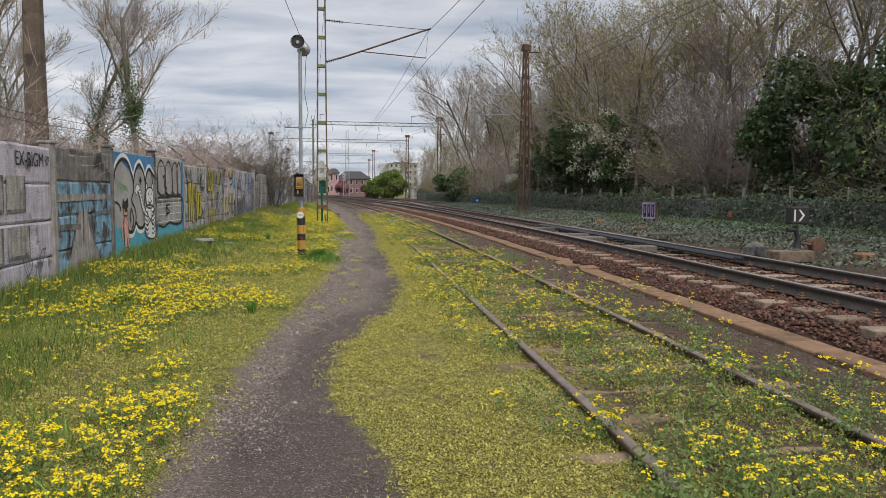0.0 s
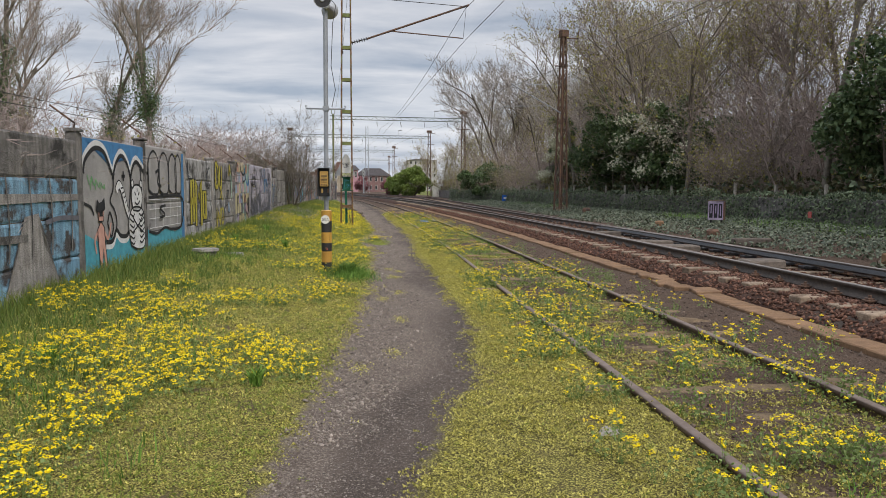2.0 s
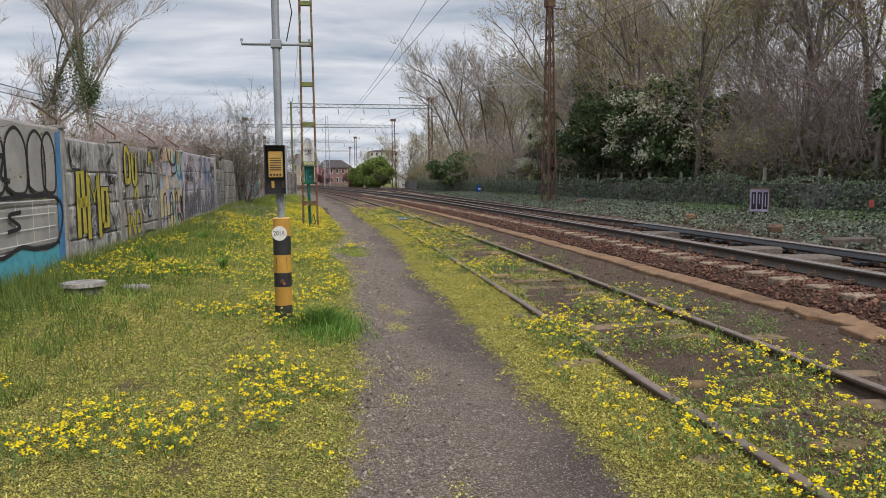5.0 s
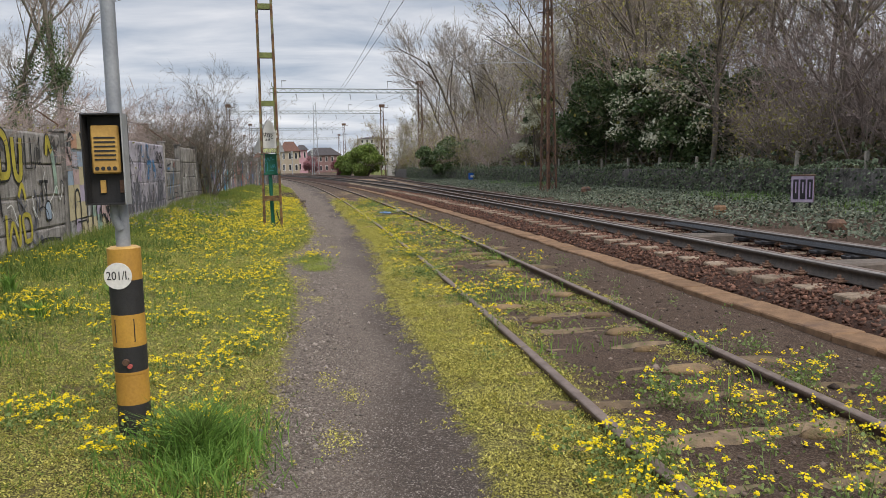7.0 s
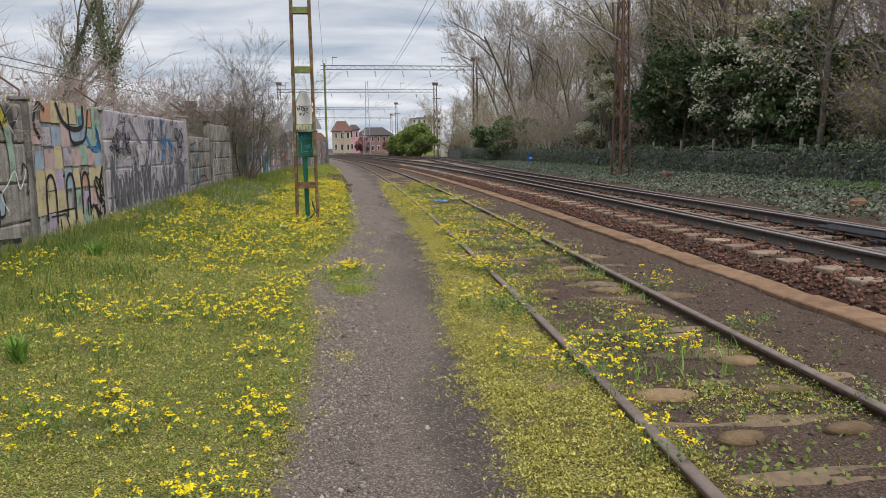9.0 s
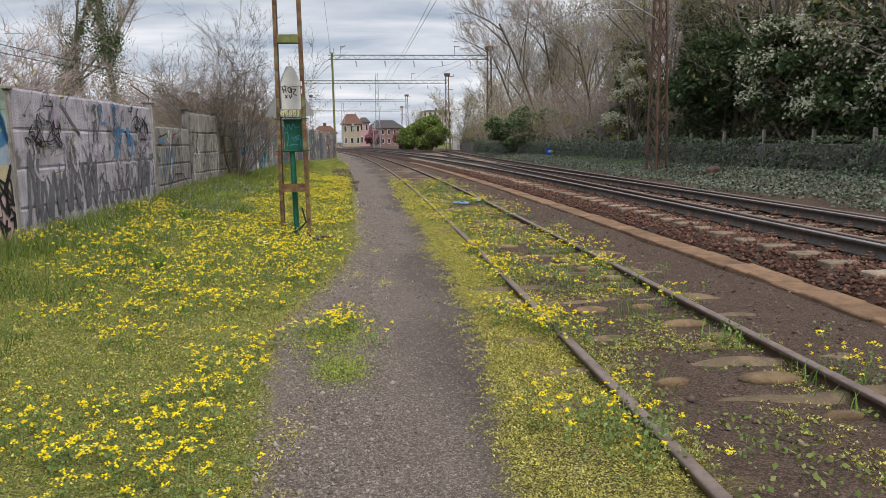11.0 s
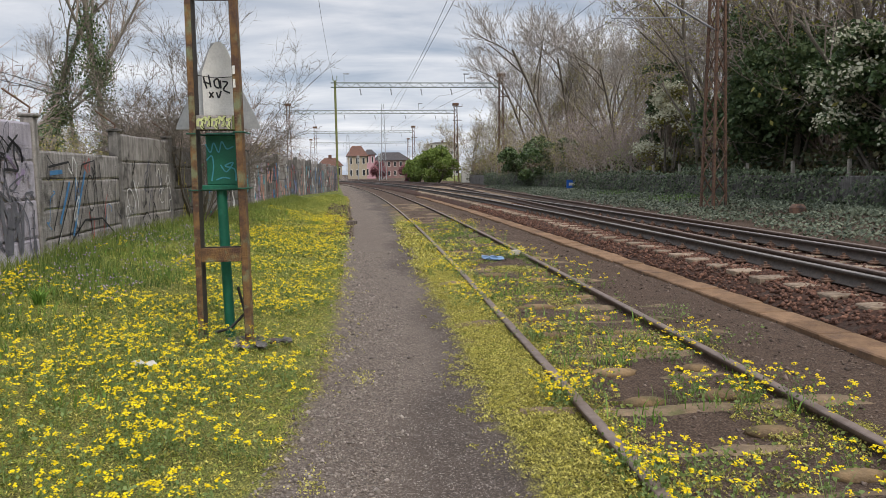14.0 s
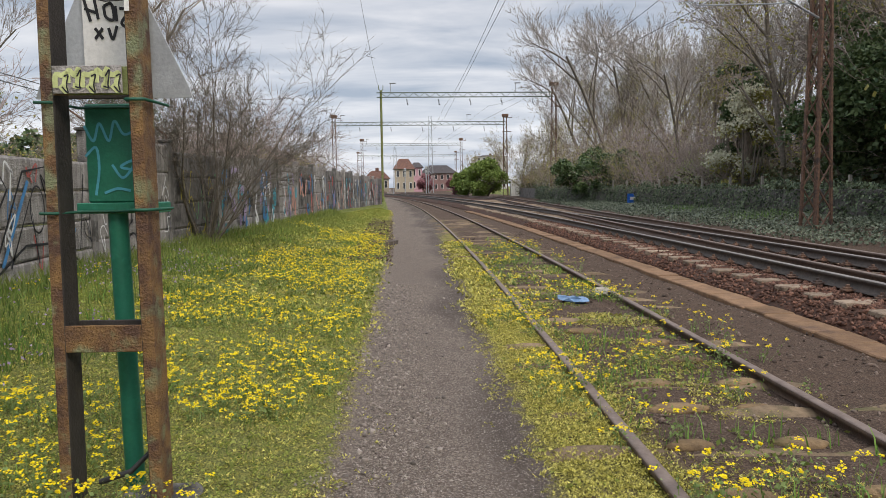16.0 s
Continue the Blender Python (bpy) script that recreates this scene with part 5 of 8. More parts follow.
# ---- trees and shrubs ----
def grow_tree(seed, height, spread=0.5, levels=5, trunk_r=0.16, up=0.25, fork=0.25, kids=(4, 6), shrink=0.62, twig_r=0.007, trunk=0.66):
    """Segments (start, end, radii, level) of a bare tree."""
    rng = random.Random(seed)
    segs = []

    def limb(p, d, length, r, level):
        n = 4 if level < 2 else (3 if level + 1 < levels else 2)
        step = length / n
        pts = [p]
        for k in range(n):
            d2 = (d + Vector((rng.gauss(0, 0.10), rng.gauss(0, 0.10), rng.gauss(0, 0.07) + up * 0.10))).normalized()
            q = p + d2 * step
            r2 = max(r * (1 - 0.55 / n), twig_r * 0.6)
            segs.append((p, q, r, r2, level))
            p, d, r = q, d2, r2
            pts.append(p)
        if level + 1 < levels:
            m = rng.randint(*kids)
            sh = shrink * (0.78 if level == 0 else 1.0)
            for k in range(m):
                f = fork + (1 - fork) * (k + rng.random()) / m
                i = min(int(f * n), n - 1)
                at = pts[i].lerp(pts[i + 1], f * n - i)
                side = Vector((rng.gauss(0, 1), rng.gauss(0, 1), rng.gauss(0, 0.5)))
                side = (side - d * side.dot(d)).normalized()
                nd = (d * (1 - spread) + side * spread + Vector((0, 0, up))).normalized()
                limb(at, nd, length * sh * (1.15 - 0.45 * f if level == 0 else 1.0) * rng.uniform(0.75, 1.15), max(r * rng.uniform(0.5, 0.75) + (0.15 * r), twig_r), level + 1)

    limb(Vector((0, 0, -0.2)), Vector((rng.gauss(0, 0.06), rng.gauss(0, 0.06), 1)).normalized(), height * trunk, trunk_r, 0)
    return segs


def shrub_segs(seed, height, stems=16, levels=3, twig_r=0.006, lean=0.5, thick=1.0):
    """Many stems from one foot, each branching."""
    rng = random.Random(seed)
    segs = []

    def limb(p, d, length, r, level):
        n = 4 if level + 1 < levels else 2
        pts = [p]
        for k in range(n):
            d = (d + Vector((rng.gauss(0, 0.12), rng.gauss(0, 0.12), rng.gauss(0, 0.07)))).normalized()
            q = p + d * length / n
            r2 = max(r * 0.82, twig_r * 0.6)
            segs.append((p, q, r, r2, level))
            p, r = q, r2
            pts.append(p)
        if level + 1 < levels:
            for k in range(rng.randint(4, 7)):
                f = 0.2 + 0.8 * rng.random()
                i = min(int(f * n), n - 1)
                nd = (d + Vector((rng.gauss(0, 0.55), rng.gauss(0, 0.55), rng.gauss(0.1, 0.4)))).normalized()
                limb(pts[i].lerp(pts[i + 1], f * n - i), nd, length * rng.uniform(0.35, 0.65), max(r * 0.7, twig_r), level + 1)

    for k in range(stems):
        a = rng.random() * math.tau
        d = Vector((math.cos(a) * lean * rng.random() ** 0.7 * 1.6, math.sin(a) * lean * rng.random() ** 0.7 * 1.6, 1)).normalized()
        limb(Vector((math.cos(a) * 0.15, math.sin(a) * 0.15, -0.1)), d, height * rng.uniform(0.55, 0.95), rng.uniform(0.015, 0.04) * thick * height / 3.5, 0)
    return segs


def seg_arrays(segs, n):
    P = np.array([s[0] for s in segs], float)
    Q = np.array([s[1] for s in segs], float)
    R0 = np.array([s[2] for s in segs])[:, None, None]
    R1 = np.array([s[3] for s in segs])[:, None, None]
    D = Q - P
    D /= np.linalg.norm(D, axis=1, keepdims=True) + 1e-9
    ref = np.where(np.abs(D[:, 2:3]) < 0.9, np.array([[0, 0, 1.0]]), np.array([[1.0, 0, 0]]))
    A = np.cross(D, ref)
    A /= np.linalg.norm(A, axis=1, keepdims=True) + 1e-9
    B = np.cross(D, A)
    ang = np.arange(n) * math.tau / n
    ring = A[:, None] * np.cos(ang)[None, :, None] + B[:, None] * np.sin(ang)[None, :, None]
    V = np.concatenate([P[:, None] + ring * R0, Q[:, None] + ring * R1], 1).reshape(-1, 3)
    k = np.arange(n)
    quad = np.stack([k, (k + 1) % n, (k + 1) % n + n, k + n], -1)
    F = (np.arange(len(segs))[:, None, None] * 2 * n + quad[None]).reshape(-1, 4)
    return V, F


def strip_arrays(segs):
    """Slender branches far from the eye, each a narrow four-cornered sliver turned at random."""
    rng = np.random.default_rng(len(segs) + 5)
    P = np.array([s[0] for s in segs], float)
    Q = np.array([s[1] for s in segs], float)
    W = np.cross(Q - P, rng.normal(0, 1, P.shape))
    W /= np.linalg.norm(W, axis=1, keepdims=True) + 1e-9
    a = np.array([s[2] for s in segs])[:, None]
    b = np.array([s[3] for s in segs])[:, None]
    V = np.stack([P - W * a, P + W * a, Q + W * b, Q - W * b], 1).reshape(-1, 3)
    return V, np.arange(len(V)).reshape(-1, 4)


def spike_arrays(segs, extra=2):
    """The thinnest twigs, each a fine splinter, with side twigs of their own."""
    rng = np.random.default_rng(len(segs))
    P = np.array([s[0] for s in segs], float)
    Q = np.array([s[1] for s in segs], float)
    R = np.array([s[2] for s in segs])
    D = Q - P
    length = np.linalg.norm(D, axis=1, keepdims=True)
    k = np.repeat(np.arange(len(segs)), extra)
    side = D[k] + rng.normal(0, 0.55, (len(k), 3)) * length[k]
    A = np.concatenate([P, P[k] + D[k] * rng.random((len(k), 1))])
    B = np.concatenate([Q, np.zeros((len(k), 3))])
    B[len(P):] = A[len(P):] + side * rng.uniform(0.5, 0.95, (len(k), 1))
    R = np.concatenate([R, R[k] * 1.1])
    W = np.cross(B - A, rng.normal(0, 1, A.shape))
    W *= (R / (np.linalg.norm(W, axis=1) + 1e-9))[:, None]
    V = np.stack([A - W, A + W, B], 1).reshape(-1, 3)
    return V, np.arange(len(V)).reshape(-1, 3)


def tip_leaves(segs, level, per, size, rng, jitter=0.12):
    tips = np.array([s[1] for s in segs if s[4] >= level], float)
    c = np.repeat(tips, per, 0) + rng.normal(0, jitter, (len(tips) * per, 3))
    return leaf_quads(c, rng.normal(0, 1, c.shape), size, rng)


def tree_kind(seed, height, twig, label, leaf=None, per=1, leaf_size=0.07, name="tree", shrub=False, ivy_to=0.0, fine=False, **kw):
    """A bare or budding tree: trunk with limbs, crown of twigs, and leaves where it has them."""
    rng = np.random.default_rng(seed)
    segs = shrub_segs(seed, height, **kw) if shrub else grow_tree(seed, height, **kw)
    cut = 1 if shrub else 2
    t = thing(name, (0, 0, -50), label, "shrub" if shrub else "tree")
    V, F = seg_arrays([s for s in segs if s[4] < cut], 5)
    np_mesh("trunk", V, F, M["bark"] if not shrub else M[twig], t, smooth=True)
    last = max(s[4] for s in segs)
    if fine:
        V, F = seg_arrays([s for s in segs if cut <= s[4] < last], 3)
    else:
        V, F = strip_arrays([s for s in segs if cut <= s[4] < last])
    np_mesh("crown", V, F, M[twig], t)
    V, F = spike_arrays([s for s in segs if s[4] == last])
    tagged(np_mesh("twig_mass", V, F, M[twig], t), kind="stuff")
    if leaf:
        top = max(s[4] for s in segs)
        V, F = tip_leaves(segs, top, per, leaf_size, rng)
        tagged(np_mesh("foliage", V, F, M[leaf], t), kind="stuff")
    if ivy_to:
        low = [s for s in segs if s[4] == 0 and s[0].z < ivy_to or s[4] == 1 and s[1].z < ivy_to * 0.8]
        P = np.array([s[0].lerp(s[1], f) for s in low for f in np.linspace(0, 1, 40)], float)
        R = np.array([s[2] for s in low for f in range(40)])[:, None]
        P = np.repeat(P, 30, 0) + rng.normal(0, 1, (len(P) * 30, 3)) * (np.repeat(R, 30, 0) * 1.3 + 0.22)
        V, F = leaf_quads(P, rng.normal(0, 1, P.shape), 0.16, rng)
        tagged(np_mesh("ivy", V, F, M["evergreen"], t, ), "dark ivy climbing the trunk", kind="stuff")
    return t


def place(kinds, spots, group, rng):
    """Sets each kind down at its spots: the first spot takes the thing itself."""
    used = set()
    for x, y, s, k in spots:
        src = kinds[k]
        m = pose(x, y, float(ground_z(x, y)) if abs(x) < 40 else 0.0, 0, 0, rng.uniform(0, 360))
        if k not in used:
            used.add(k)
            src.scale = (s, s, s)
            src.matrix_basis = m @ Matrix.Diagonal((s, s, s, 1))
            o = src
        else:
            keep = src.scale.copy()
            src.scale = (s, s, s)
            o = copy_thing(src, m)
            src.scale = keep
        tagged(o, group=group)


def evergreen(at, radii, mk, n, size, label, seed, name="evergreen_shrub", droop=0.0, lumps=26, extra=None, extra_n=0):
    """A dense shrub: stems, an uneven crown of leaves set in lumps, and gaps between them."""
    rng = np.random.default_rng(seed)
    rx, ry, rz = radii
    t = thing(name, (at[0], at[1], at[2]), label, "shrub")
    r2 = random.Random(seed)
    segs = []
    for k in range(9):
        a = r2.random() * math.tau
        p = Vector((math.cos(a) * rx * 0.15, math.sin(a) * ry * 0.15, -0.1))
        q = Vector((math.cos(a) * rx * 0.7, math.sin(a) * ry * 0.7, rz * r2.uniform(0.8, 1.5)))
        for i in range(4):
            segs.append((p.lerp(q, i / 4), p.lerp(q, (i + 1) / 4), 0.09 * (1 - i / 5), 0.09 * (1 - (i + 1) / 5), 0))
    V, F = seg_arrays(segs, 5)
    tagged(np_mesh("stem_mass", V, F, M["bark"], t), kind="stuff")
    u = rng.normal(0, 1, (lumps, 3))
    u /= np.linalg.norm(u, axis=1, keepdims=True)
    lc = u * np.array([rx, ry, rz]) * rng.uniform(0.45, 0.92, (lumps, 1)) + np.array([0, 0, rz])
    lr = rng.uniform(0.28, 0.46, lumps) * min(rx, ry, rz)
    which = rng.integers(0, lumps, n)
    d = rng.normal(0, 1, (n, 3))
    d /= np.linalg.norm(d, axis=1, keepdims=True)
    d[:, 2] = np.where(d[:, 2] < -0.3, -d[:, 2], d[:, 2])
    rad = lr[which] * rng.uniform(0.55, 1.12, n)
    c = lc[which] + d * rad[:, None]
    c[:, 2] -= droop * rng.random(n)
    c = c[c[:, 2] > 0.05]
    d = d[: len(c)]
    V, F = leaf_quads(c, rng.normal(0, 0.4, c.shape) + np.array([0, 0, 0.6]), size, rng, 0.7)
    tagged(np_mesh("crown", V, F, M[mk], t), kind="stuff")
    # inner twigs close the crown's depth
    inner = []
    for k in range(lumps):
        a, b = Vector((0, 0, rz * 0.7)), Vector(lc[k])
        inner.append((a, b, 0.035, 0.015, 1))
        for j in range(8):
            e = b + Vector(rng.normal(0, 1, 3)).normalized() * float(lr[k]) * 0.9
            inner.append((b, e, 0.014, 0.006, 2))
    V, F = seg_arrays(inner, 3)
    tagged(np_mesh("inner_twig_mass", V, F, M["twig"], t), kind="stuff")
    if extra:
        k = rng.integers(0, len(c), extra_n)
        out = c[k]
        out = out[(out[:, 2] > rz * 0.55) & (out[:, 0] < rx * 0.5) & (np.sin(out[:, 1] * 2.1 + out[:, 2] * 1.7) + np.sin(out[:, 2] * 3.1 - out[:, 1]) > -0.35)]
        V, F = leaf_quads(out + rng.normal(0, 0.10, out.shape) + np.array([-0.36, -0.22, 0.10]), rng.normal(0, 1, out.shape), 0.11, rng)
        tagged(np_mesh("blossom", V, F, M[extra], t), "clusters of white blossom", kind="stuff")
    return t


def woods():
    rng = random.Random(77)
    kinds = {
        "a": tree_kind(1, 15, "twig", "tall bare tree with thin yellowish buds behind the ivy wall", "bud", 2, 0.09, levels=5, trunk_r=0.15, kids=(4, 5), twig_r=0.013),
        "b": tree_kind(2, 14, "twig", "bare grey-brown tree behind the ivy wall", "bud", 1, 0.10, levels=5, trunk_r=0.15, spread=0.44, up=0.15, kids=(4, 6), twig_r=0.013),
        "c": tree_kind(3, 16, "twig_pale", "pale bare tree with fine upright twigs", None, levels=5, trunk_r=0.16, spread=0.40, up=0.2, kids=(5, 6), twig_r=0.013),
        "d": tree_kind(4, 13, "twig_red", "bare tree with reddish twigs in a thicket", None, levels=5, trunk_r=0.14, spread=0.48, up=0.15, kids=(4, 6), twig_r=0.012),
    }
    spots = []
    y = 6.0
    while y < 118:
        x = 19.2 + rng.uniform(-0.8, 1.4)
        if y > 60:
            x += 3.2
            spots.append((x + rng.uniform(0, 4), y, rng.uniform(0.8, 1.1), rng.choice("cca")))
            spots.append((x + rng.uniform(4, 9), y + 2, rng.uniform(0.9, 1.15), rng.choice("ccb")))
            y += 4.6
            continue
        spots.append((x, y + rng.uniform(-1, 1), rng.uniform(0.85, 1.12), rng.choice("aabbd")))
        spots.append((x + 5 + rng.uniform(-1.5, 2), y + rng.uniform(-2, 2), rng.uniform(0.9, 1.18), rng.choice("abbcd")))
        if len(spots) % 4 == 0:
            spots.append((x + 12 + rng.uniform(-1.5, 2), y + rng.uniform(-2, 2), rng.uniform(1.0, 1.25), rng.choice("abcd")))
        y += 4.6
    spots += [(22.5, 92, 1.3, "c"), (27.5, 104, 1.35, "c"), (26.0, 114, 1.3, "c"), (31, 98, 1.4, "c"), (22, 33, 1.1, "d"), (25, 37, 1.2, "b"), (24, 44.5, 1.15, "d"), (23.5, 39, 1.0, "d"), (28, 84, 1.35, "b"), (30, 70, 1.35, "a"), (28, 60, 1.3, "b"), (29, 48, 1.3, "a"), (18.5, 128, 0.62, "b"), (21.5, 134, 0.7, "b"), (24, 130, 0.9, "b"), (27, 138, 0.8, "a"), (30, 160, 1.0, "b"), (26, 185, 0.9, "a"), (33, 200, 1.0, "c"), (24, 215, 0.8, "b")]
    place(kinds, spots, "trees behind the ivy wall", rng)
    thick = {
        "p": tree_kind(11, 4.2, "twig_red", "dense thicket of brown twigs", None, shrub=True, name="shrub", stems=22, lean=0.6),
        "q": tree_kind(12, 4.6, "twig", "thicket with first yellow-green leaves", "bud", 1, 0.09, shrub=True, name="shrub", stems=20, lean=0.55),
        "r": tree_kind(13, 3.6, "twig", "shrub with fresh spring leaves", "spring", 1, 0.09, shrub=True, name="shrub", stems=18, lean=0.55),
    }
    spots = []
    y = 8.0
    while y < 116:
        if not (37 < y < 62 or 22 < y < 32):
            spots.append((18.6 + rng.uniform(-0.3, 0.8), y, rng.uniform(0.7, 1.15), rng.choice("pqqqr")))
        if y > 62:
            spots.append((22.5 + rng.uniform(-1, 3), y + 1.5, rng.uniform(1.2, 1.7), rng.choice("pqp")))
        else:
            spots.append((23.0 + rng.uniform(-1, 1.5), y + 1.5, rng.uniform(1.2, 1.9), rng.choice("pqp")))
        y += 3.4
    spots += [(20.3, 33.5, 1.25, "p"), (21.5, 36.0, 1.5, "p"), (19.6, 35.8, 0.9, "q"), (22.0, 31.5, 1.5, "p"), (23.5, 34.5, 1.8, "p"), (24.5, 38.5, 1.9, "p")]
    place(thick, spots, "thicket behind the ivy wall", rng)


woods()


def undergrowth():
    """Low brambles and ivy that close the foot of the wood."""
    rng = np.random.default_rng(91)
    for n, depth, rise, key, name, label in ((26000, 5.5, 0.25, "under", "undergrowth", "dull brambles and dead leaves at the foot of the wood"),
                                             (22000, 7.0, 0.25, "ivy", "ivy_undergrowth", "dark ivy and young evergreens under the trees")):
        y = 2 + 116 * rng.random(n) ** 1.15
        x = 17.7 + depth * rng.random(n)
        top = 0.8 + 0.7 * np.sin(y * 0.31) ** 2 + 0.6 * np.sin(y * 0.83 + x) ** 2 + rise * (x - 17.7)
        z = 0.2 + top * rng.random(n) ** 0.8
        c = np.stack([x, y, z], -1)
        v, q = leaf_quads(c, rng.normal(0, 1, c.shape), 0.17, rng)
        tagged(np_mesh(name, v, q, M[key]), label, "undergrowth", kind="stuff")
    # the depth of the wood: twigs and leaves that the eye cannot part
    n = 40000
    y = -10 + 135 * rng.random(n)
    x = 28 + 12 * rng.random(n)
    z = 5.5 * rng.random(n) ** 1.25 * (0.75 + 0.35 * np.sin(y * 0.45) * np.sin(y * 0.17 + 1))
    c = np.stack([x, y, z], -1)
    d = rng.normal(0, 0.45, (n, 3)) + np.array([0, 0, 0.75])
    w = np.cross(d, rng.normal(0, 1, (n, 3)))
    w *= 0.03 / (np.linalg.norm(w, axis=1, keepdims=True) + 1e-9)
    v = np.stack([c - w, c + w, c + d * rng.uniform(0.8, 2.4, (n, 1))], 1).reshape(-1, 3)
    tagged(np_mesh("deep_thicket", v, np.arange(len(v)).reshape(-1, 3), M["twig"]), "brown twigs of the wood's deep thicket", "thicket", kind="stuff")
    c = c[: n // 3] * np.array([1, 1, 0.4])
    v, q = leaf_quads(c, rng.normal(0, 1, c.shape), 0.42, rng)
    tagged(np_mesh("deep_foliage", v, q, M["under"]), "dull leaves in the depth of the wood", "thicket", kind="stuff")


undergrowth()

evergreen((20.6, 42.5, 0.0), (2.4, 5.0, 3.3), "laurel", 18000, 0.17, "large dark laurel thicket behind the ivy wall", 41)
evergreen((19.9, 52.0, 0.0), (2.5, 4.8, 4.3), "evergreen", 42000, 0.155, "tall dark thuja trees with drooping sprays", 52, droop=0.6, lumps=44)
evergreen((18.4, 59.5, 0.0), (1.2, 2.0, 3.2), "bud", 4500, 0.10, "slim shrub in cream blossom behind the ivy wall", 53, extra="blossom", extra_n=5200)
evergreen((18.7, 43.5, 0.4), (1.7, 4.8, 3.2), "laurel", 20000, 0.16, "evergreen shrub with sprays of cream blossom", 42, lumps=54, extra="blossom", extra_n=8500)
evergreen((20.4, 27.0, -0.3), (2.6, 4.5, 3.6), "evergreen", 30000, 0.16, "tall dark thuja trees with drooping sprays", 43, droop=0.5, lumps=34)
evergreen((20.2, 19.5, -0.3), (2.6, 4.6, 3.6), "evergreen", 20000, 0.20, "tall dark thuja trees with drooping sprays", 44, droop=0.5, lumps=34)
evergreen((20.4, 11.0, 0.2), (2.6, 4.6, 3.8), "evergreen", 12000, 0.20, "tall dark thuja trees with drooping sprays", 45, droop=0.5, lumps=30)
evergreen((18.6, 82, 0.0), (4.6, 5.5, 2.1), "laurel", 24000, 0.17, "wide dark evergreen hedge bush beside the tracks", 46, lumps=46)
evergreen((28, 64, 11.0), (2.3, 2.3, 1.9), "evergreen", 7000, 0.22, "ivy-clad treetop among bare trees", 47)
evergreen((13.6, 118, 0.0), (2.6, 8, 2.2), "hedge", 20000, 0.22, "bright green hedge in new leaf", 48, name="hedge", lumps=50)
evergreen((12.2, 126, 0.0), (1.9, 6, 1.7), "hedge", 9000, 0.22, "lower bright green hedge in new leaf", 49, name="hedge", lumps=34)
evergreen((19.4, 62.0, 0.0), (1.3, 1.5, 4.2), "evergreen", 7000, 0.17, "tall ivy-smothered trunk among bare trees", 61, name="ivy_column")
evergreen((21.4, 57.5, 0.0), (1.1, 1.2, 5.0), "evergreen", 6000, 0.17, "tall ivy-smothered trunk among bare trees", 62, name="ivy_column")
evergreen((12.4, 139, 0.0), (1.7, 3, 1.75), "redbud", 7000, 0.25, "crimson flowering shrub near the station", 50, name="flowering_shrub")
evergreen((10.3, 190, 0.0), (2.0, 3, 2.2), "redbud", 5000, 0.25, "crimson flowering tree before the pink building", 51, name="flowering_shrub")


def west_trees():
    rng = random.Random(88)
    kinds = {
        "i": tree_kind(21, 27, "twig", "tall bare tree with ivy-clad trunk behind the graffiti wall", None, ivy_to=12.0, levels=5, trunk_r=0.32, kids=(5, 6), spread=0.43, up=0.22, twig_r=0.022, fork=0.32),
        "j": tree_kind(22, 27, "twig", "tall slender bare tree with ivied foot behind the graffiti wall", None, levels=5, ivy_to=9.0, trunk_r=0.27, kids=(5, 6), spread=0.38, up=0.25, twig_r=0.022, fork=0.22),
    }
    place(kinds, [(-19.8, 96, 1.25, "i"), (-27, 98, 1.2, "j"), (-34, 90, 1.3, "i"), (-25, 104, 0.62, "i"), (-41, 92, 1.1, "j"), (-47, 85, 1.0, "j"), (-38, 104, 0.9, "j"), (-31, 76, 0.8, "j"), (-24, 60, 0.6, "j")], "trees behind the graffiti wall", rng)
    low = {
        "s": tree_kind(23, 5.0, "twig_red", "bare brown shrub behind the graffiti wall", None, shrub=True, name="shrub", stems=30, lean=0.7, twig_r=0.012),
        "u": tree_kind(24, 4.5, "twig", "leafing shrub behind the graffiti wall", "bud", 1, 0.12, shrub=True, name="shrub", stems=22, lean=0.7, twig_r=0.012),
    }
    spots = []
    for k in range(22):
        y = 20 + k * 4.2
        spots.append((float(wall_x(y)) - rng.uniform(3, 8), y, rng.uniform(0.42, 0.66), rng.choice("ssu")))
    spots += [(-7.5, 68, 1.15, "s"), (-10, 74, 1.3, "s"), (-5, 78, 1.15, "s"), (-18, 76, 0.9, "u"), (-24, 80, 0.9, "u"), (-11, 56, 0.6, "u"), (-14, 47, 0.6, "s"), (-10, 38, 0.55, "s"), (-8.5, 30, 0.5, "u")]
    spots += [(float(wall_x(y)) - d, y, s, k) for y, d, s, k in ((12.5, 1.5, 0.46, "s"), (14.0, 2.6, 0.55, "s"), (15.5, 1.6, 0.48, "s"), (17.0, 2.8, 0.56, "s"), (18.5, 1.7, 0.48, "u"), (21.0, 2.2, 0.52, "s"), (23.0, 1.6, 0.46, "s"), (26.0, 2.0, 0.5, "s"), (29.0, 1.7, 0.46, "u"), (32.0, 2.2, 0.5, "s"))]
    place(low, spots, "shrubs behind the graffiti wall", rng)
    near = tree_kind(25, 3.4, "bark", "bare many-stemmed bush growing beside the wall", None, shrub=True, name="bush", stems=30, lean=0.62, levels=4, thick=0.7, twig_r=0.0042, fine=True)
    near.matrix_basis = pose(-1.55, 41.2, float(ground_z(-1.55, 41.2)))
    evergreen((-13.5, 62, 0.0), (2.4, 2.8, 2.0), "evergreen", 6000, 0.25, "evergreen shrub behind the graffiti wall", 60)


west_trees()


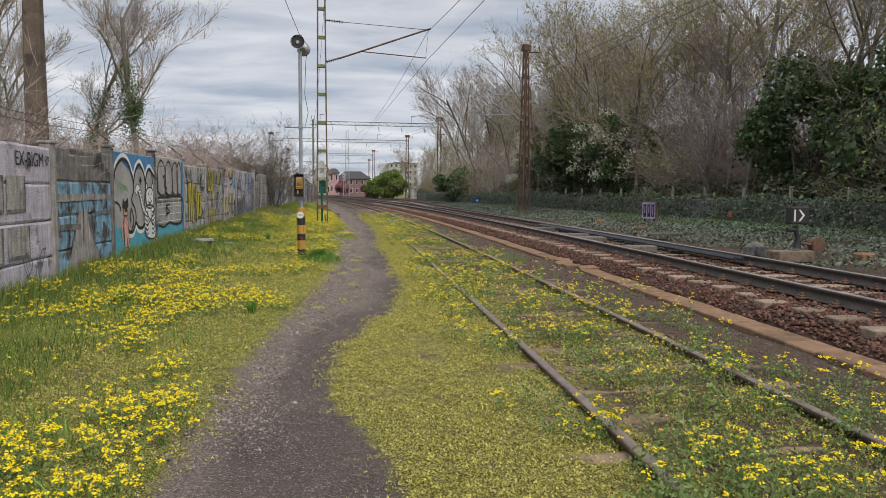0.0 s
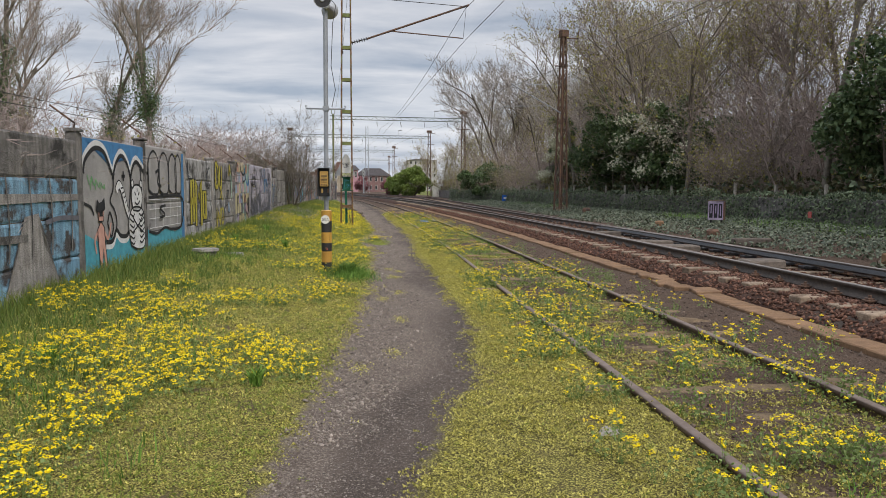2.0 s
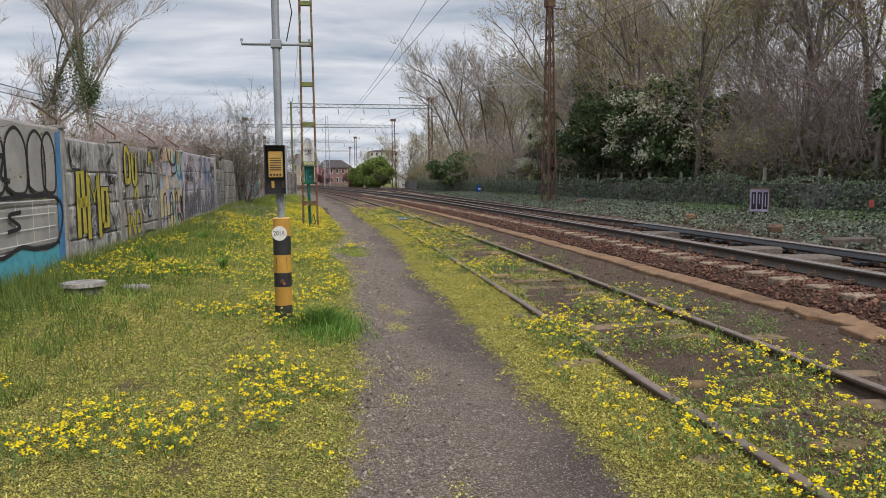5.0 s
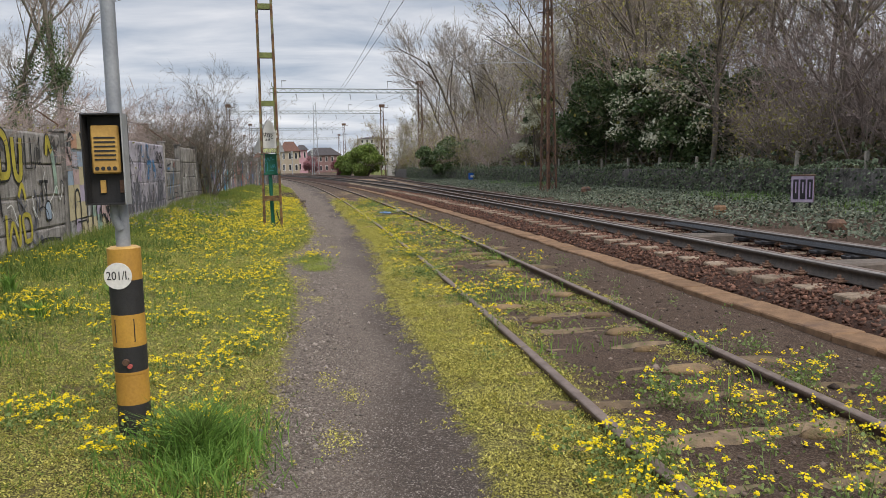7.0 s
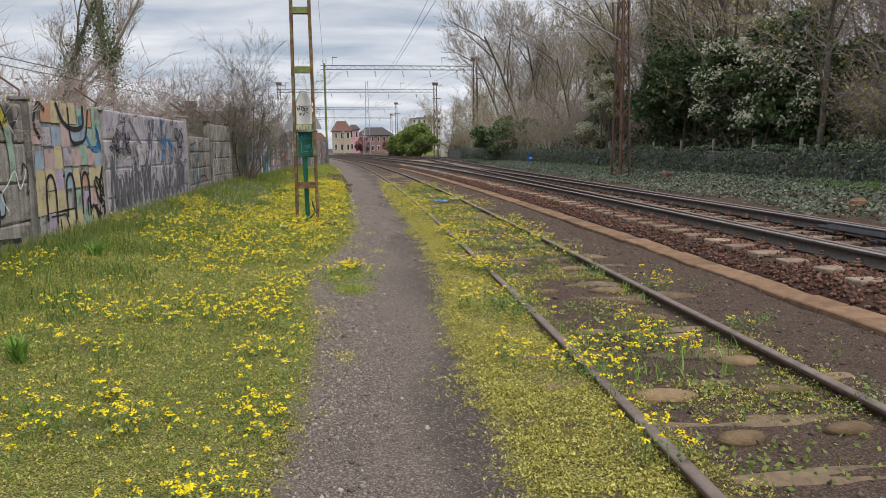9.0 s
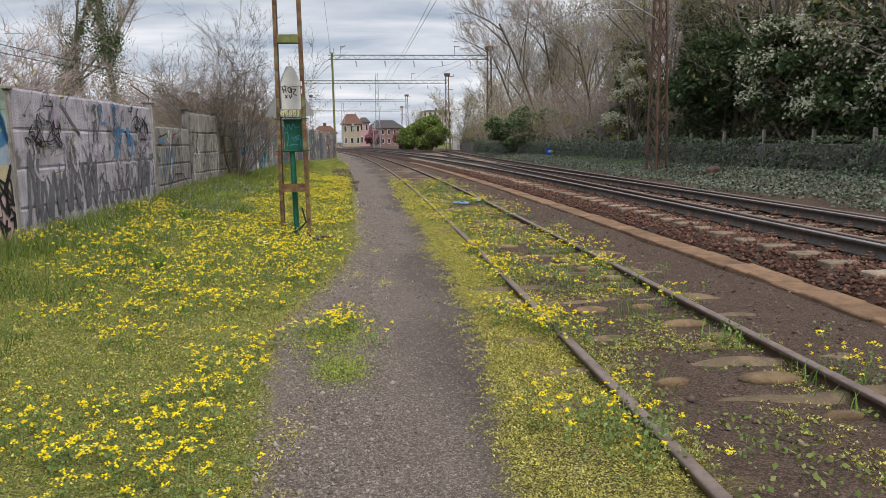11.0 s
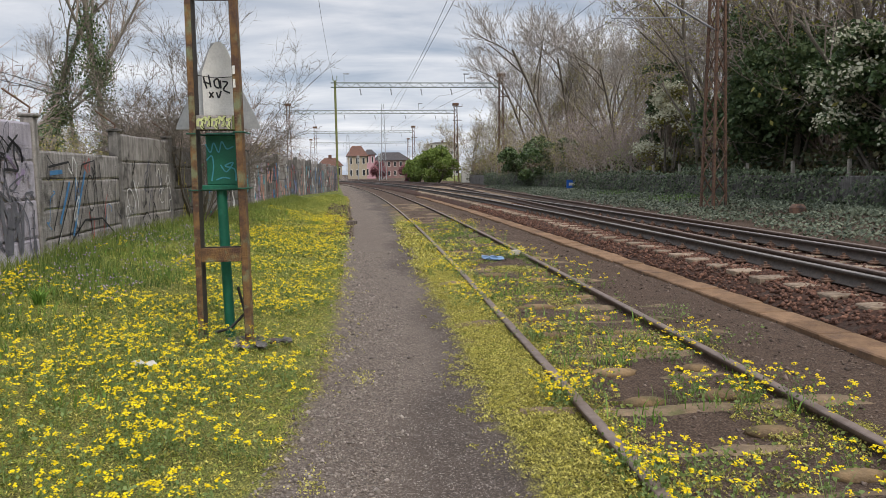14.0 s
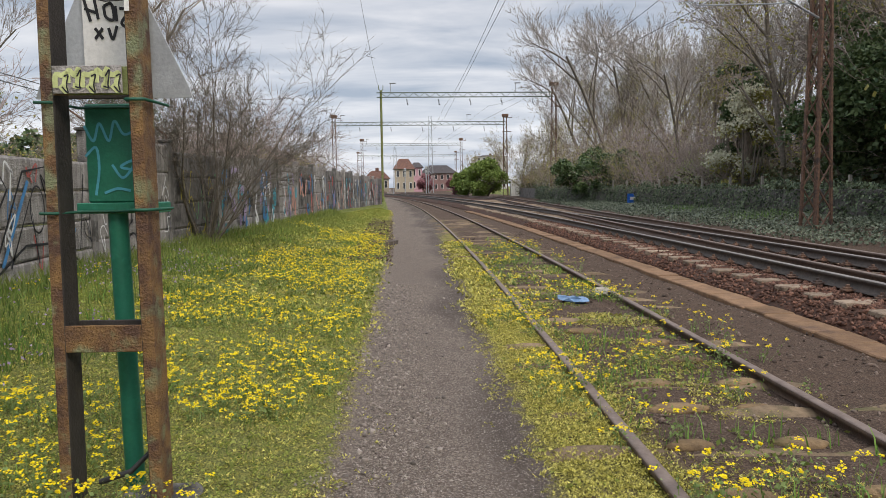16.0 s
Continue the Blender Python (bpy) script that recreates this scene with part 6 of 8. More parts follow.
def concrete_pole():
    t = thing("concrete_pole", (-4.5, 14.0, 0.0), "tall tapered square concrete pole behind the wall", "pole")
    bm = bmesh.new()
    vs = []
    for z, w in ((-0.3, 0.17), (9.0, 0.10)):
        vs.append([bm.verts.new((sx * w, sy * w, z)) for sx, sy in ((-1, -1), (1, -1), (1, 1), (-1, 1))])
    for k in range(4):
        bm.faces.new((vs[0][k], vs[0][(k + 1) % 4], vs[1][(k + 1) % 4], vs[1][k]))
    bm.faces.new(vs[1])
    bmesh.ops.bevel(bm, geom=list(bm.edges), offset=0.02, segments=1, affect="EDGES")
    part("shaft", bm, M["pole_brown"], t)


concrete_pole()


# ---- the station and far things ----
def house(at, size, roof_h, wall_key, roof_key, label, storeys=2, bays=5, turn=0.0, hip=0.25, chimney=True):
    t = thing("house", at, label, "house", turn=turn)
    w, d, h = size
    part("wall", box_bm(-w / 2, w / 2, -d / 2, d / 2, -0.2, h, 0.02), M[wall_key], t)
    bm = bmesh.new()
    e = 0.5
    lo = [bm.verts.new(p) for p in ((-w / 2 - e, -d / 2 - e, h), (w / 2 + e, -d / 2 - e, h), (w / 2 + e, d / 2 + e, h), (-w / 2 - e, d / 2 + e, h))]
    hi = [bm.verts.new((-w / 2 + w * hip, 0, h + roof_h)), bm.verts.new((w / 2 - w * hip, 0, h + roof_h))]
    bm.faces.new(lo[::-1])
    bm.faces.new((lo[0], lo[1], hi[1], hi[0]))
    bm.faces.new((lo[2], lo[3], hi[0], hi[1]))
    bm.faces.new((lo[1], lo[2], hi[1]))
    bm.faces.new((lo[3], lo[0], hi[0]))
    roof = part("roof", bm, M[roof_key], t)
    if chimney:
        part("chimney", box_bm(-0.5, 0.5, -0.4, 0.4, h + roof_h * 0.4, h + roof_h + 0.9, 0.03), M["roof"], roof)
    for s in range(storeys):
        for b in range(bays):
            x, z = -w / 2 + w * (b + 0.5) / bays, h / storeys * (s + 0.35)
            ww, hh = w / bays * 0.22, h / storeys * 0.26
            win = part("window", box_bm(x - ww, x + ww, -d / 2 - 0.05, -d / 2 - 0.004, z - 0.1, z + 2 * hh, 0.01), M["white_enamel"], t)
            part("pane", box_bm(x - ww + 0.08, x + ww - 0.08, -d / 2 - 0.08, -d / 2 - 0.052, z, z + 2 * hh - 0.1), M["window_dark"], win)
    return t


house((6.3, 238, 0), (5.3, 9, 6.6), 3.0, "plaster_cream", "roof", "cream two-storey station house with brown roof", 2, 3, chimney=False)
house((-1.5, 252, 0), (7, 8, 4.2), 2.4, "plaster_cream", "roof", "low cream station wing", 1, 4)
house((10.2, 246, 0), (3.0, 8, 7.2), 1.6, "plaster_pink", "roof_grey", "narrow pink gabled building by the station", 2, 2, chimney=False)
house((17.2, 256, 0), (11, 10, 5.6), 2.6, "plaster_dusky", "roof_grey", "long red-brown building with dark grey roof", 2, 6, chimney=False)
house((27, 146, 0), (6, 5, 2.6), 1.2, "yellow_wall", "roof", "small yellow hut behind the fence", 1, 2)
house((-16, 47, 0), (8, 7, 2.9), 1.1, "plaster_cream", "orange", "low house with orange roof behind the wall", 1, 3, chimney=False)
house((-11, 88, 0), (12, 7, 3.6), 1.6, "plaster_cream", "roof_grey", "low shed behind the graffiti wall", 1, 5)
house((56, 420, 0), (16, 12, 17), 1.0, "plaster_grey", "roof_grey", "pale block of flats far behind the trees", 5, 6)

cab = thing("relay_cabinet", (17.9, 119, 0.0), "white steel relay cabinet beside the fence", "cabinet")
part("body", box_bm(-0.6, 0.6, -0.35, 0.35, 0.1, 2.1, 0.03), M["white_enamel"], cab)
part("plinth", box_bm(-0.65, 0.65, -0.4, 0.4, -0.2, 0.1, 0.02), M["concrete"], cab)
part("door_gap", box_bm(-0.006, 0.006, -0.355, -0.352, 0.2, 2.0), M["black_paint"], cab)


def picket_fence():
    t = thing("fence", (19, 121, 0), "grey vertical board fence beside the line", "fence")
    rng = random.Random(3)
    first = part("board", box_bm(-0.07, 0.07, -0.015, 0.015, -0.1, 1.9, 0.004), M["wood_grey"], t)
    for k in range(46):
        m = pose(k * 0.16, rng.uniform(-0.02, 0.02) - k * 0.03, rng.uniform(-0.1, 0.06))
        if k == 0:
            first.matrix_basis = m
        else:
            share(first, "board", t, m)


picket_fence()

sg = thing("line_sign", (17.0, 71, 0.3), "small blue enamel sign at the edge of the ivy", "sign")
part("plate", box_bm(-0.36, 0.36, -0.01, 0.01, 0.05, 0.62, 0.02), M["blue_sign"], sg)
part("post", tube_bm([(0, 0.03, -0.3), (0, 0.03, 0.5)], 0.03, 8), M["galv"], sg)
part("figure_bar", box_bm(-0.2, 0.2, -0.016, -0.012, 0.24, 0.42), M["white_enamel"], sg)


def light_tower(x, y, h):
    return lattice_mast((x, y, 0), h, 1.1, 0.5, 1.1, M["galv"], "tall lattice floodlight tower in the station yard", "light_tower", False)


light_tower(11.0, 185, 16.5)
light_tower(3.6, 205, 11.0)


def signal(x, y, h):
    t = thing("light_signal", (x, y, 0), "slim grey light signal at the station throat", "signal")
    part("post", tube_bm([(0, 0, -0.2), (0, 0, h)], 0.09, 8), M["galv"], t)
    part("head", box_bm(-0.24, 0.24, -0.1, 0.1, h - 1.5, h + 0.2, 0.1), M["steel_grey"], t)
    for z in (-1.1, -0.4):
        part("lens", tube_bm([(0, -0.14, h + z), (0, -0.1, h + z)], 0.12, 10), M["black_paint"], t)


signal(9.0, 165, 5.2)
signal(5.2, 172, 5.0)


# ---- graffiti on the wall ----
class Spray:
    """Paint of several colours on one bay of the wall, each colour one thin layer."""

    def __init__(self, y):
        i = POSTS.index(y)
        a, c = wall_frame(y).translation, wall_frame(POSTS[i + 1]).translation
        self.half = ((c.xy - a.xy).length - 0.18) / 2
        mid = (a + c) / 2
        self.m = pose(mid.x, mid.y, mid.z, 0, 0, math.degrees(math.atan2(c.y - a.y, c.x - a.x)))
        self.layers = {}

    def bm(self, key, layer):
        return self.layers.setdefault((layer, key), bmesh.new())

    def stroke(self, pts, width, key, layer=3, smooth=True):
        pts = curve_pts(pts) if smooth and len(pts) > 2 else pts
        bm, y = self.bm(key, layer), -0.067 - 0.0022 * layer
        P = [Vector((p[0], y, p[1])) for p in pts]
        prev = None
        for i, p in enumerate(P):
            d = P[min(i + 1, len(P) - 1)] - P[max(i - 1, 0)]
            d = d.normalized() if d.length else Vector((1, 0, 0))
            n = Vector((-d.z, 0, d.x)) * width / 2
            q = (bm.verts.new(p + n), bm.verts.new(p - n))
            if prev:
                bm.faces.new((prev[0], prev[1], q[1], q[0]))
            prev = q

    def patch(self, pts, key, layer=1, smooth=False):
        if smooth:
            pts = curve_pts(list(pts) + [pts[0]])[:-1]
        bm, y = self.bm(key, layer), -0.067 - 0.0022 * layer
        bm.faces.new([bm.verts.new((p[0], y, p[1])) for p in pts])

    def blob(self, x, z, w, h, fill, edge, width=0.035, layer=2, lean=0.0):
        pts = [(x - w / 2, z + h * 0.1), (x - w / 2 + lean * 0.5, z + h * 0.75), (x + lean, z + h), (x + w / 2 + lean * 0.5, z + h * 0.75), (x + w / 2, z + h * 0.1), (x, z)]
        if fill:
            self.patch(pts, fill, layer, True)
        if edge:
            self.stroke(pts + [pts[0]], width, edge, layer + 1)

    def done(self):
        for (layer, key), bm in sorted(self.layers.items()):
            bmesh.ops.triangulate(bm, faces=[f for f in bm.faces if len(f.verts) > 4])
            for f in bm.faces:
                f.normal_update()
                if f.normal.y > 0:
                    f.normal_flip()
            o = part("graffiti", bm, M[key], wall_west)
            o.matrix_basis = self.m


def scribble(s, rng, key, n, x0, x1, z0, z1, width=0.03, layer=3, tall=0.3):
    for k in range(n):
        x, z = rng.uniform(x0, x1), rng.uniform(z0, z1)
        pts = [(x, z)]
        for j in range(rng.randint(3, 6)):
            x = min(max(x + rng.uniform(-0.18, 0.22), x0), x1)
            z = min(max(z + rng.uniform(-tall, tall), z0), z1)
            pts.append((x, z))
        s.stroke(pts, width * rng.uniform(0.7, 1.3), key, layer)


def graffiti():
    rng = random.Random(55)
    # pale lilac bay with grey blocks and a tag line
    s = Spray(8.85)
    h = s.half
    for x0, x1, z0, z1 in ((-0.2, 0.35, 1.05, 1.5), (-0.9, -0.3, 1.05, 1.5), (-0.2, 0.45, 0.45, 0.85), (-1.0, -0.35, 0.40, 0.85)):
        s.patch([(x0, z0), (x1, z0), (x1, z1), (x0, z1)], "concrete", 1)
        s.stroke([(x0, z0), (x1, z0), (x1, z1)], 0.05, "concrete_dark", 2, False)
    scribble(s, rng, "s_grey", 5, 0.2, h - 0.1, 0.1, 0.5, 0.02)
    text = text_part("graffiti", "EX-BIGM", 0.27, s.m @ pose(0.55, -0.072, 1.72), M["s_black"], wall_west, 0.9)
    s.stroke([(1.12, 1.66), (1.06, 1.76), (1.10, 1.79), (1.13, 1.74), (1.17, 1.79), (1.2, 1.75), (1.12, 1.66)], 0.02, "s_black")
    s.done()
    # light blue bay, worn away in dark stains
    s = Spray(11.6)
    h = s.half
    s.patch([(-h * 0.75, 0.0), (-h * 0.45, 0.55), (-0.35, 0.95), (0.0, 0.98), (0.12, 0.6), (0.5, 0.15), (0.55, 0.0)], "concrete", 1)
    for x in (-0.75, -0.2, 0.35, 0.95):
        s.stroke([(x, 0.45), (x + 0.03, 0.9), (x - 0.02, 1.42)], 0.035, "concrete_dark", 2)
    s.patch([(-h, 1.10), (h, 1.12), (h, 1.2), (-h, 1.22)], "concrete", 1)
    s.stroke([(-h, 0.72), (-0.3, 0.70)], 0.09, "concrete_dark", 2)
    s.stroke([(0.2, 0.86), (0.6, 0.9), (h, 0.88)], 0.06, "s_grey", 2)
    s.done()
    # large grey bubble letters with a pale halo over blue and teal, a striped cat and a pink figure
    s = Spray(14.2)
    h = s.half
    U = lambda *pts: [(-h + 2 * h * u, 1.92 * v) for u, v in pts]
    s.patch(U((0, 0), (1, 0), (1, 0.995), (0, 0.995)), "paint_grey", 0)
    s.patch(U((0, 0.74), (0.03, 0.86), (0.16, 0.95), (0.30, 0.93), (0.40, 0.80), (0.44, 0.74), (0.48, 0.84), (0.58, 0.92), (0.68, 0.86), (0.745, 0.75), (0.79, 0.84), (0.87, 0.88), (1, 0.80), (1, 0.995), (0, 0.995)), "s_blue", 1)
    s.patch(U((0, 0), (1, 0), (1, 0.17), (0.84, 0.2), (0.70, 0.24), (0.57, 0.22), (0.47, 0.25), (0.36, 0.19), (0.20, 0.22), (0, 0.3)), "s_teal", 1)
    for pts in (U((0.0, 0.76), (0.03, 0.86), (0.16, 0.95), (0.30, 0.93), (0.40, 0.80), (0.44, 0.73)), U((0.44, 0.73), (0.48, 0.84), (0.58, 0.92), (0.68, 0.86), (0.745, 0.74)), U((0.745, 0.74), (0.79, 0.84), (0.87, 0.88), (1, 0.80)),
                U((0.30, 0.19), (0.40, 0.19), (0.47, 0.27), (0.54, 0.22), (0.64, 0.21), (0.70, 0.25))):
        s.stroke(pts, 0.13, "s_white", 2)
        s.stroke([(x, z - 0.045) for x, z in pts] if pts[0][1] > 1 else [(x, z + 0.045) for x, z in pts], 0.07, "s_black", 3)
    for pts in (U((0.44, 0.73), (0.43, 0.62), (0.38, 0.53), (0.45, 0.45), (0.48, 0.35), (0.44, 0.24)), U((0.745, 0.74), (0.73, 0.6), (0.70, 0.45), (0.69, 0.25)), U((0.0, 0.52), (0.09, 0.49), (0.13, 0.43)), U((0.33, 0.36), (0.37, 0.44), (0.42, 0.33), (0.38, 0.25), (0.33, 0.36)), U((0.93, 0.84), (0.95, 0.6), (0.94, 0.3))):
        s.stroke(pts, 0.045, "s_black", 3)
    for pts in (U((0.58, 0.73), (0.64, 0.73)), U((0.61, 0.69), (0.61, 0.77))):
        s.stroke(pts, 0.05, "s_black", 4)
    for k in range(4):
        s.stroke(U((0.05 + 0.065 * k, 0.73 - 0.02 * k), (0.08 + 0.065 * k, 0.66 - 0.01 * k), (0.11 + 0.06 * k, 0.72 - 0.02 * k), (0.09 + 0.07 * k, 0.62)), 0.02, "s_green", 4)
    # striped cat
    tail = U((0.70, 0.40), (0.65, 0.47), (0.59, 0.60), (0.53, 0.66), (0.48, 0.61))
    s.stroke(tail, 0.15, "s_black", 4)
    s.stroke(tail, 0.11, "s_white", 5)
    for pts in (U((0.72, 0.14), (0.68, 0.30), (0.71, 0.42), (0.80, 0.47), (0.95, 0.44), (0.99, 0.30), (0.98, 0.12), (0.85, 0.10)), U((0.77, 0.44), (0.74, 0.56), (0.77, 0.64), (0.86, 0.66), (0.93, 0.63), (0.95, 0.54), (0.90, 0.44))):
        s.patch(pts, "s_white", 6, True)
        s.stroke(pts + pts[:1], 0.03, "s_black", 7)
    for u in (0.765, 0.93):
        s.blob(-h + 2 * h * u, 1.22, 0.11, 0.13, "s_white", "s_black", 0.025, 6)
    for k in range(6):
        v = 0.15 + 0.048 * k
        s.stroke(U((0.70, v + 0.03), (0.76, v), (0.79, v + 0.02)), 0.03, "s_black", 8)
        s.stroke(U((0.98, v + 0.035), (0.92, v), (0.88, v + 0.02)), 0.03, "s_black", 8)
        s.stroke(U((0.55 + 0.024 * k, 0.63 - 0.04 * k), (0.585 + 0.02 * k, 0.635 - 0.035 * k)), 0.025, "s_black", 8)
    for pts in (U((0.74, 0.40), (0.85, 0.30), (0.96, 0.24)), U((0.96, 0.40), (0.86, 0.31), (0.74, 0.25)), U((0.80, 0.60), (0.82, 0.57)), U((0.89, 0.60), (0.87, 0.57)), U((0.85, 0.63), (0.85, 0.60)), U((0.80, 0.51), (0.85, 0.49), (0.90, 0.52)), U((0.84, 0.54), (0.86, 0.54))):
        s.stroke(pts, 0.032, "s_black", 8)
    # pink figure with a dark hat
    for pts in (U((0.20, 0.02), (0.18, 0.20), (0.17, 0.32), (0.22, 0.38), (0.27, 0.33), (0.28, 0.20), (0.31, 0.02), (0.27, 0.02), (0.25, 0.17), (0.23, 0.02)), U((0.19, 0.38), (0.18, 0.47), (0.22, 0.52), (0.27, 0.48), (0.26, 0.38))):
        s.patch(pts, "s_pink", 5, False)
        s.stroke(pts + pts[:1], 0.018, "s_black", 6, False)
    s.stroke(U((0.18, 0.31), (0.13, 0.24), (0.15, 0.14)), 0.05, "s_pink", 5)
    s.stroke(U((0.27, 0.30), (0.33, 0.24), (0.38, 0.36)), 0.05, "s_pink", 5)
    s.patch(U((0.15, 0.46), (0.17, 0.55), (0.20, 0.52), (0.24, 0.53), (0.28, 0.56), (0.29, 0.47), (0.22, 0.44)), "s_black", 7)
    s.stroke(U((0.20, 0.44), (0.25, 0.44)), 0.09, "s_black", 7)
    s.done()
    s = Spray(17.0)
    h = s.half
    s.patch([(h - 0.22, 0.0), (h, 0.0), (h, 1.88), (h - 0.16, 1.86), (h - 0.2, 1.0)], "s_blue", 0)
    s.patch([(-h, 0.0), (h - 0.23, 0.0), (h - 0.23, 0.36), (0.5, 0.3), (0.0, 0.42), (-0.6, 0.32), (-h, 0.44)], "s_teal", 0)
    for x, w in ((-0.85, 0.6), (-0.2, 0.55), (0.4, 0.5), (0.8, 0.42)):
        s.blob(x, 1.05, w, 0.78, "paint_grey", "s_black", 0.045, 2)
    s.stroke([(-0.75, 1.45), (-0.55, 1.48), (-0.62, 1.25), (-0.4, 1.2)], 0.06, "s_black", 5)
    for z in (0.45, 0.62, 0.79, 0.96):
        s.stroke([(-1.15, z), (0.95, z)], 0.014, "s_white", 3, False)
    for x in (-0.8, -0.3, 0.2, 0.7):
        s.stroke([(x, 0.45), (x, 0.96)], 0.012, "s_white", 3, False)
    s.stroke([(-1.2, 0.40), (-0.7, 0.34), (-0.2, 0.42), (0.3, 0.36), (1.0, 0.42), (1.02, 0.98), (-1.2, 1.0)], 0.05, "s_black", 4)
    s.stroke([(-0.55, 0.62), (-0.2, 0.66), (-0.5, 0.8), (-0.15, 0.84)], 0.05, "s_black", 5)
    s.done()
    # white and yellow bay with outlined letters
    s = Spray(19.7)
    h = s.half
    for pts in ([(-0.85, 0.35), (-0.82, 1.3), (-0.62, 1.32), (-0.6, 0.4)], [(-0.85, 0.85), (-0.4, 0.88)], [(-0.4, 0.3), (-0.38, 1.3), (-0.12, 0.9), (0.1, 1.3), (0.12, 0.28)], [(0.3, 0.5), (0.3, 1.05), (0.55, 1.05), (0.55, 0.45), (0.3, 0.5)]):
        s.stroke(pts, 0.24, "s_black", 1, False)
        s.stroke(pts, 0.15, "s_yellow", 2, False)
    for pts in ([(-1.15, 1.7), (-1.05, 1.45), (-0.9, 1.65), (-0.75, 1.45), (-0.6, 1.7), (-0.7, 1.35), (-1.05, 1.35), (-1.15, 1.7)], [(0.75, 1.3), (0.8, 0.8), (0.95, 1.25), (1.05, 0.7)], [(0.8, 0.6), (0.95, 0.3), (1.05, 0.62)]):
        s.stroke(pts, 0.035, "s_black", 3, False)
    scribble(s, rng, "s_grey", 9, -h, h, 0.05, 1.75, 0.03, 0)
    scribble(s, rng, "s_black", 8, 0.5, h, 1.0, 1.7, 0.02, 4, 0.15)
    s.done()
    # streaked grey bay: yellow letters above, scrawl below
    s = Spray(22.4)
    h = s.half
    for pts in ([(-1.08, 1.12), (-1.06, 1.70), (-0.82, 1.62), (-0.80, 1.20), (-1.08, 1.14)], [(-0.62, 1.68), (-0.58, 1.18), (-0.40, 1.16), (-0.34, 1.68)], [(0.62, 1.45), (0.70, 1.72), (0.85, 1.5)]):
        s.stroke(pts, 0.17, "s_black", 1)
        s.stroke(pts, 0.11, "s_yellow", 2)
    for pts in ([(-0.2, 1.72), (-0.2, 1.25), (0.02, 1.25), (0.02, 1.70)], [(0.15, 1.25), (0.17, 1.72), (0.34, 1.28), (0.36, 1.72)], [(0.25, 1.05), (0.6, 1.05)], [(0.34, 1.05), (0.34, 0.75)], [(0.52, 1.05), (0.52, 0.78)], [(-1.15, 0.95), (-1.12, 0.6)]):
        s.stroke(pts, 0.045, "s_black", 3, False)
    for pts in ([(-1.0, 0.62), (-1.0, 0.15), (-0.8, 0.5), (-0.62, 0.18), (-0.55, 0.6)], [(-0.4, 0.2), (-0.45, 0.55), (-0.2, 0.55), (-0.18, 0.25), (-0.4, 0.2)], [(-0.55, 0.85), (-0.4, 1.02), (-0.3, 0.8)]):
        s.stroke(pts, 0.07, "s_yellow", 3)
    s.blob(0.55, 0.45, 0.22, 0.30, "p_blue", "s_black", 0.03, 2)
    s.stroke([(0.85, 1.6), (0.95, 1.1), (0.92, 0.85)], 0.14, "p_mint", 1)
    s.stroke([(-1.15, 0.08), (-0.2, 0.06), (0.3, 0.16), (1.0, 0.12)], 0.06, "s_black", 2)
    scribble(s, rng, "s_grey", 10, -h, h, 0.05, 1.7, 0.035, 0)
    scribble(s, rng, "s_white", 5, -h, h, 0.3, 1.2, 0.02)
    scribble(s, rng, "s_black", 5, -h, h, 0.1, 1.7, 0.02)
    s.done()
    # bay of pastel fields
    s = Spray(25.2)
    h = s.half
    keys = ["p_pink", "p_mint", "p_violet", "p_cream", "p_blue", "p_orange", "p_pink", "p_mint", "p_blue", "paint_lilac", "paint_white", "p_cream"]
    for i in range(8):
        for j in range(6):
            if rng.random() < 0.93:
                x0, z0 = -h + 2 * h * i / 8 + rng.uniform(0, 0.05), 0.02 + 1.82 * j / 6 + rng.uniform(0, 0.04)
                x1, z1 = x0 + 2 * h / 8 * rng.uniform(0.85, 1.1), z0 + 0.31 * rng.uniform(0.8, 1.05)
                s.patch([(x0, z0), (x1, z0 + 0.01), (x1 - 0.02, z1), (x0 + 0.01, z1)], rng.choice(keys), (i + j) % 2)
    for x in (-0.75, -0.1, 0.45):
        s.stroke([(x - 0.15, 0.25), (x - 0.12, 0.75), (x + 0.05, 0.85), (x + 0.15, 0.65), (x + 0.14, 0.2)], 0.05, "s_black", 4)
    s.stroke([(-0.95, 1.35), (-1.1, 1.55), (-0.95, 1.8), (-0.75, 1.72)], 0.06, "s_black", 4)
    s.stroke([(-0.4, 1.85), (-0.2, 1.6), (0.1, 1.5), (0.5, 1.55), (0.55, 1.85)], 0.07, "s_black", 4)
    s.stroke([(0.0, 1.8), (0.05, 1.35), (0.35, 1.3), (0.6, 1.4), (0.75, 1.8)], 0.05, "s_black", 4)
    scribble(s, rng, "s_black", 7, 0.5, h, 0.2, 0.9, 0.03, 5)
    scribble(s, rng, "s_blue", 4, 0.4, h, 1.2, 1.7, 0.06, 3)
    scribble(s, rng, "s_black", 5, -h, h, 0.0, 0.3, 0.03, 5)
    s.done()
    # long pale bay, grey scrawl and blue tags
    s = Spray(27.75)
    h = s.half
    for k in range(15):
        x = -h + 0.2 + 2 * (h - 0.3) * k / 15
        a = 0.12 + 0.75 * rng.random()
        s.stroke([(x, 0.12 + 0.1 * rng.random()), (x + 0.14, a + 0.3), (x + 0.24, 0.2), (x + 0.34, a + 0.2)], 0.075, "s_grey", 1)
    scribble(s, rng, "s_grey", 42, -h + 0.1, h - 0.1, 0.1, 1.7, 0.032, 2)
    scribble(s, rng, "s_violet", 5, -h + 0.1, h - 0.1, 0.9, 1.7, 0.04, 0)
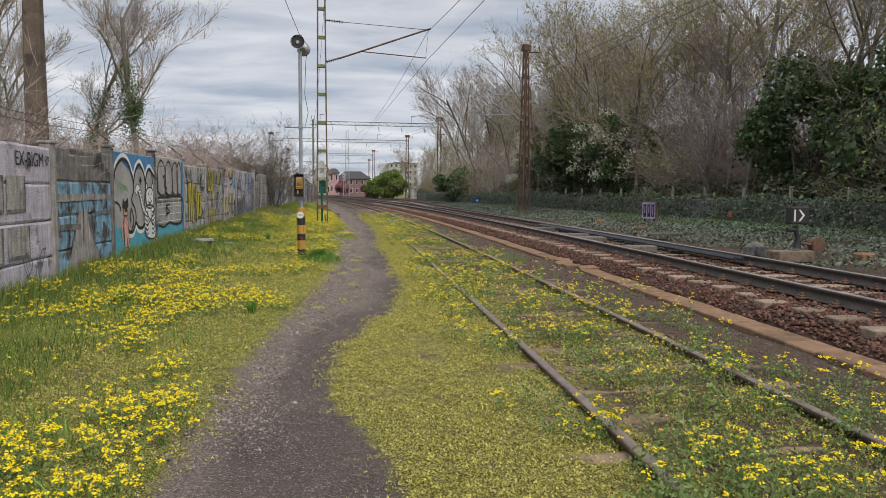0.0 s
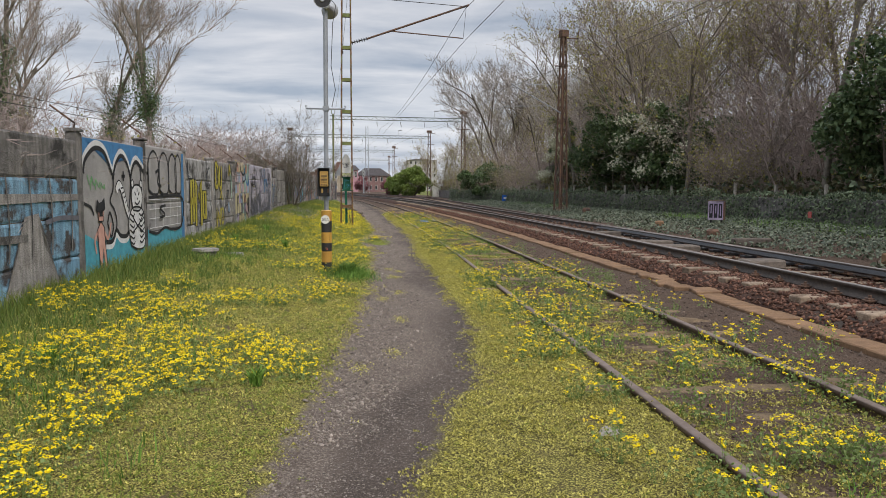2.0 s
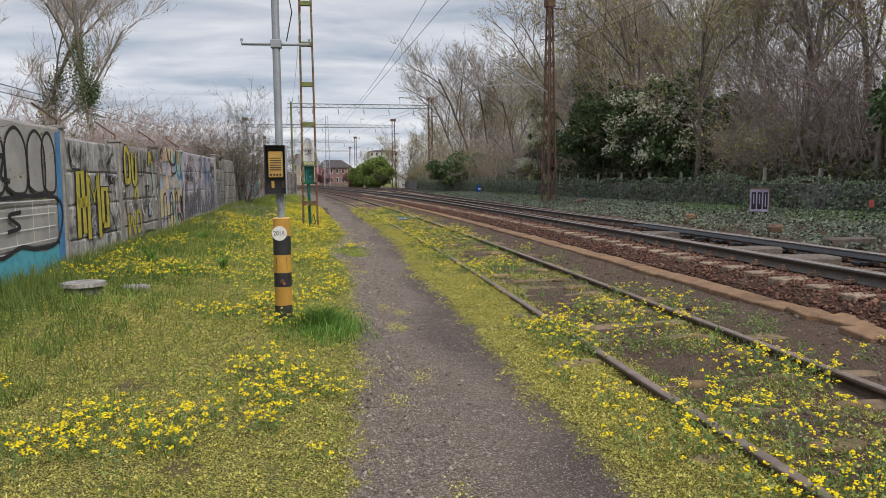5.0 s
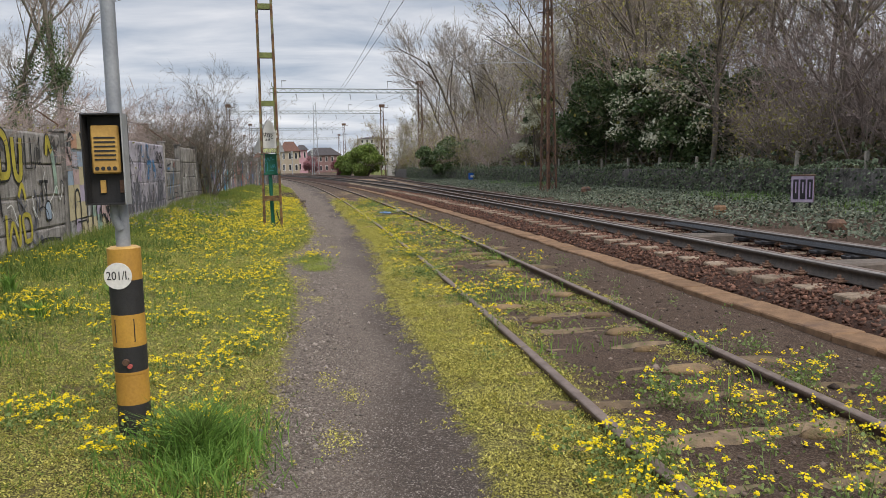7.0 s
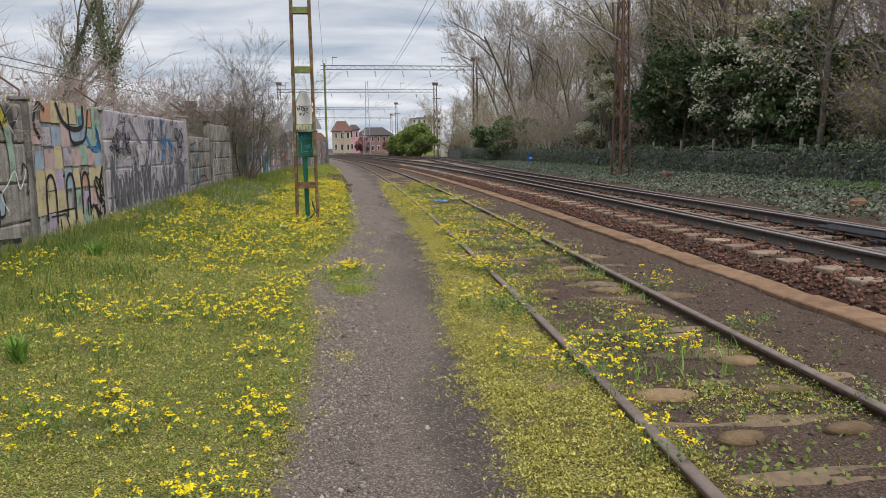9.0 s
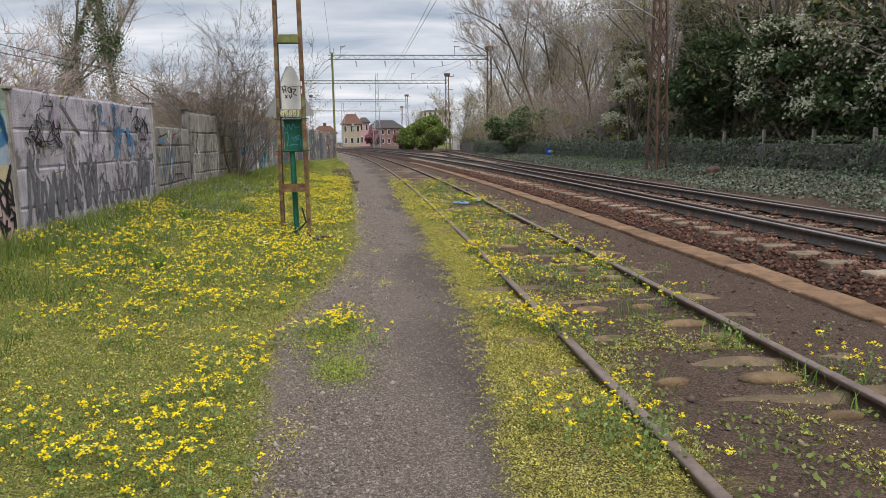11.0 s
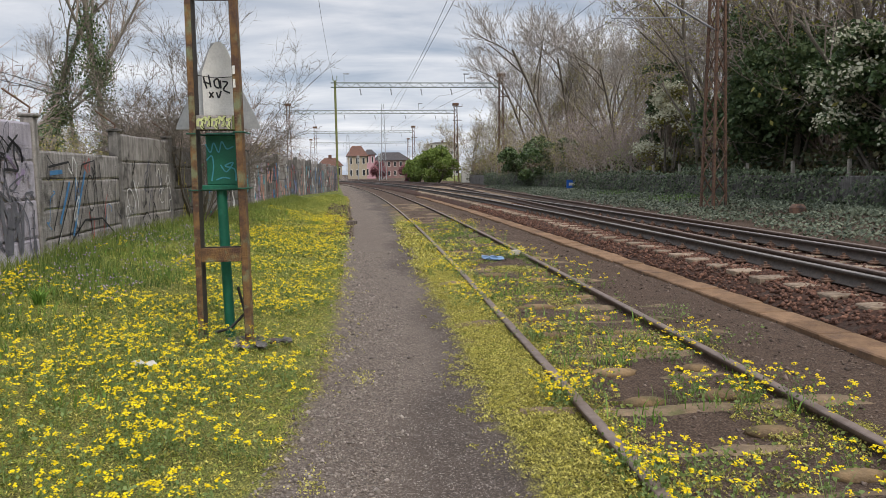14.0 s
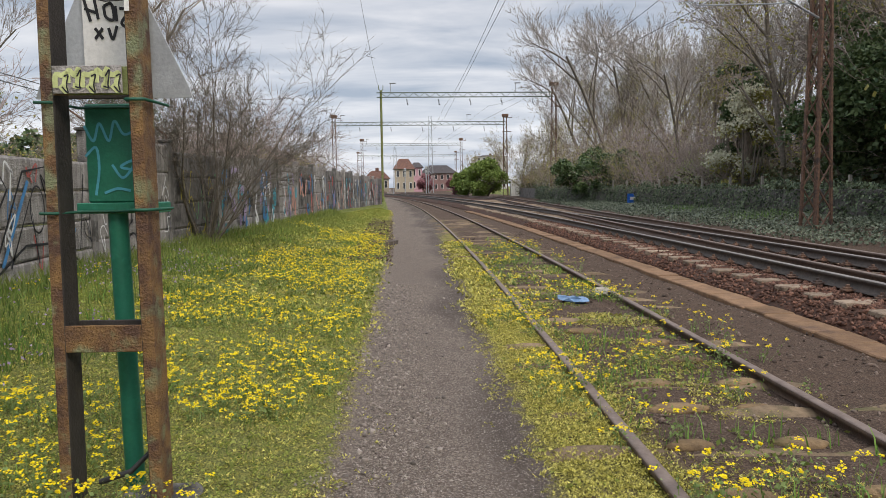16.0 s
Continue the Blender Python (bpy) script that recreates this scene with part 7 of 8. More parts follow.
    scribble(s, rng, "s_grey", 40, -h + 0.1, h - 0.1, 0.1, 1.8, 0.014, 3)
    scribble(s, rng, "paint_lilac", 16, -h + 0.1, h - 0.1, 0.1, 1.5, 0.04, 3)
    scribble(s, rng, "s_blue", 6, 0.6, 1.5, 0.95, 1.35, 0.05, 4)
    scribble(s, rng, "s_blue", 4, 0.1, 0.8, 1.45, 1.75, 0.03, 4)
    scribble(s, rng, "s_black", 14, -h + 0.2, -h + 1.3, 1.1, 1.5, 0.02, 4, 0.14)
    scribble(s, rng, "s_black", 9, 1.4, 2.4, 1.2, 1.75, 0.03, 4, 0.2)
    s.stroke([(-1.9, 1.62), (-1.92, 1.76), (-1.82, 1.68), (-1.74, 1.80), (-1.68, 1.68), (-1.58, 1.76), (-1.62, 1.62), (-1.9, 1.62)], 0.02, "s_black", 4, False)
    s.done()
    # darker bays beyond
    for y, cols in ((33.4, ("s_black", "s_red", "s_blue", "s_white")), (37.0, ("s_black", "s_grey", "s_white")), (39.9, ("s_green", "s_black", "s_yellow"))):
        s = Spray(y)
        h = s.half
        for key in cols:
            scribble(s, rng, key, 3 if y == 33.4 else 7, -h + 0.05, h - 0.05, 0.1, 1.35, 0.022, 2 + cols.index(key), 0.35)
        if y == 33.4:
            for pts in ([(-1.5, 1.2), (-0.75, 1.28), (-0.55, 1.05), (-1.35, 0.15)], [(-1.5, 1.05), (-0.95, 1.05), (-1.45, 0.35)], [(-0.9, 0.2), (-0.2, 1.25), (0.35, 1.32), (0.45, 0.2)], [(-0.55, 0.2), (-0.05, 0.95), (0.1, 0.2)],
                        [(0.6, 1.3), (0.75, 0.3), (1.0, 0.95), (1.25, 0.25), (1.45, 1.25)], [(-0.9, 0.12), (-0.2, 0.42), (0.6, 0.40), (1.2, 0.12)]):
                s.stroke(pts, 0.032, "s_black", 6, False)
            for pts in ([(-0.72, 0.22), (-0.08, 1.15)], [(-1.2, 0.42), (-0.75, 1.0)], [(-1.45, 1.12), (-1.0, 1.14)]):
                s.stroke(pts, 0.06, "s_blue", 5, False)
            s.stroke([(0.12 + 0.17 * math.cos(a), 0.82 + 0.27 * math.sin(a)) for a in np.linspace(0, 6.28, 16)], 0.025, "s_black", 6)
        s.done()
    for k, y in enumerate(POSTS[16:-1]):
        s = Spray(y)
        h = s.half
        for key in rng.sample(["s_blue", "s_white", "s_grey", "s_pink", "s_black", "s_teal", "s_violet", "s_red"], 4):
            scribble(s, rng, key, 4, -h + 0.05, h - 0.05, 0.1, 1.45, 0.09, 1 + len(s.layers), 0.4)
        s.done()


graffiti()


# ---- ground cover ----
def value_noise(seed, cell):
    g = np.random.default_rng(seed).random((160, 260))

    def f(x, y):
        u, v = (np.asarray(x) + 20) / cell, (np.asarray(y) + 20) / cell
        i, j = np.floor(u).astype(int), np.floor(v).astype(int)
        a, b = smooth01(u - i), smooth01(v - j)
        i, j, i2, j2 = i % 160, j % 260, (i + 1) % 160, (j + 1) % 260
        return (g[i, j] * (1 - a) + g[i2, j] * a) * (1 - b) + (g[i, j2] * (1 - a) + g[i2, j2] * a) * b
    return f


n_big, n_mid, n_small = value_noise(101, 1.3), value_noise(102, 0.45), value_noise(103, 0.16)


def blades(name, x, y, h, w, bend, material, rng, label, category, thing_at=None):
    n = len(x)
    a = rng.random(n) * math.tau
    base = np.stack([x, y, ground_z(x, y) - 0.004], -1)
    d = np.stack([np.cos(a), np.sin(a), np.zeros(n)], -1) * (w * rng.uniform(0.7, 1.3, n))[:, None]
    lean = rng.normal(0, 1, (n, 2)) * (bend * h)[:, None]
    tip = base + np.stack([lean[:, 0], lean[:, 1], h], -1)
    mid = base + np.stack([lean[:, 0] * 0.3, lean[:, 1] * 0.3, h * 0.6], -1)
    v = np.stack([base - d, base + d, mid + d * 0.7, tip, mid - d * 0.7], 1)
    v = v.reshape(-1, 3)
    i = np.arange(n)[:, None] * 5
    f = np.concatenate([np.concatenate([i, i + 1, i + 2], 1), np.concatenate([i, i + 2, i + 4], 1), np.concatenate([i + 4, i + 2, i + 3], 1)], 0)
    o = np_mesh(name, v, f, M[material])
    return tagged(o, label, category, kind="stuff")


def moss():
    rng = np.random.default_rng(201)
    out = []
    # tufts of fleshy leaflets, each a little dome; the far carpet in coarser leaflets
    for n, y0, y1, size, per, dome in ((84000, 1.6, 36, 0.0120, 11, 0.044), (60000, 34, 75, 0.05, 1, 0.03)):
        y = y0 + (y1 - y0) * rng.random(n)
        side = rng.random(n)
        wx, pl, pr, sx = wall_x(y), path_l(y), path_r(y), side_x(y)
        edge = 0.16 * (n_mid(y, y * 0.7) - 0.5) + 0.10 * rng.normal(0, 1, n)
        xl = wx + 0.6 + (pl + edge - wx - 0.6) * rng.random(n)
        xr = pr + edge + (sx - pr + 0.1) * rng.random(n)
        xt = sx + 0.1 + 1.5 * rng.random(n)
        x = np.where(side < 0.50, xl, np.where(side < 0.80, xr, xt))
        lush = n_mid(x, y) + 0.25 * rng.random(n)
        keep = np.where(side < 0.50, lush + 0.5 * n_big(x, y) > 0.30, np.where(side < 0.80, (lush > 0.32) & (y < 46), (lush > 0.50 + 0.26 * smooth01((y - 8) / 7)) & (y < 42)))
        x, y = x[keep], y[keep]
        m = len(x)
        big = rng.uniform(0.45, 1.5, m) * (0.55 + 0.85 * n_small(x, y))
        k = np.repeat(np.arange(m), per)
        a, r = rng.random(len(k)) * math.tau, np.sqrt(rng.random(len(k)))
        cx, cy = x[k] + r * np.cos(a) * dome * big[k], y[k] + r * np.sin(a) * dome * big[k]
        c = np.stack([cx, cy, ground_z(cx, cy) - 0.002 + 0.75 * dome * big[k] * (1 - r * r) * (per > 1)], -1)
        b = rng.random(len(k)) * math.tau
        w = (size * rng.uniform(0.35, 0.7, len(k)))[:, None] * np.stack([np.cos(b), np.sin(b), rng.normal(0, 0.3, len(k))], -1)
        up = np.stack([0.8 * r * np.cos(a) + rng.normal(0, 0.5, len(k)), 0.8 * r * np.sin(a) + rng.normal(0, 0.5, len(k)), np.full(len(k), 0.8)], -1) * (size * rng.uniform(0.6, 1.3, len(k)))[:, None]
        v = np.stack([c - w, c + w, c + up], 1)
        green = ((x < path_l(y)) & (rng.random(m) < 0.34 + 0.20 * (y < 10) + 0.22 * smooth01((y - 13) / 6) + 0.25 * (x < wall_x(y) + 1.6) + 0.35 * (n_big(x + 3, y) - 0.5)) | (x > path_l(y)) & (rng.random(m) < 0.04))[k]
        vg = v[green].reshape(-1, 3)
        tagged(np_mesh("verge_herb", vg, np.arange(len(vg)).reshape(-1, 3), M["moss_green"]), "low green herbs among the stonecrop", "herbs", kind="stuff")
        v = v[~green].reshape(-1, 3)
        o = np_mesh("stonecrop", v, np.arange(len(v)).reshape(-1, 3), M["moss"])
        tagged(o, "low yellow-green stonecrop carpet beside the path", "stonecrop", kind="stuff")
    # small tufts in the gravel of the path
    n = 3200
    spot = rng.integers(0, 16, n)
    cy = 9 + 20 * rng.random(16)
    cx = path_l(cy) + (0.08 + 0.40 * rng.random(16)) * (path_r(cy) - path_l(cy))
    x, y = cx[spot] + rng.normal(0, 0.05, n), cy[spot] + rng.normal(0, 0.12, n)
    c = np.stack([x, y, ground_z(x, y) + 0.012 * rng.random(n)], -1)
    v, q = leaf_quads(c, np.tile([0, -0.3, 0.8], (n, 1)), 0.011, rng, 0.7)
    tagged(np_mesh("path_tufts", v, q, M["moss"]), "small yellow-green tufts growing in the gravel path", "stonecrop", kind="stuff")
    # the deep green grass at the foot of the first bays
    n = 46000
    y = 3 + 37 * rng.random(n)
    x = wall_x(y) + 0.08 + 1.9 * rng.random(n) ** 1.2
    keep = n_mid(x + 2, y) + 0.35 * n_big(x, y + 3) + 0.45 * (1 - (x - wall_x(y)) / 1.9) > 0.78
    x, y = x[keep], y[keep]
    blades("deep_grass", x, y, rng.uniform(0.04, 0.15, len(x)) * (0.5 + 0.9 * n_small(x, y)), np.full(len(x), 0.004), 0.6, "grass_deep", rng, "dense deep green grass at the wall's foot", "grass")
    n = 42000
    y = 2 + 56 * rng.random(n) ** 1.15
    wx, pl = wall_x(y), path_l(y)
    x = wx + 0.12 + (pl - wx - 0.1) * rng.random(n) ** 2.1
    near = np.clip((x - wx) / (pl - wx), 0, 1)
    keep = (n_mid(x + 5, y) + 0.35 * (1 - near) > 0.5)
    x, y, near = x[keep], y[keep], near[keep]
    h = (0.05 + 0.16 * (1 - near) ** 1.5) * rng.uniform(0.5, 1.3, len(x))
    blades("verge_grass", x, y, h, 0.0035 + 0.002 * rng.random(len(x)), 0.35, "grass_dull", rng, "rough green grass along the foot of the wall", "grass")
    n = 26000
    y = 2 + 45 * rng.random(n)
    x = np.where(rng.random(n) < 0.6, wall_x(y) + 0.2 + 2.6 * rng.random(n), side_x(y) + 0.05 + 1.4 * rng.random(n))
    keep = (n_mid(x - 4, y + 2) > 0.72) & (x < path_l(y) - 0.1) | (n_mid(x, y + 9) > 0.74) & (x > side_x(y))
    x, y = x[keep], y[keep]
    blades("grass_tufts", x, y, rng.uniform(0.06, 0.17, len(x)), np.full(len(x), 0.0045), 0.4, "grass", rng, "fresh green grass tufts in the verge", "grass")
    # the bright tuft at the loudspeaker post
    n = 2900
    a = rng.random(n) * math.tau
    r = np.abs(rng.normal(0, 0.5, n))
    x, y = 0.36 + 0.50 * r * np.cos(a), 15.75 + 0.80 * r * np.sin(a)
    r = np.minimum(r, 1.5)
    low = n_small(x, y) > 0.70
    blades("dark_grass_tuft", x[low], y[low], (rng.uniform(0.07, 0.26, n) * (1.15 - 0.6 * r))[low], np.full(low.sum(), 0.004), 0.55, "grass_deep", rng, "deep green grass tuft at the foot of the post", "grass")
    x, y, r = x[~low], y[~low], r[~low]
    n = len(x)
    blades("grass_tuft", x, y, rng.uniform(0.04, 0.27, n) * (1.15 - 0.6 * r) * (0.5 + 0.9 * n_small(x, y)), np.full(n, 0.0042), 0.75, "grass", rng, "lush green grass tuft at the foot of the post", "grass")
    # low green weeds between the rails
    n = 26000
    y = 3 + 42 * rng.random(n)
    x = side_x(y) + 0.08 + 1.35 * rng.random(n)
    k = n_mid(x + 7, y - 3) + 0.25 * rng.random(n) > 0.68
    x, y = x[k], y[k]
    c = np.stack([x, y, ground_z(x, y) + 0.005 + 0.05 * rng.random(len(x)) * n_small(x, y)], -1)
    v, q = leaf_quads(c, np.tile([0, -0.3, 0.8], (len(c), 1)), 0.026, rng, 0.8)
    tagged(np_mesh("low_weeds", v, q, M["grass_dull"]), "low green weeds between the siding rails", "weeds", kind="stuff")
    # mauve dead-nettles near the wall
    n = 2600
    y = 27 + 12 * rng.random(n)
    x = wall_x(y) + 0.3 + 1.6 * rng.random(n)
    k = n_mid(x, y) > 0.5
    x, y = x[k], y[k]
    c = np.stack([x, y, ground_z(x, y) + rng.uniform(0.06, 0.2, len(x))], -1)
    v, q = leaf_quads(c, rng.normal(0, 1, c.shape), 0.02, rng)
    tagged(np_mesh("mauve_flowers", v, q, M["violet"]), "small mauve flowers in the grass by the wall", "flowers", kind="stuff")


moss()


def flower_field(name, cx, cy, hgt, stems, rng, label, ragged=0.11):
    """Clumps of weeds with stems, narrow leaves and heads of small yellow flowers, as three layers under one thing."""
    n = len(cx)
    k = np.repeat(np.arange(n), stems)
    a, r = rng.random(len(k)) * math.tau, rng.random(len(k)) ** 0.7 * ragged
    bx, by = cx[k] + 0.5 * r * np.cos(a), cy[k] + 0.5 * r * np.sin(a)
    h = hgt[k] * rng.uniform(0.65, 1.15, len(k))
    base = np.stack([bx, by, ground_z(bx, by)], -1)
    tip = base + np.stack([r * np.cos(a) * 1.1, r * np.sin(a) * 1.1, h * (1 - 0.8 * r)], -1)
    d = np.stack([-np.sin(a), np.cos(a), np.zeros(len(k))], -1) * 0.0028
    v = np.stack([base - d, base + d, tip], 1).reshape(-1, 3)
    t = thing(name, (0, 0, 0), label, "wildflowers", kind="stuff")
    tagged(np_mesh("stems", v, np.arange(len(v)).reshape(-1, 3), M["weed"], t), kind="stuff")
    m = 7
    f = rng.uniform(0.05, 0.92, (len(k), m))
    c = (base[:, None] + (tip - base)[:, None] * f[..., None]).reshape(-1, 3) + rng.normal(0, 0.016, (len(k) * m, 3))
    v, q = leaf_quads(c, rng.normal(0, 1, c.shape), 0.019, rng)
    tagged(np_mesh("leaves", v, q, M["weed"], t), kind="stuff")
    # flat-topped heads, each of many small florets
    m = 11
    a, r = rng.random(len(k) * m) * math.tau, np.sqrt(rng.random(len(k) * m)) * np.repeat(rng.uniform(0.010, 0.030, len(k)), m)
    c = np.repeat(tip, m, 0) + np.stack([r * np.cos(a), r * np.sin(a), -9.0 * r * r + rng.normal(0.0, 0.005, len(k) * m)], -1)
    nn = len(c)
    nrm = np.stack([12 * r * np.cos(a), 12 * r * np.sin(a) - 0.15, np.ones(nn)], -1) + rng.normal(0, 0.3, (nn, 3))
    nrm /= np.linalg.norm(nrm, axis=1, keepdims=True)
    u = np.cross(nrm, np.tile([1.0, 0.2, 0], (nn, 1)))
    u /= np.linalg.norm(u, axis=1, keepdims=True)
    w = np.cross(nrm, u)
    s = rng.uniform(0.0052, 0.0084, nn)[:, None]
    ang = np.arange(4) * math.tau / 4
    ring = c[:, None] + (u[:, None] * np.cos(ang)[None, :, None] + w[:, None] * np.sin(ang)[None, :, None]) * s[:, None]
    v = ring.reshape(-1, 3)
    F = np.arange(nn * 4).reshape(-1, 4)
    tagged(np_mesh("flower_heads", v, F, M["petal"], t), "small bright yellow flower heads", kind="stuff")
    return t


def flowers():
    rng = np.random.default_rng(301)
    # the verge between wall and path
    n = 10500
    y = 2 + 48 * rng.random(n) ** 1.1
    wx, pl = wall_x(y), path_l(y)
    x = wx + 0.35 + (pl - wx - 0.45) * rng.random(n)
    f = (x - wx) / (pl - wx)
    lush = n_big(x, y) * 0.6 + n_mid(x + 9, y) * 0.55
    boost = 0.045 * smooth01((9 - np.abs(y - 6)) / 6) - 0.05 * np.exp(-((y - 24.5) / 2.0) ** 2) + 0.24 * np.exp(-((y - 28.4) / 2.2) ** 2 - ((x + 0.3) / 1.5) ** 2) + 0.16 * np.exp(-((y - 31) / 5.0) ** 2 - ((x - 0.9) / 0.8) ** 2) - 0.16 * np.exp(-((y - 15.0) / 1.6) ** 2) - 0.14 * ((y > 30) & (f < 0.45)) + 0.13 * ((y > 31) & (f > 0.72)) + 0.04 * (y > 17) + 0.12 * np.exp(-((y - 19.5) / 2.5) ** 2) - 0.05 * (y > 31.5) - 0.10 * ((y > 17) & (f < 0.42))
    keep = (rng.random(n) < (0.62 + 0.16 * (y < 14)) * smooth01((lush + boost - 0.55) / 0.13)) & (f < 0.97)
    tall = 1 + 0.7 * np.exp(-((y[keep] - 28) / 2.0) ** 2)
    flower_field("yellow_flowers", x[keep], y[keep], rng.uniform(0.07, 0.19, keep.sum()) * tall, 4, rng, "yellow-flowered weeds covering the verge")
    # between and beside the siding's rails
    n = 2600
    y = 2.5 + 42 * rng.random(n)
    sx = side_x(y)
    x = np.where(rng.random(n) < 0.62, sx + 0.05 + 1.6 * rng.random(n), sx - 0.02 - 0.6 * rng.random(n) ** 2.4)
    x = np.where((rng.random(n) < 0.22) & (y < 14), sx + 1.55 + 1.0 * rng.random(n), x)
    lush = n_mid(x + 2, y + 5) * 0.7 + n_big(x, y + 7) * 0.4
    keep = (rng.random(n) < 0.62 * smooth01((lush - 0.48 - 0.002 * y - 0.04 * (x > sx + 0.2) * smooth01((y - 9) / 6)) / 0.18)) & (x > path_r(y) + 0.1)
    flower_field("yellow_flowers", x[keep], y[keep], rng.uniform(0.12, 0.27, keep.sum()), 6, rng, "tall yellow-flowered weeds growing along the siding rails", 0.14)
    # grey-green feathery weeds, not yet in flower, along the near rails
    n = 2300
    y = 2.5 + 30 * rng.random(n) ** 1.5
    x = side_x(y) + np.where(rng.random(n) < 0.75, 0.05 + 2.0 * rng.random(n), -0.4 * rng.random(n))
    x, y = x[n_mid(x + 2, y + 5) > 0.5 + 0.012 * y], y[n_mid(x + 2, y + 5) > 0.5 + 0.012 * y]
    k = np.repeat(np.arange(len(x)), 34)
    g = rng.normal(0, 0.045, (len(k), 2))
    c = np.stack([x[k] + g[:, 0], y[k] + g[:, 1], ground_z(x[k], y[k]) + rng.uniform(0.01, 0.17, len(k)) * (0.5 + n_small(x[k], y[k]))], -1)
    v, q = leaf_quads(c, rng.normal(0, 1, c.shape), 0.020, rng)
    tagged(np_mesh("feathery_weeds", v, q, M["weed"]), "grey-green feathery weeds along the siding rails", "weeds", kind="stuff")
    # the clump left standing in the path
    x, y = rng.normal(1.36, 0.16, 16), rng.normal(24.1, 0.32, 16)
    flower_field("flower_clump", x, y, rng.uniform(0.12, 0.2, 16), 6, rng, "yellow-flowered clump standing in the gravel path")
    n = 7500
    low = rng.random(n) < 0.35
    x, y = np.where(low, rng.normal(1.42, 0.10, n), rng.normal(1.36, 0.17, n)), np.where(low, rng.normal(23.1, 0.16, n), rng.normal(24.1, 0.34, n))
    c = np.stack([x, y, ground_z(x, y) + 0.05 * rng.random(n)], -1)
    v, q = leaf_quads(c, np.tile([0, -0.3, 0.8], (n, 1)), 0.012, rng)
    tagged(np_mesh("clump_foliage", v, q, M["moss_green"]), "low green foliage of the clump in the path", "weeds", kind="stuff")
    # leafy dark weeds
    for cx, cy, s in ((-0.9, 20.2, 1.0), (-1.3, 19.0, 1.0), (-2.0, 20.5, 1.1), (-0.6, 9.0, 0.8), (-1.6, 24.4, 1.0), (-0.5, 26.5, 0.9), (-1.0, 30.5, 1.0), (-2.2, 9.5, 0.9)):
        n = 70
        a, r = rng.random(n) * math.tau, rng.random(n) * 0.16 * s
        blades("leafy_weed", cx + 0.3 * r * np.cos(a), cy + 0.3 * r * np.sin(a), rng.uniform(0.10, 0.22, n) * s, np.full(n, 0.011), 0.45, "grass", rng, "leafy green weed rosette in the verge", "weed")


flowers()


def bare_timbers():
    """Rounded, worn tops of the buried sleepers that show between the siding's rails."""
    rng = random.Random(77)
    shapes = []
    for k in range(4):
        bm = bmesh.new()
        bmesh.ops.create_uvsphere(bm, u_segments=10, v_segments=5, radius=1.0)
        for v in bm.verts:
            f = 1 + rng.uniform(-0.12, 0.12)
            v.co = Vector((v.co.x * 0.24 * f, v.co.y * 0.105 * f, v.co.z * 0.04))
        o = part("sleeper_top", bm, M["bare_timber"], side_track)
        o.data.polygons.foreach_set("use_smooth", [True] * len(o.data.polygons))
        shapes.append(o)
    y, i = 9.2, 0
    while y < 34:
        for u in ((rng.uniform(0.95, 1.15),) if rng.random() < 0.55 else (rng.uniform(0.3, 0.5), rng.uniform(0.95, 1.2))):
            x = float(side_x(y)) + u
            s = rng.uniform(0.45, 0.95)
            m = pose(x, y, float(ground_z(x, y)) + 0.006, 0, 0, rng.uniform(-12, 8)) @ Matrix.Diagonal((s, s * rng.uniform(0.8, 1.2), 1, 1))
            if i < 4:
                shapes[i].matrix_basis = m
            else:
                share(shapes[i % 4], "sleeper_top", side_track, m)
            i += 1
        y += 0.66


bare_timbers()


def stones(name, x, y, z, size, material, rng, label, category):
    """Angular stones: squashed eight-faced lumps, no two alike."""
    n = len(x)
    d = np.array([(1, 0, 0), (0, 1, 0), (-1, 0, 0), (0, -1, 0), (0, 0, 1), (0, 0, -1)], float)
    v = d[None] * rng.uniform(0.55, 1.2, (n, 6, 1)) + rng.normal(0, 0.16, (n, 6, 3))
    v *= size[:, None, None] * np.stack([np.ones(n), rng.uniform(0.6, 1, n), rng.uniform(0.45, 0.9, n)], -1)[:, None]
    a = rng.random(n) * math.tau
    c, s = np.cos(a)[:, None], np.sin(a)[:, None]
    v = np.stack([v[..., 0] * c - v[..., 1] * s, v[..., 0] * s + v[..., 1] * c, v[..., 2]], -1)
    tilt = rng.normal(0, 0.4, n)[:, None]
    v = np.stack([v[..., 0], v[..., 1] - v[..., 2] * tilt, v[..., 2] + v[..., 1] * tilt], -1)
    v += np.stack([x, y, z], -1)[:, None]
    t = np.array([(0, 1, 4), (1, 2, 4), (2, 3, 4), (3, 0, 4), (1, 0, 5), (2, 1, 5), (3, 2, 5), (0, 3, 5)])
    F = (np.arange(n)[:, None, None] * 6 + t[None]).reshape(-1, 3)
    return tagged(np_mesh(name, v.reshape(-1, 3), F, M[material]), label, category, kind="stuff")


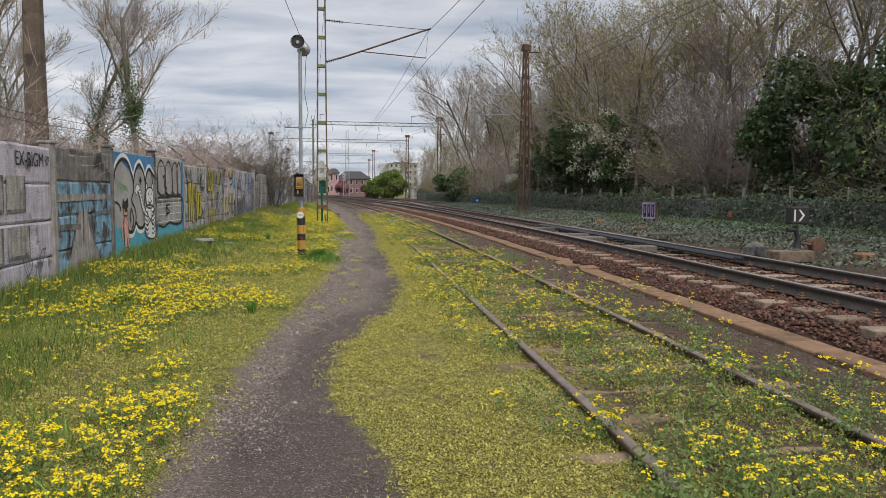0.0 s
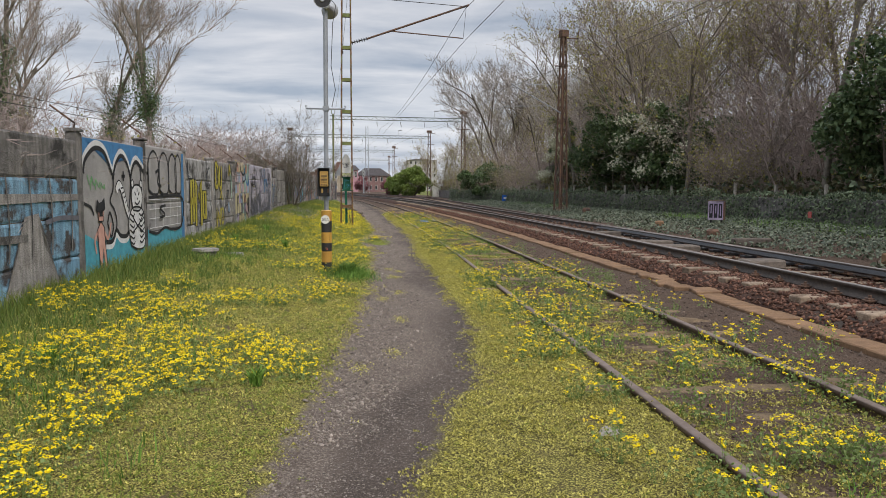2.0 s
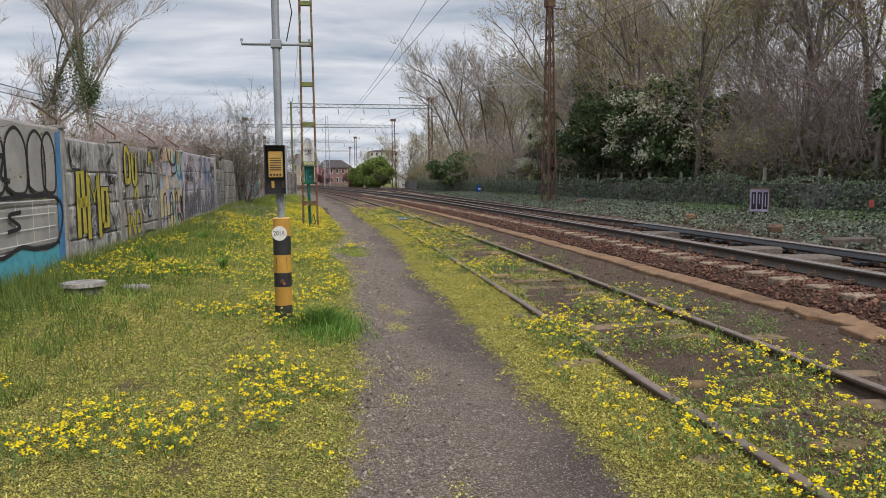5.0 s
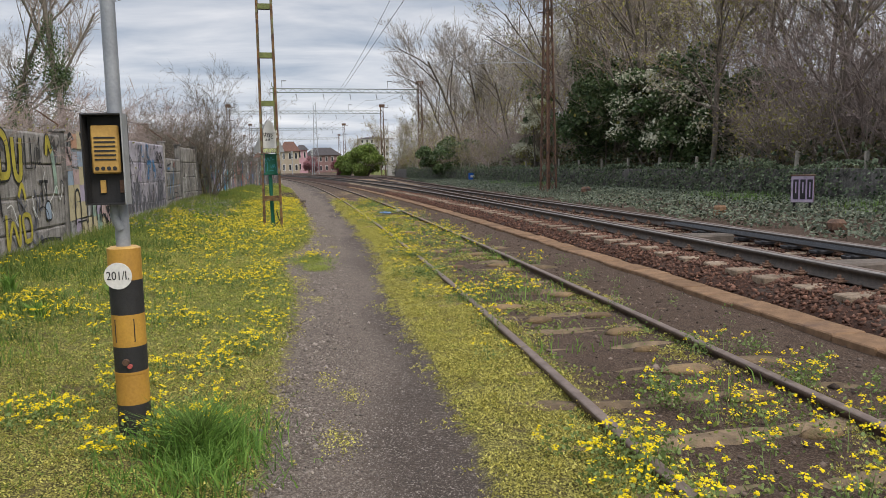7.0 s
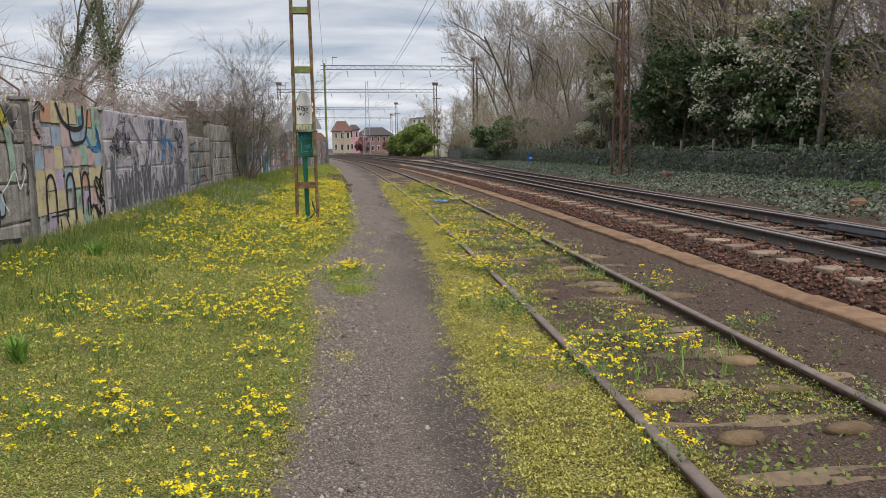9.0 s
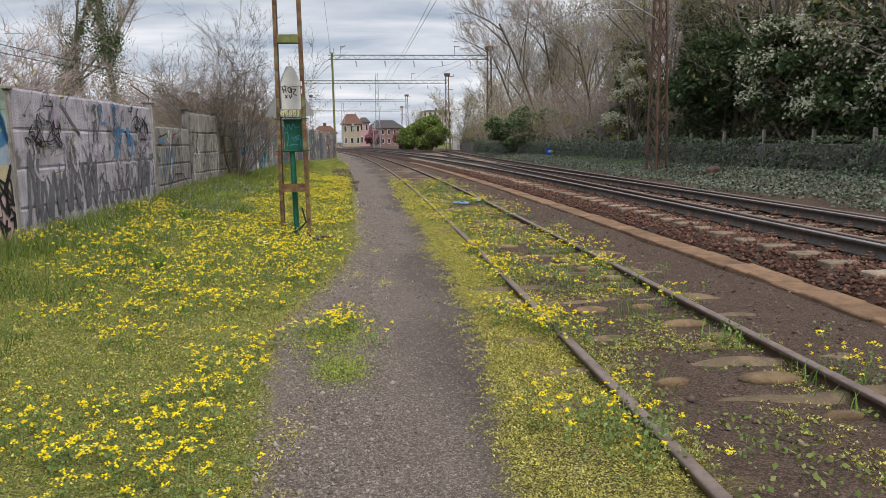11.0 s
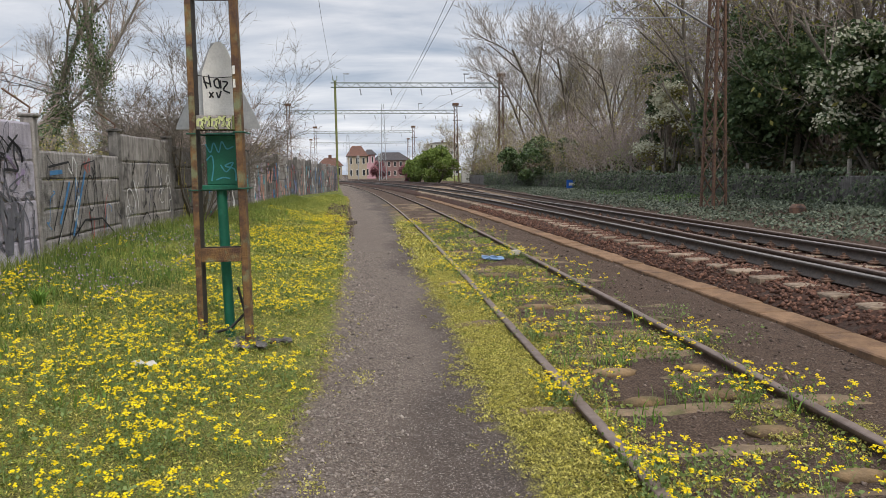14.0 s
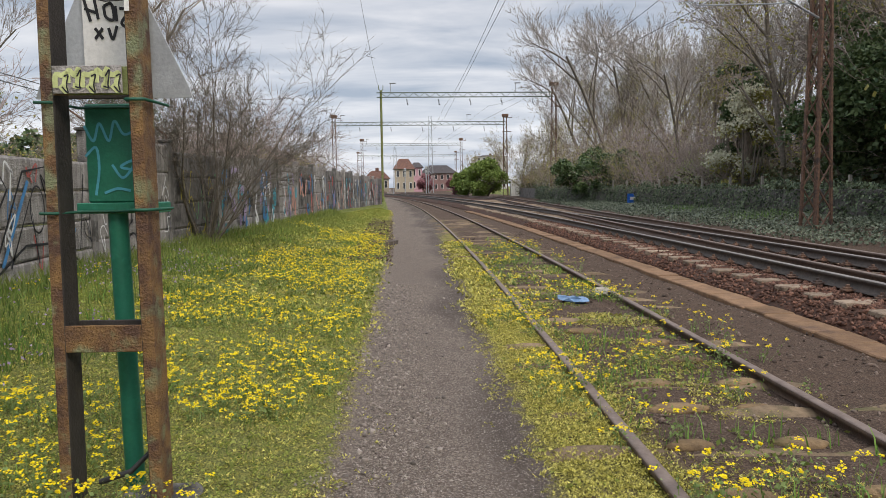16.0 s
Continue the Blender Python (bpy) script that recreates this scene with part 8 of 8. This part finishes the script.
def all_stones():
    rng = np.random.default_rng(401)
    n = 46000
    y = 1.8 + 36 * rng.random(n) ** 1.15
    pl, pr = path_l(y), path_r(y)
    f = rng.random(n)
    f = np.where(rng.random(n) < 0.65, 0.02 + 0.5 * f, f)
    x = pl - 0.05 + (pr - pl + 0.1) * f + rng.normal(0, 0.05, n)
    keep = n_mid(x, y) + 0.5 * rng.random(n) > 0.45 - 0.25 * np.exp(-((y - 24) / 2.5) ** 2) + 0.35 * (y < 8.5)
    x, y = x[keep], y[keep]
    g = 1 - np.clip((x - path_l(y)) / (path_r(y) - path_l(y)), 0, 1)
    size = 0.0035 + (0.004 + 0.010 * g) * rng.random(len(x)) ** 1.6 + 0.015 * (rng.random(len(x)) < 0.010 + 0.018 * g)
    stones("path_gravel", x, y, ground_z(x, y) + size * 0.15, size, "grey_stone", rng, "pale grey gravel trodden into the path", "gravel")
    n = 13000
    y = 1.8 + 48 * rng.random(n) ** 1.2
    sx, mx = side_x(y), main_x(y)
    x = np.where(rng.random(n) < 0.55, sx + 1.58 + (mx - 1.1 - sx - 1.58) * rng.random(n), sx + 0.05 + 1.4 * rng.random(n))
    size = 0.007 + 0.020 * rng.random(n) ** 2.2 + 0.02 * (rng.random(n) < 0.015)
    stones("trackside_stones", x, y, ground_z(x, y) + size * 0.15, size, "earth_stone", rng, "brown-grey chippings between siding and cable trough", "gravel")
    n = 40000
    y = -3 + 56 * rng.random(n) ** 1.15
    mx, off = main_x(y), branch_off(y)
    u = np.where(rng.random(n) < 0.62, -0.78 + 0.85 * rng.random(n), -0.3 + (2.9 + off) * rng.random(n))
    prof = np.interp(u, [-0.8, -0.72, -0.5, -0.15, 1.7, 2.1, 2.6, 3.2], [0.03, 0.09, 0.19, 0.225, 0.22, 0.2, 0.1, 0.0])
    size = rng.uniform(0.020, 0.046, n)
    stones("ballast_stones", mx + u, y, prof - 0.004 + 0.012 * rng.random(n), size, "ballast", rng, "rust-brown angular ballast stones of the main line", "ballast")
    n = 1500
    y = 41 + 18 * rng.random(n)
    x = path_l(y) - 0.75 + 0.9 * rng.random(n)
    size = rng.uniform(0.012, 0.04, n)
    stones("rubble", x, y, ground_z(x, y) + size * 0.3 + 0.05 * rng.random(n), size, "earth_stone", rng, "dark stony rubble beside the far path", "gravel")


all_stones()


# ---- loose things ----
def lump(name, at, size, mk, label, category, seed, rough=0.25, cuts=2):
    bm = bmesh.new()
    bmesh.ops.create_icosphere(bm, subdivisions=cuts, radius=1.0)
    r = random.Random(seed)
    for v in bm.verts:
        v.co *= 1 + r.uniform(-rough, rough)
        v.co = Vector((v.co.x * size[0], v.co.y * size[1], v.co.z * size[2]))
    o = part(name, bm, M[mk])
    o.matrix_basis = pose(*at, 0, 0, seed * 40)
    return tagged(o, label, category)


lump("plastic_bag", (4.33, 35.5, 0.045), (0.20, 0.12, 0.05), "blue_bag", "crumpled blue plastic bag lying between the rails", "bag", 3, 0.45)
lump("stone", (4.82, 35.95, 0.05), (0.16, 0.10, 0.07), "concrete_pale", "pale lump of concrete beside the rail", "stone", 5)
debris = random.Random(19)
for k in range(11):
    at = (0.86 + 0.5 * debris.random(), 29.38 + 0.3 * debris.random(), 0.085)
    size = debris.uniform(0.03, 0.075)
    lump("rubble_stone", at, (size, size * 0.7, size * 0.4), "concrete_dark" if k % 3 else "rust_steel", "broken dark concrete at the foot of the mast", "stone", 11 + k)
lump("stone", (1.62, 7.6, 0.0), (0.12, 0.07, 0.03), "concrete_pale", "flat pale stone beside the path", "stone", 6)

hatch = thing("manhole", (-2.2, 17.4, float(ground_z(-2.2, 17.4))), "low round concrete manhole with a flat lid", "manhole")
part("ring", tube_bm([(0, 0, -0.1), (0, 0, 0.09)], 0.20, 20), M["concrete_dark"], hatch)
part("lid", tube_bm([(0, 0, 0.09), (0, 0, 0.13)], [0.24, 0.23], 20), M["concrete"], hatch, "pale flat lid")
simple_block("paving_slab", (-1.75, 17.85, float(ground_z(-1.75, 17.85))), (0.30, 0.26, 0.05), "concrete", "loose concrete slab lying in the verge", "slab", 25, 0.02)
for k in range(3):
    o = simple_block("board", (1.78 + 0.05 * k, 45.6 + 0.25 * k, float(ground_z(1.78, 45.6)) + 0.03), (0.75, 0.1, 0.05), "wood_grey", "short weathered board lying beside the path", "board", -14 + 9 * k, 0.008)
scrap = bmesh.new()
for k in range(4):
    a = [scrap.verts.new((0.05 * k - 0.08 + 0.01 * (k % 2), y, 0.012 + 0.02 * (k % 2))) for y in (-0.05, 0.05)]
    if k:
        scrap.faces.new((last[0], a[0], a[1], last[1]))
    last = a
bmesh.ops.solidify(scrap, geom=list(scrap.faces), thickness=0.003)
paper = part("paper_scrap", scrap, M["white_enamel"])
paper.matrix_basis = pose(0.36, 28.75, float(ground_z(0.36, 28.75)) + 0.06, 8, 14, 35)
tagged(paper, "crumpled white paper scrap lying among the yellow flowers", "litter")
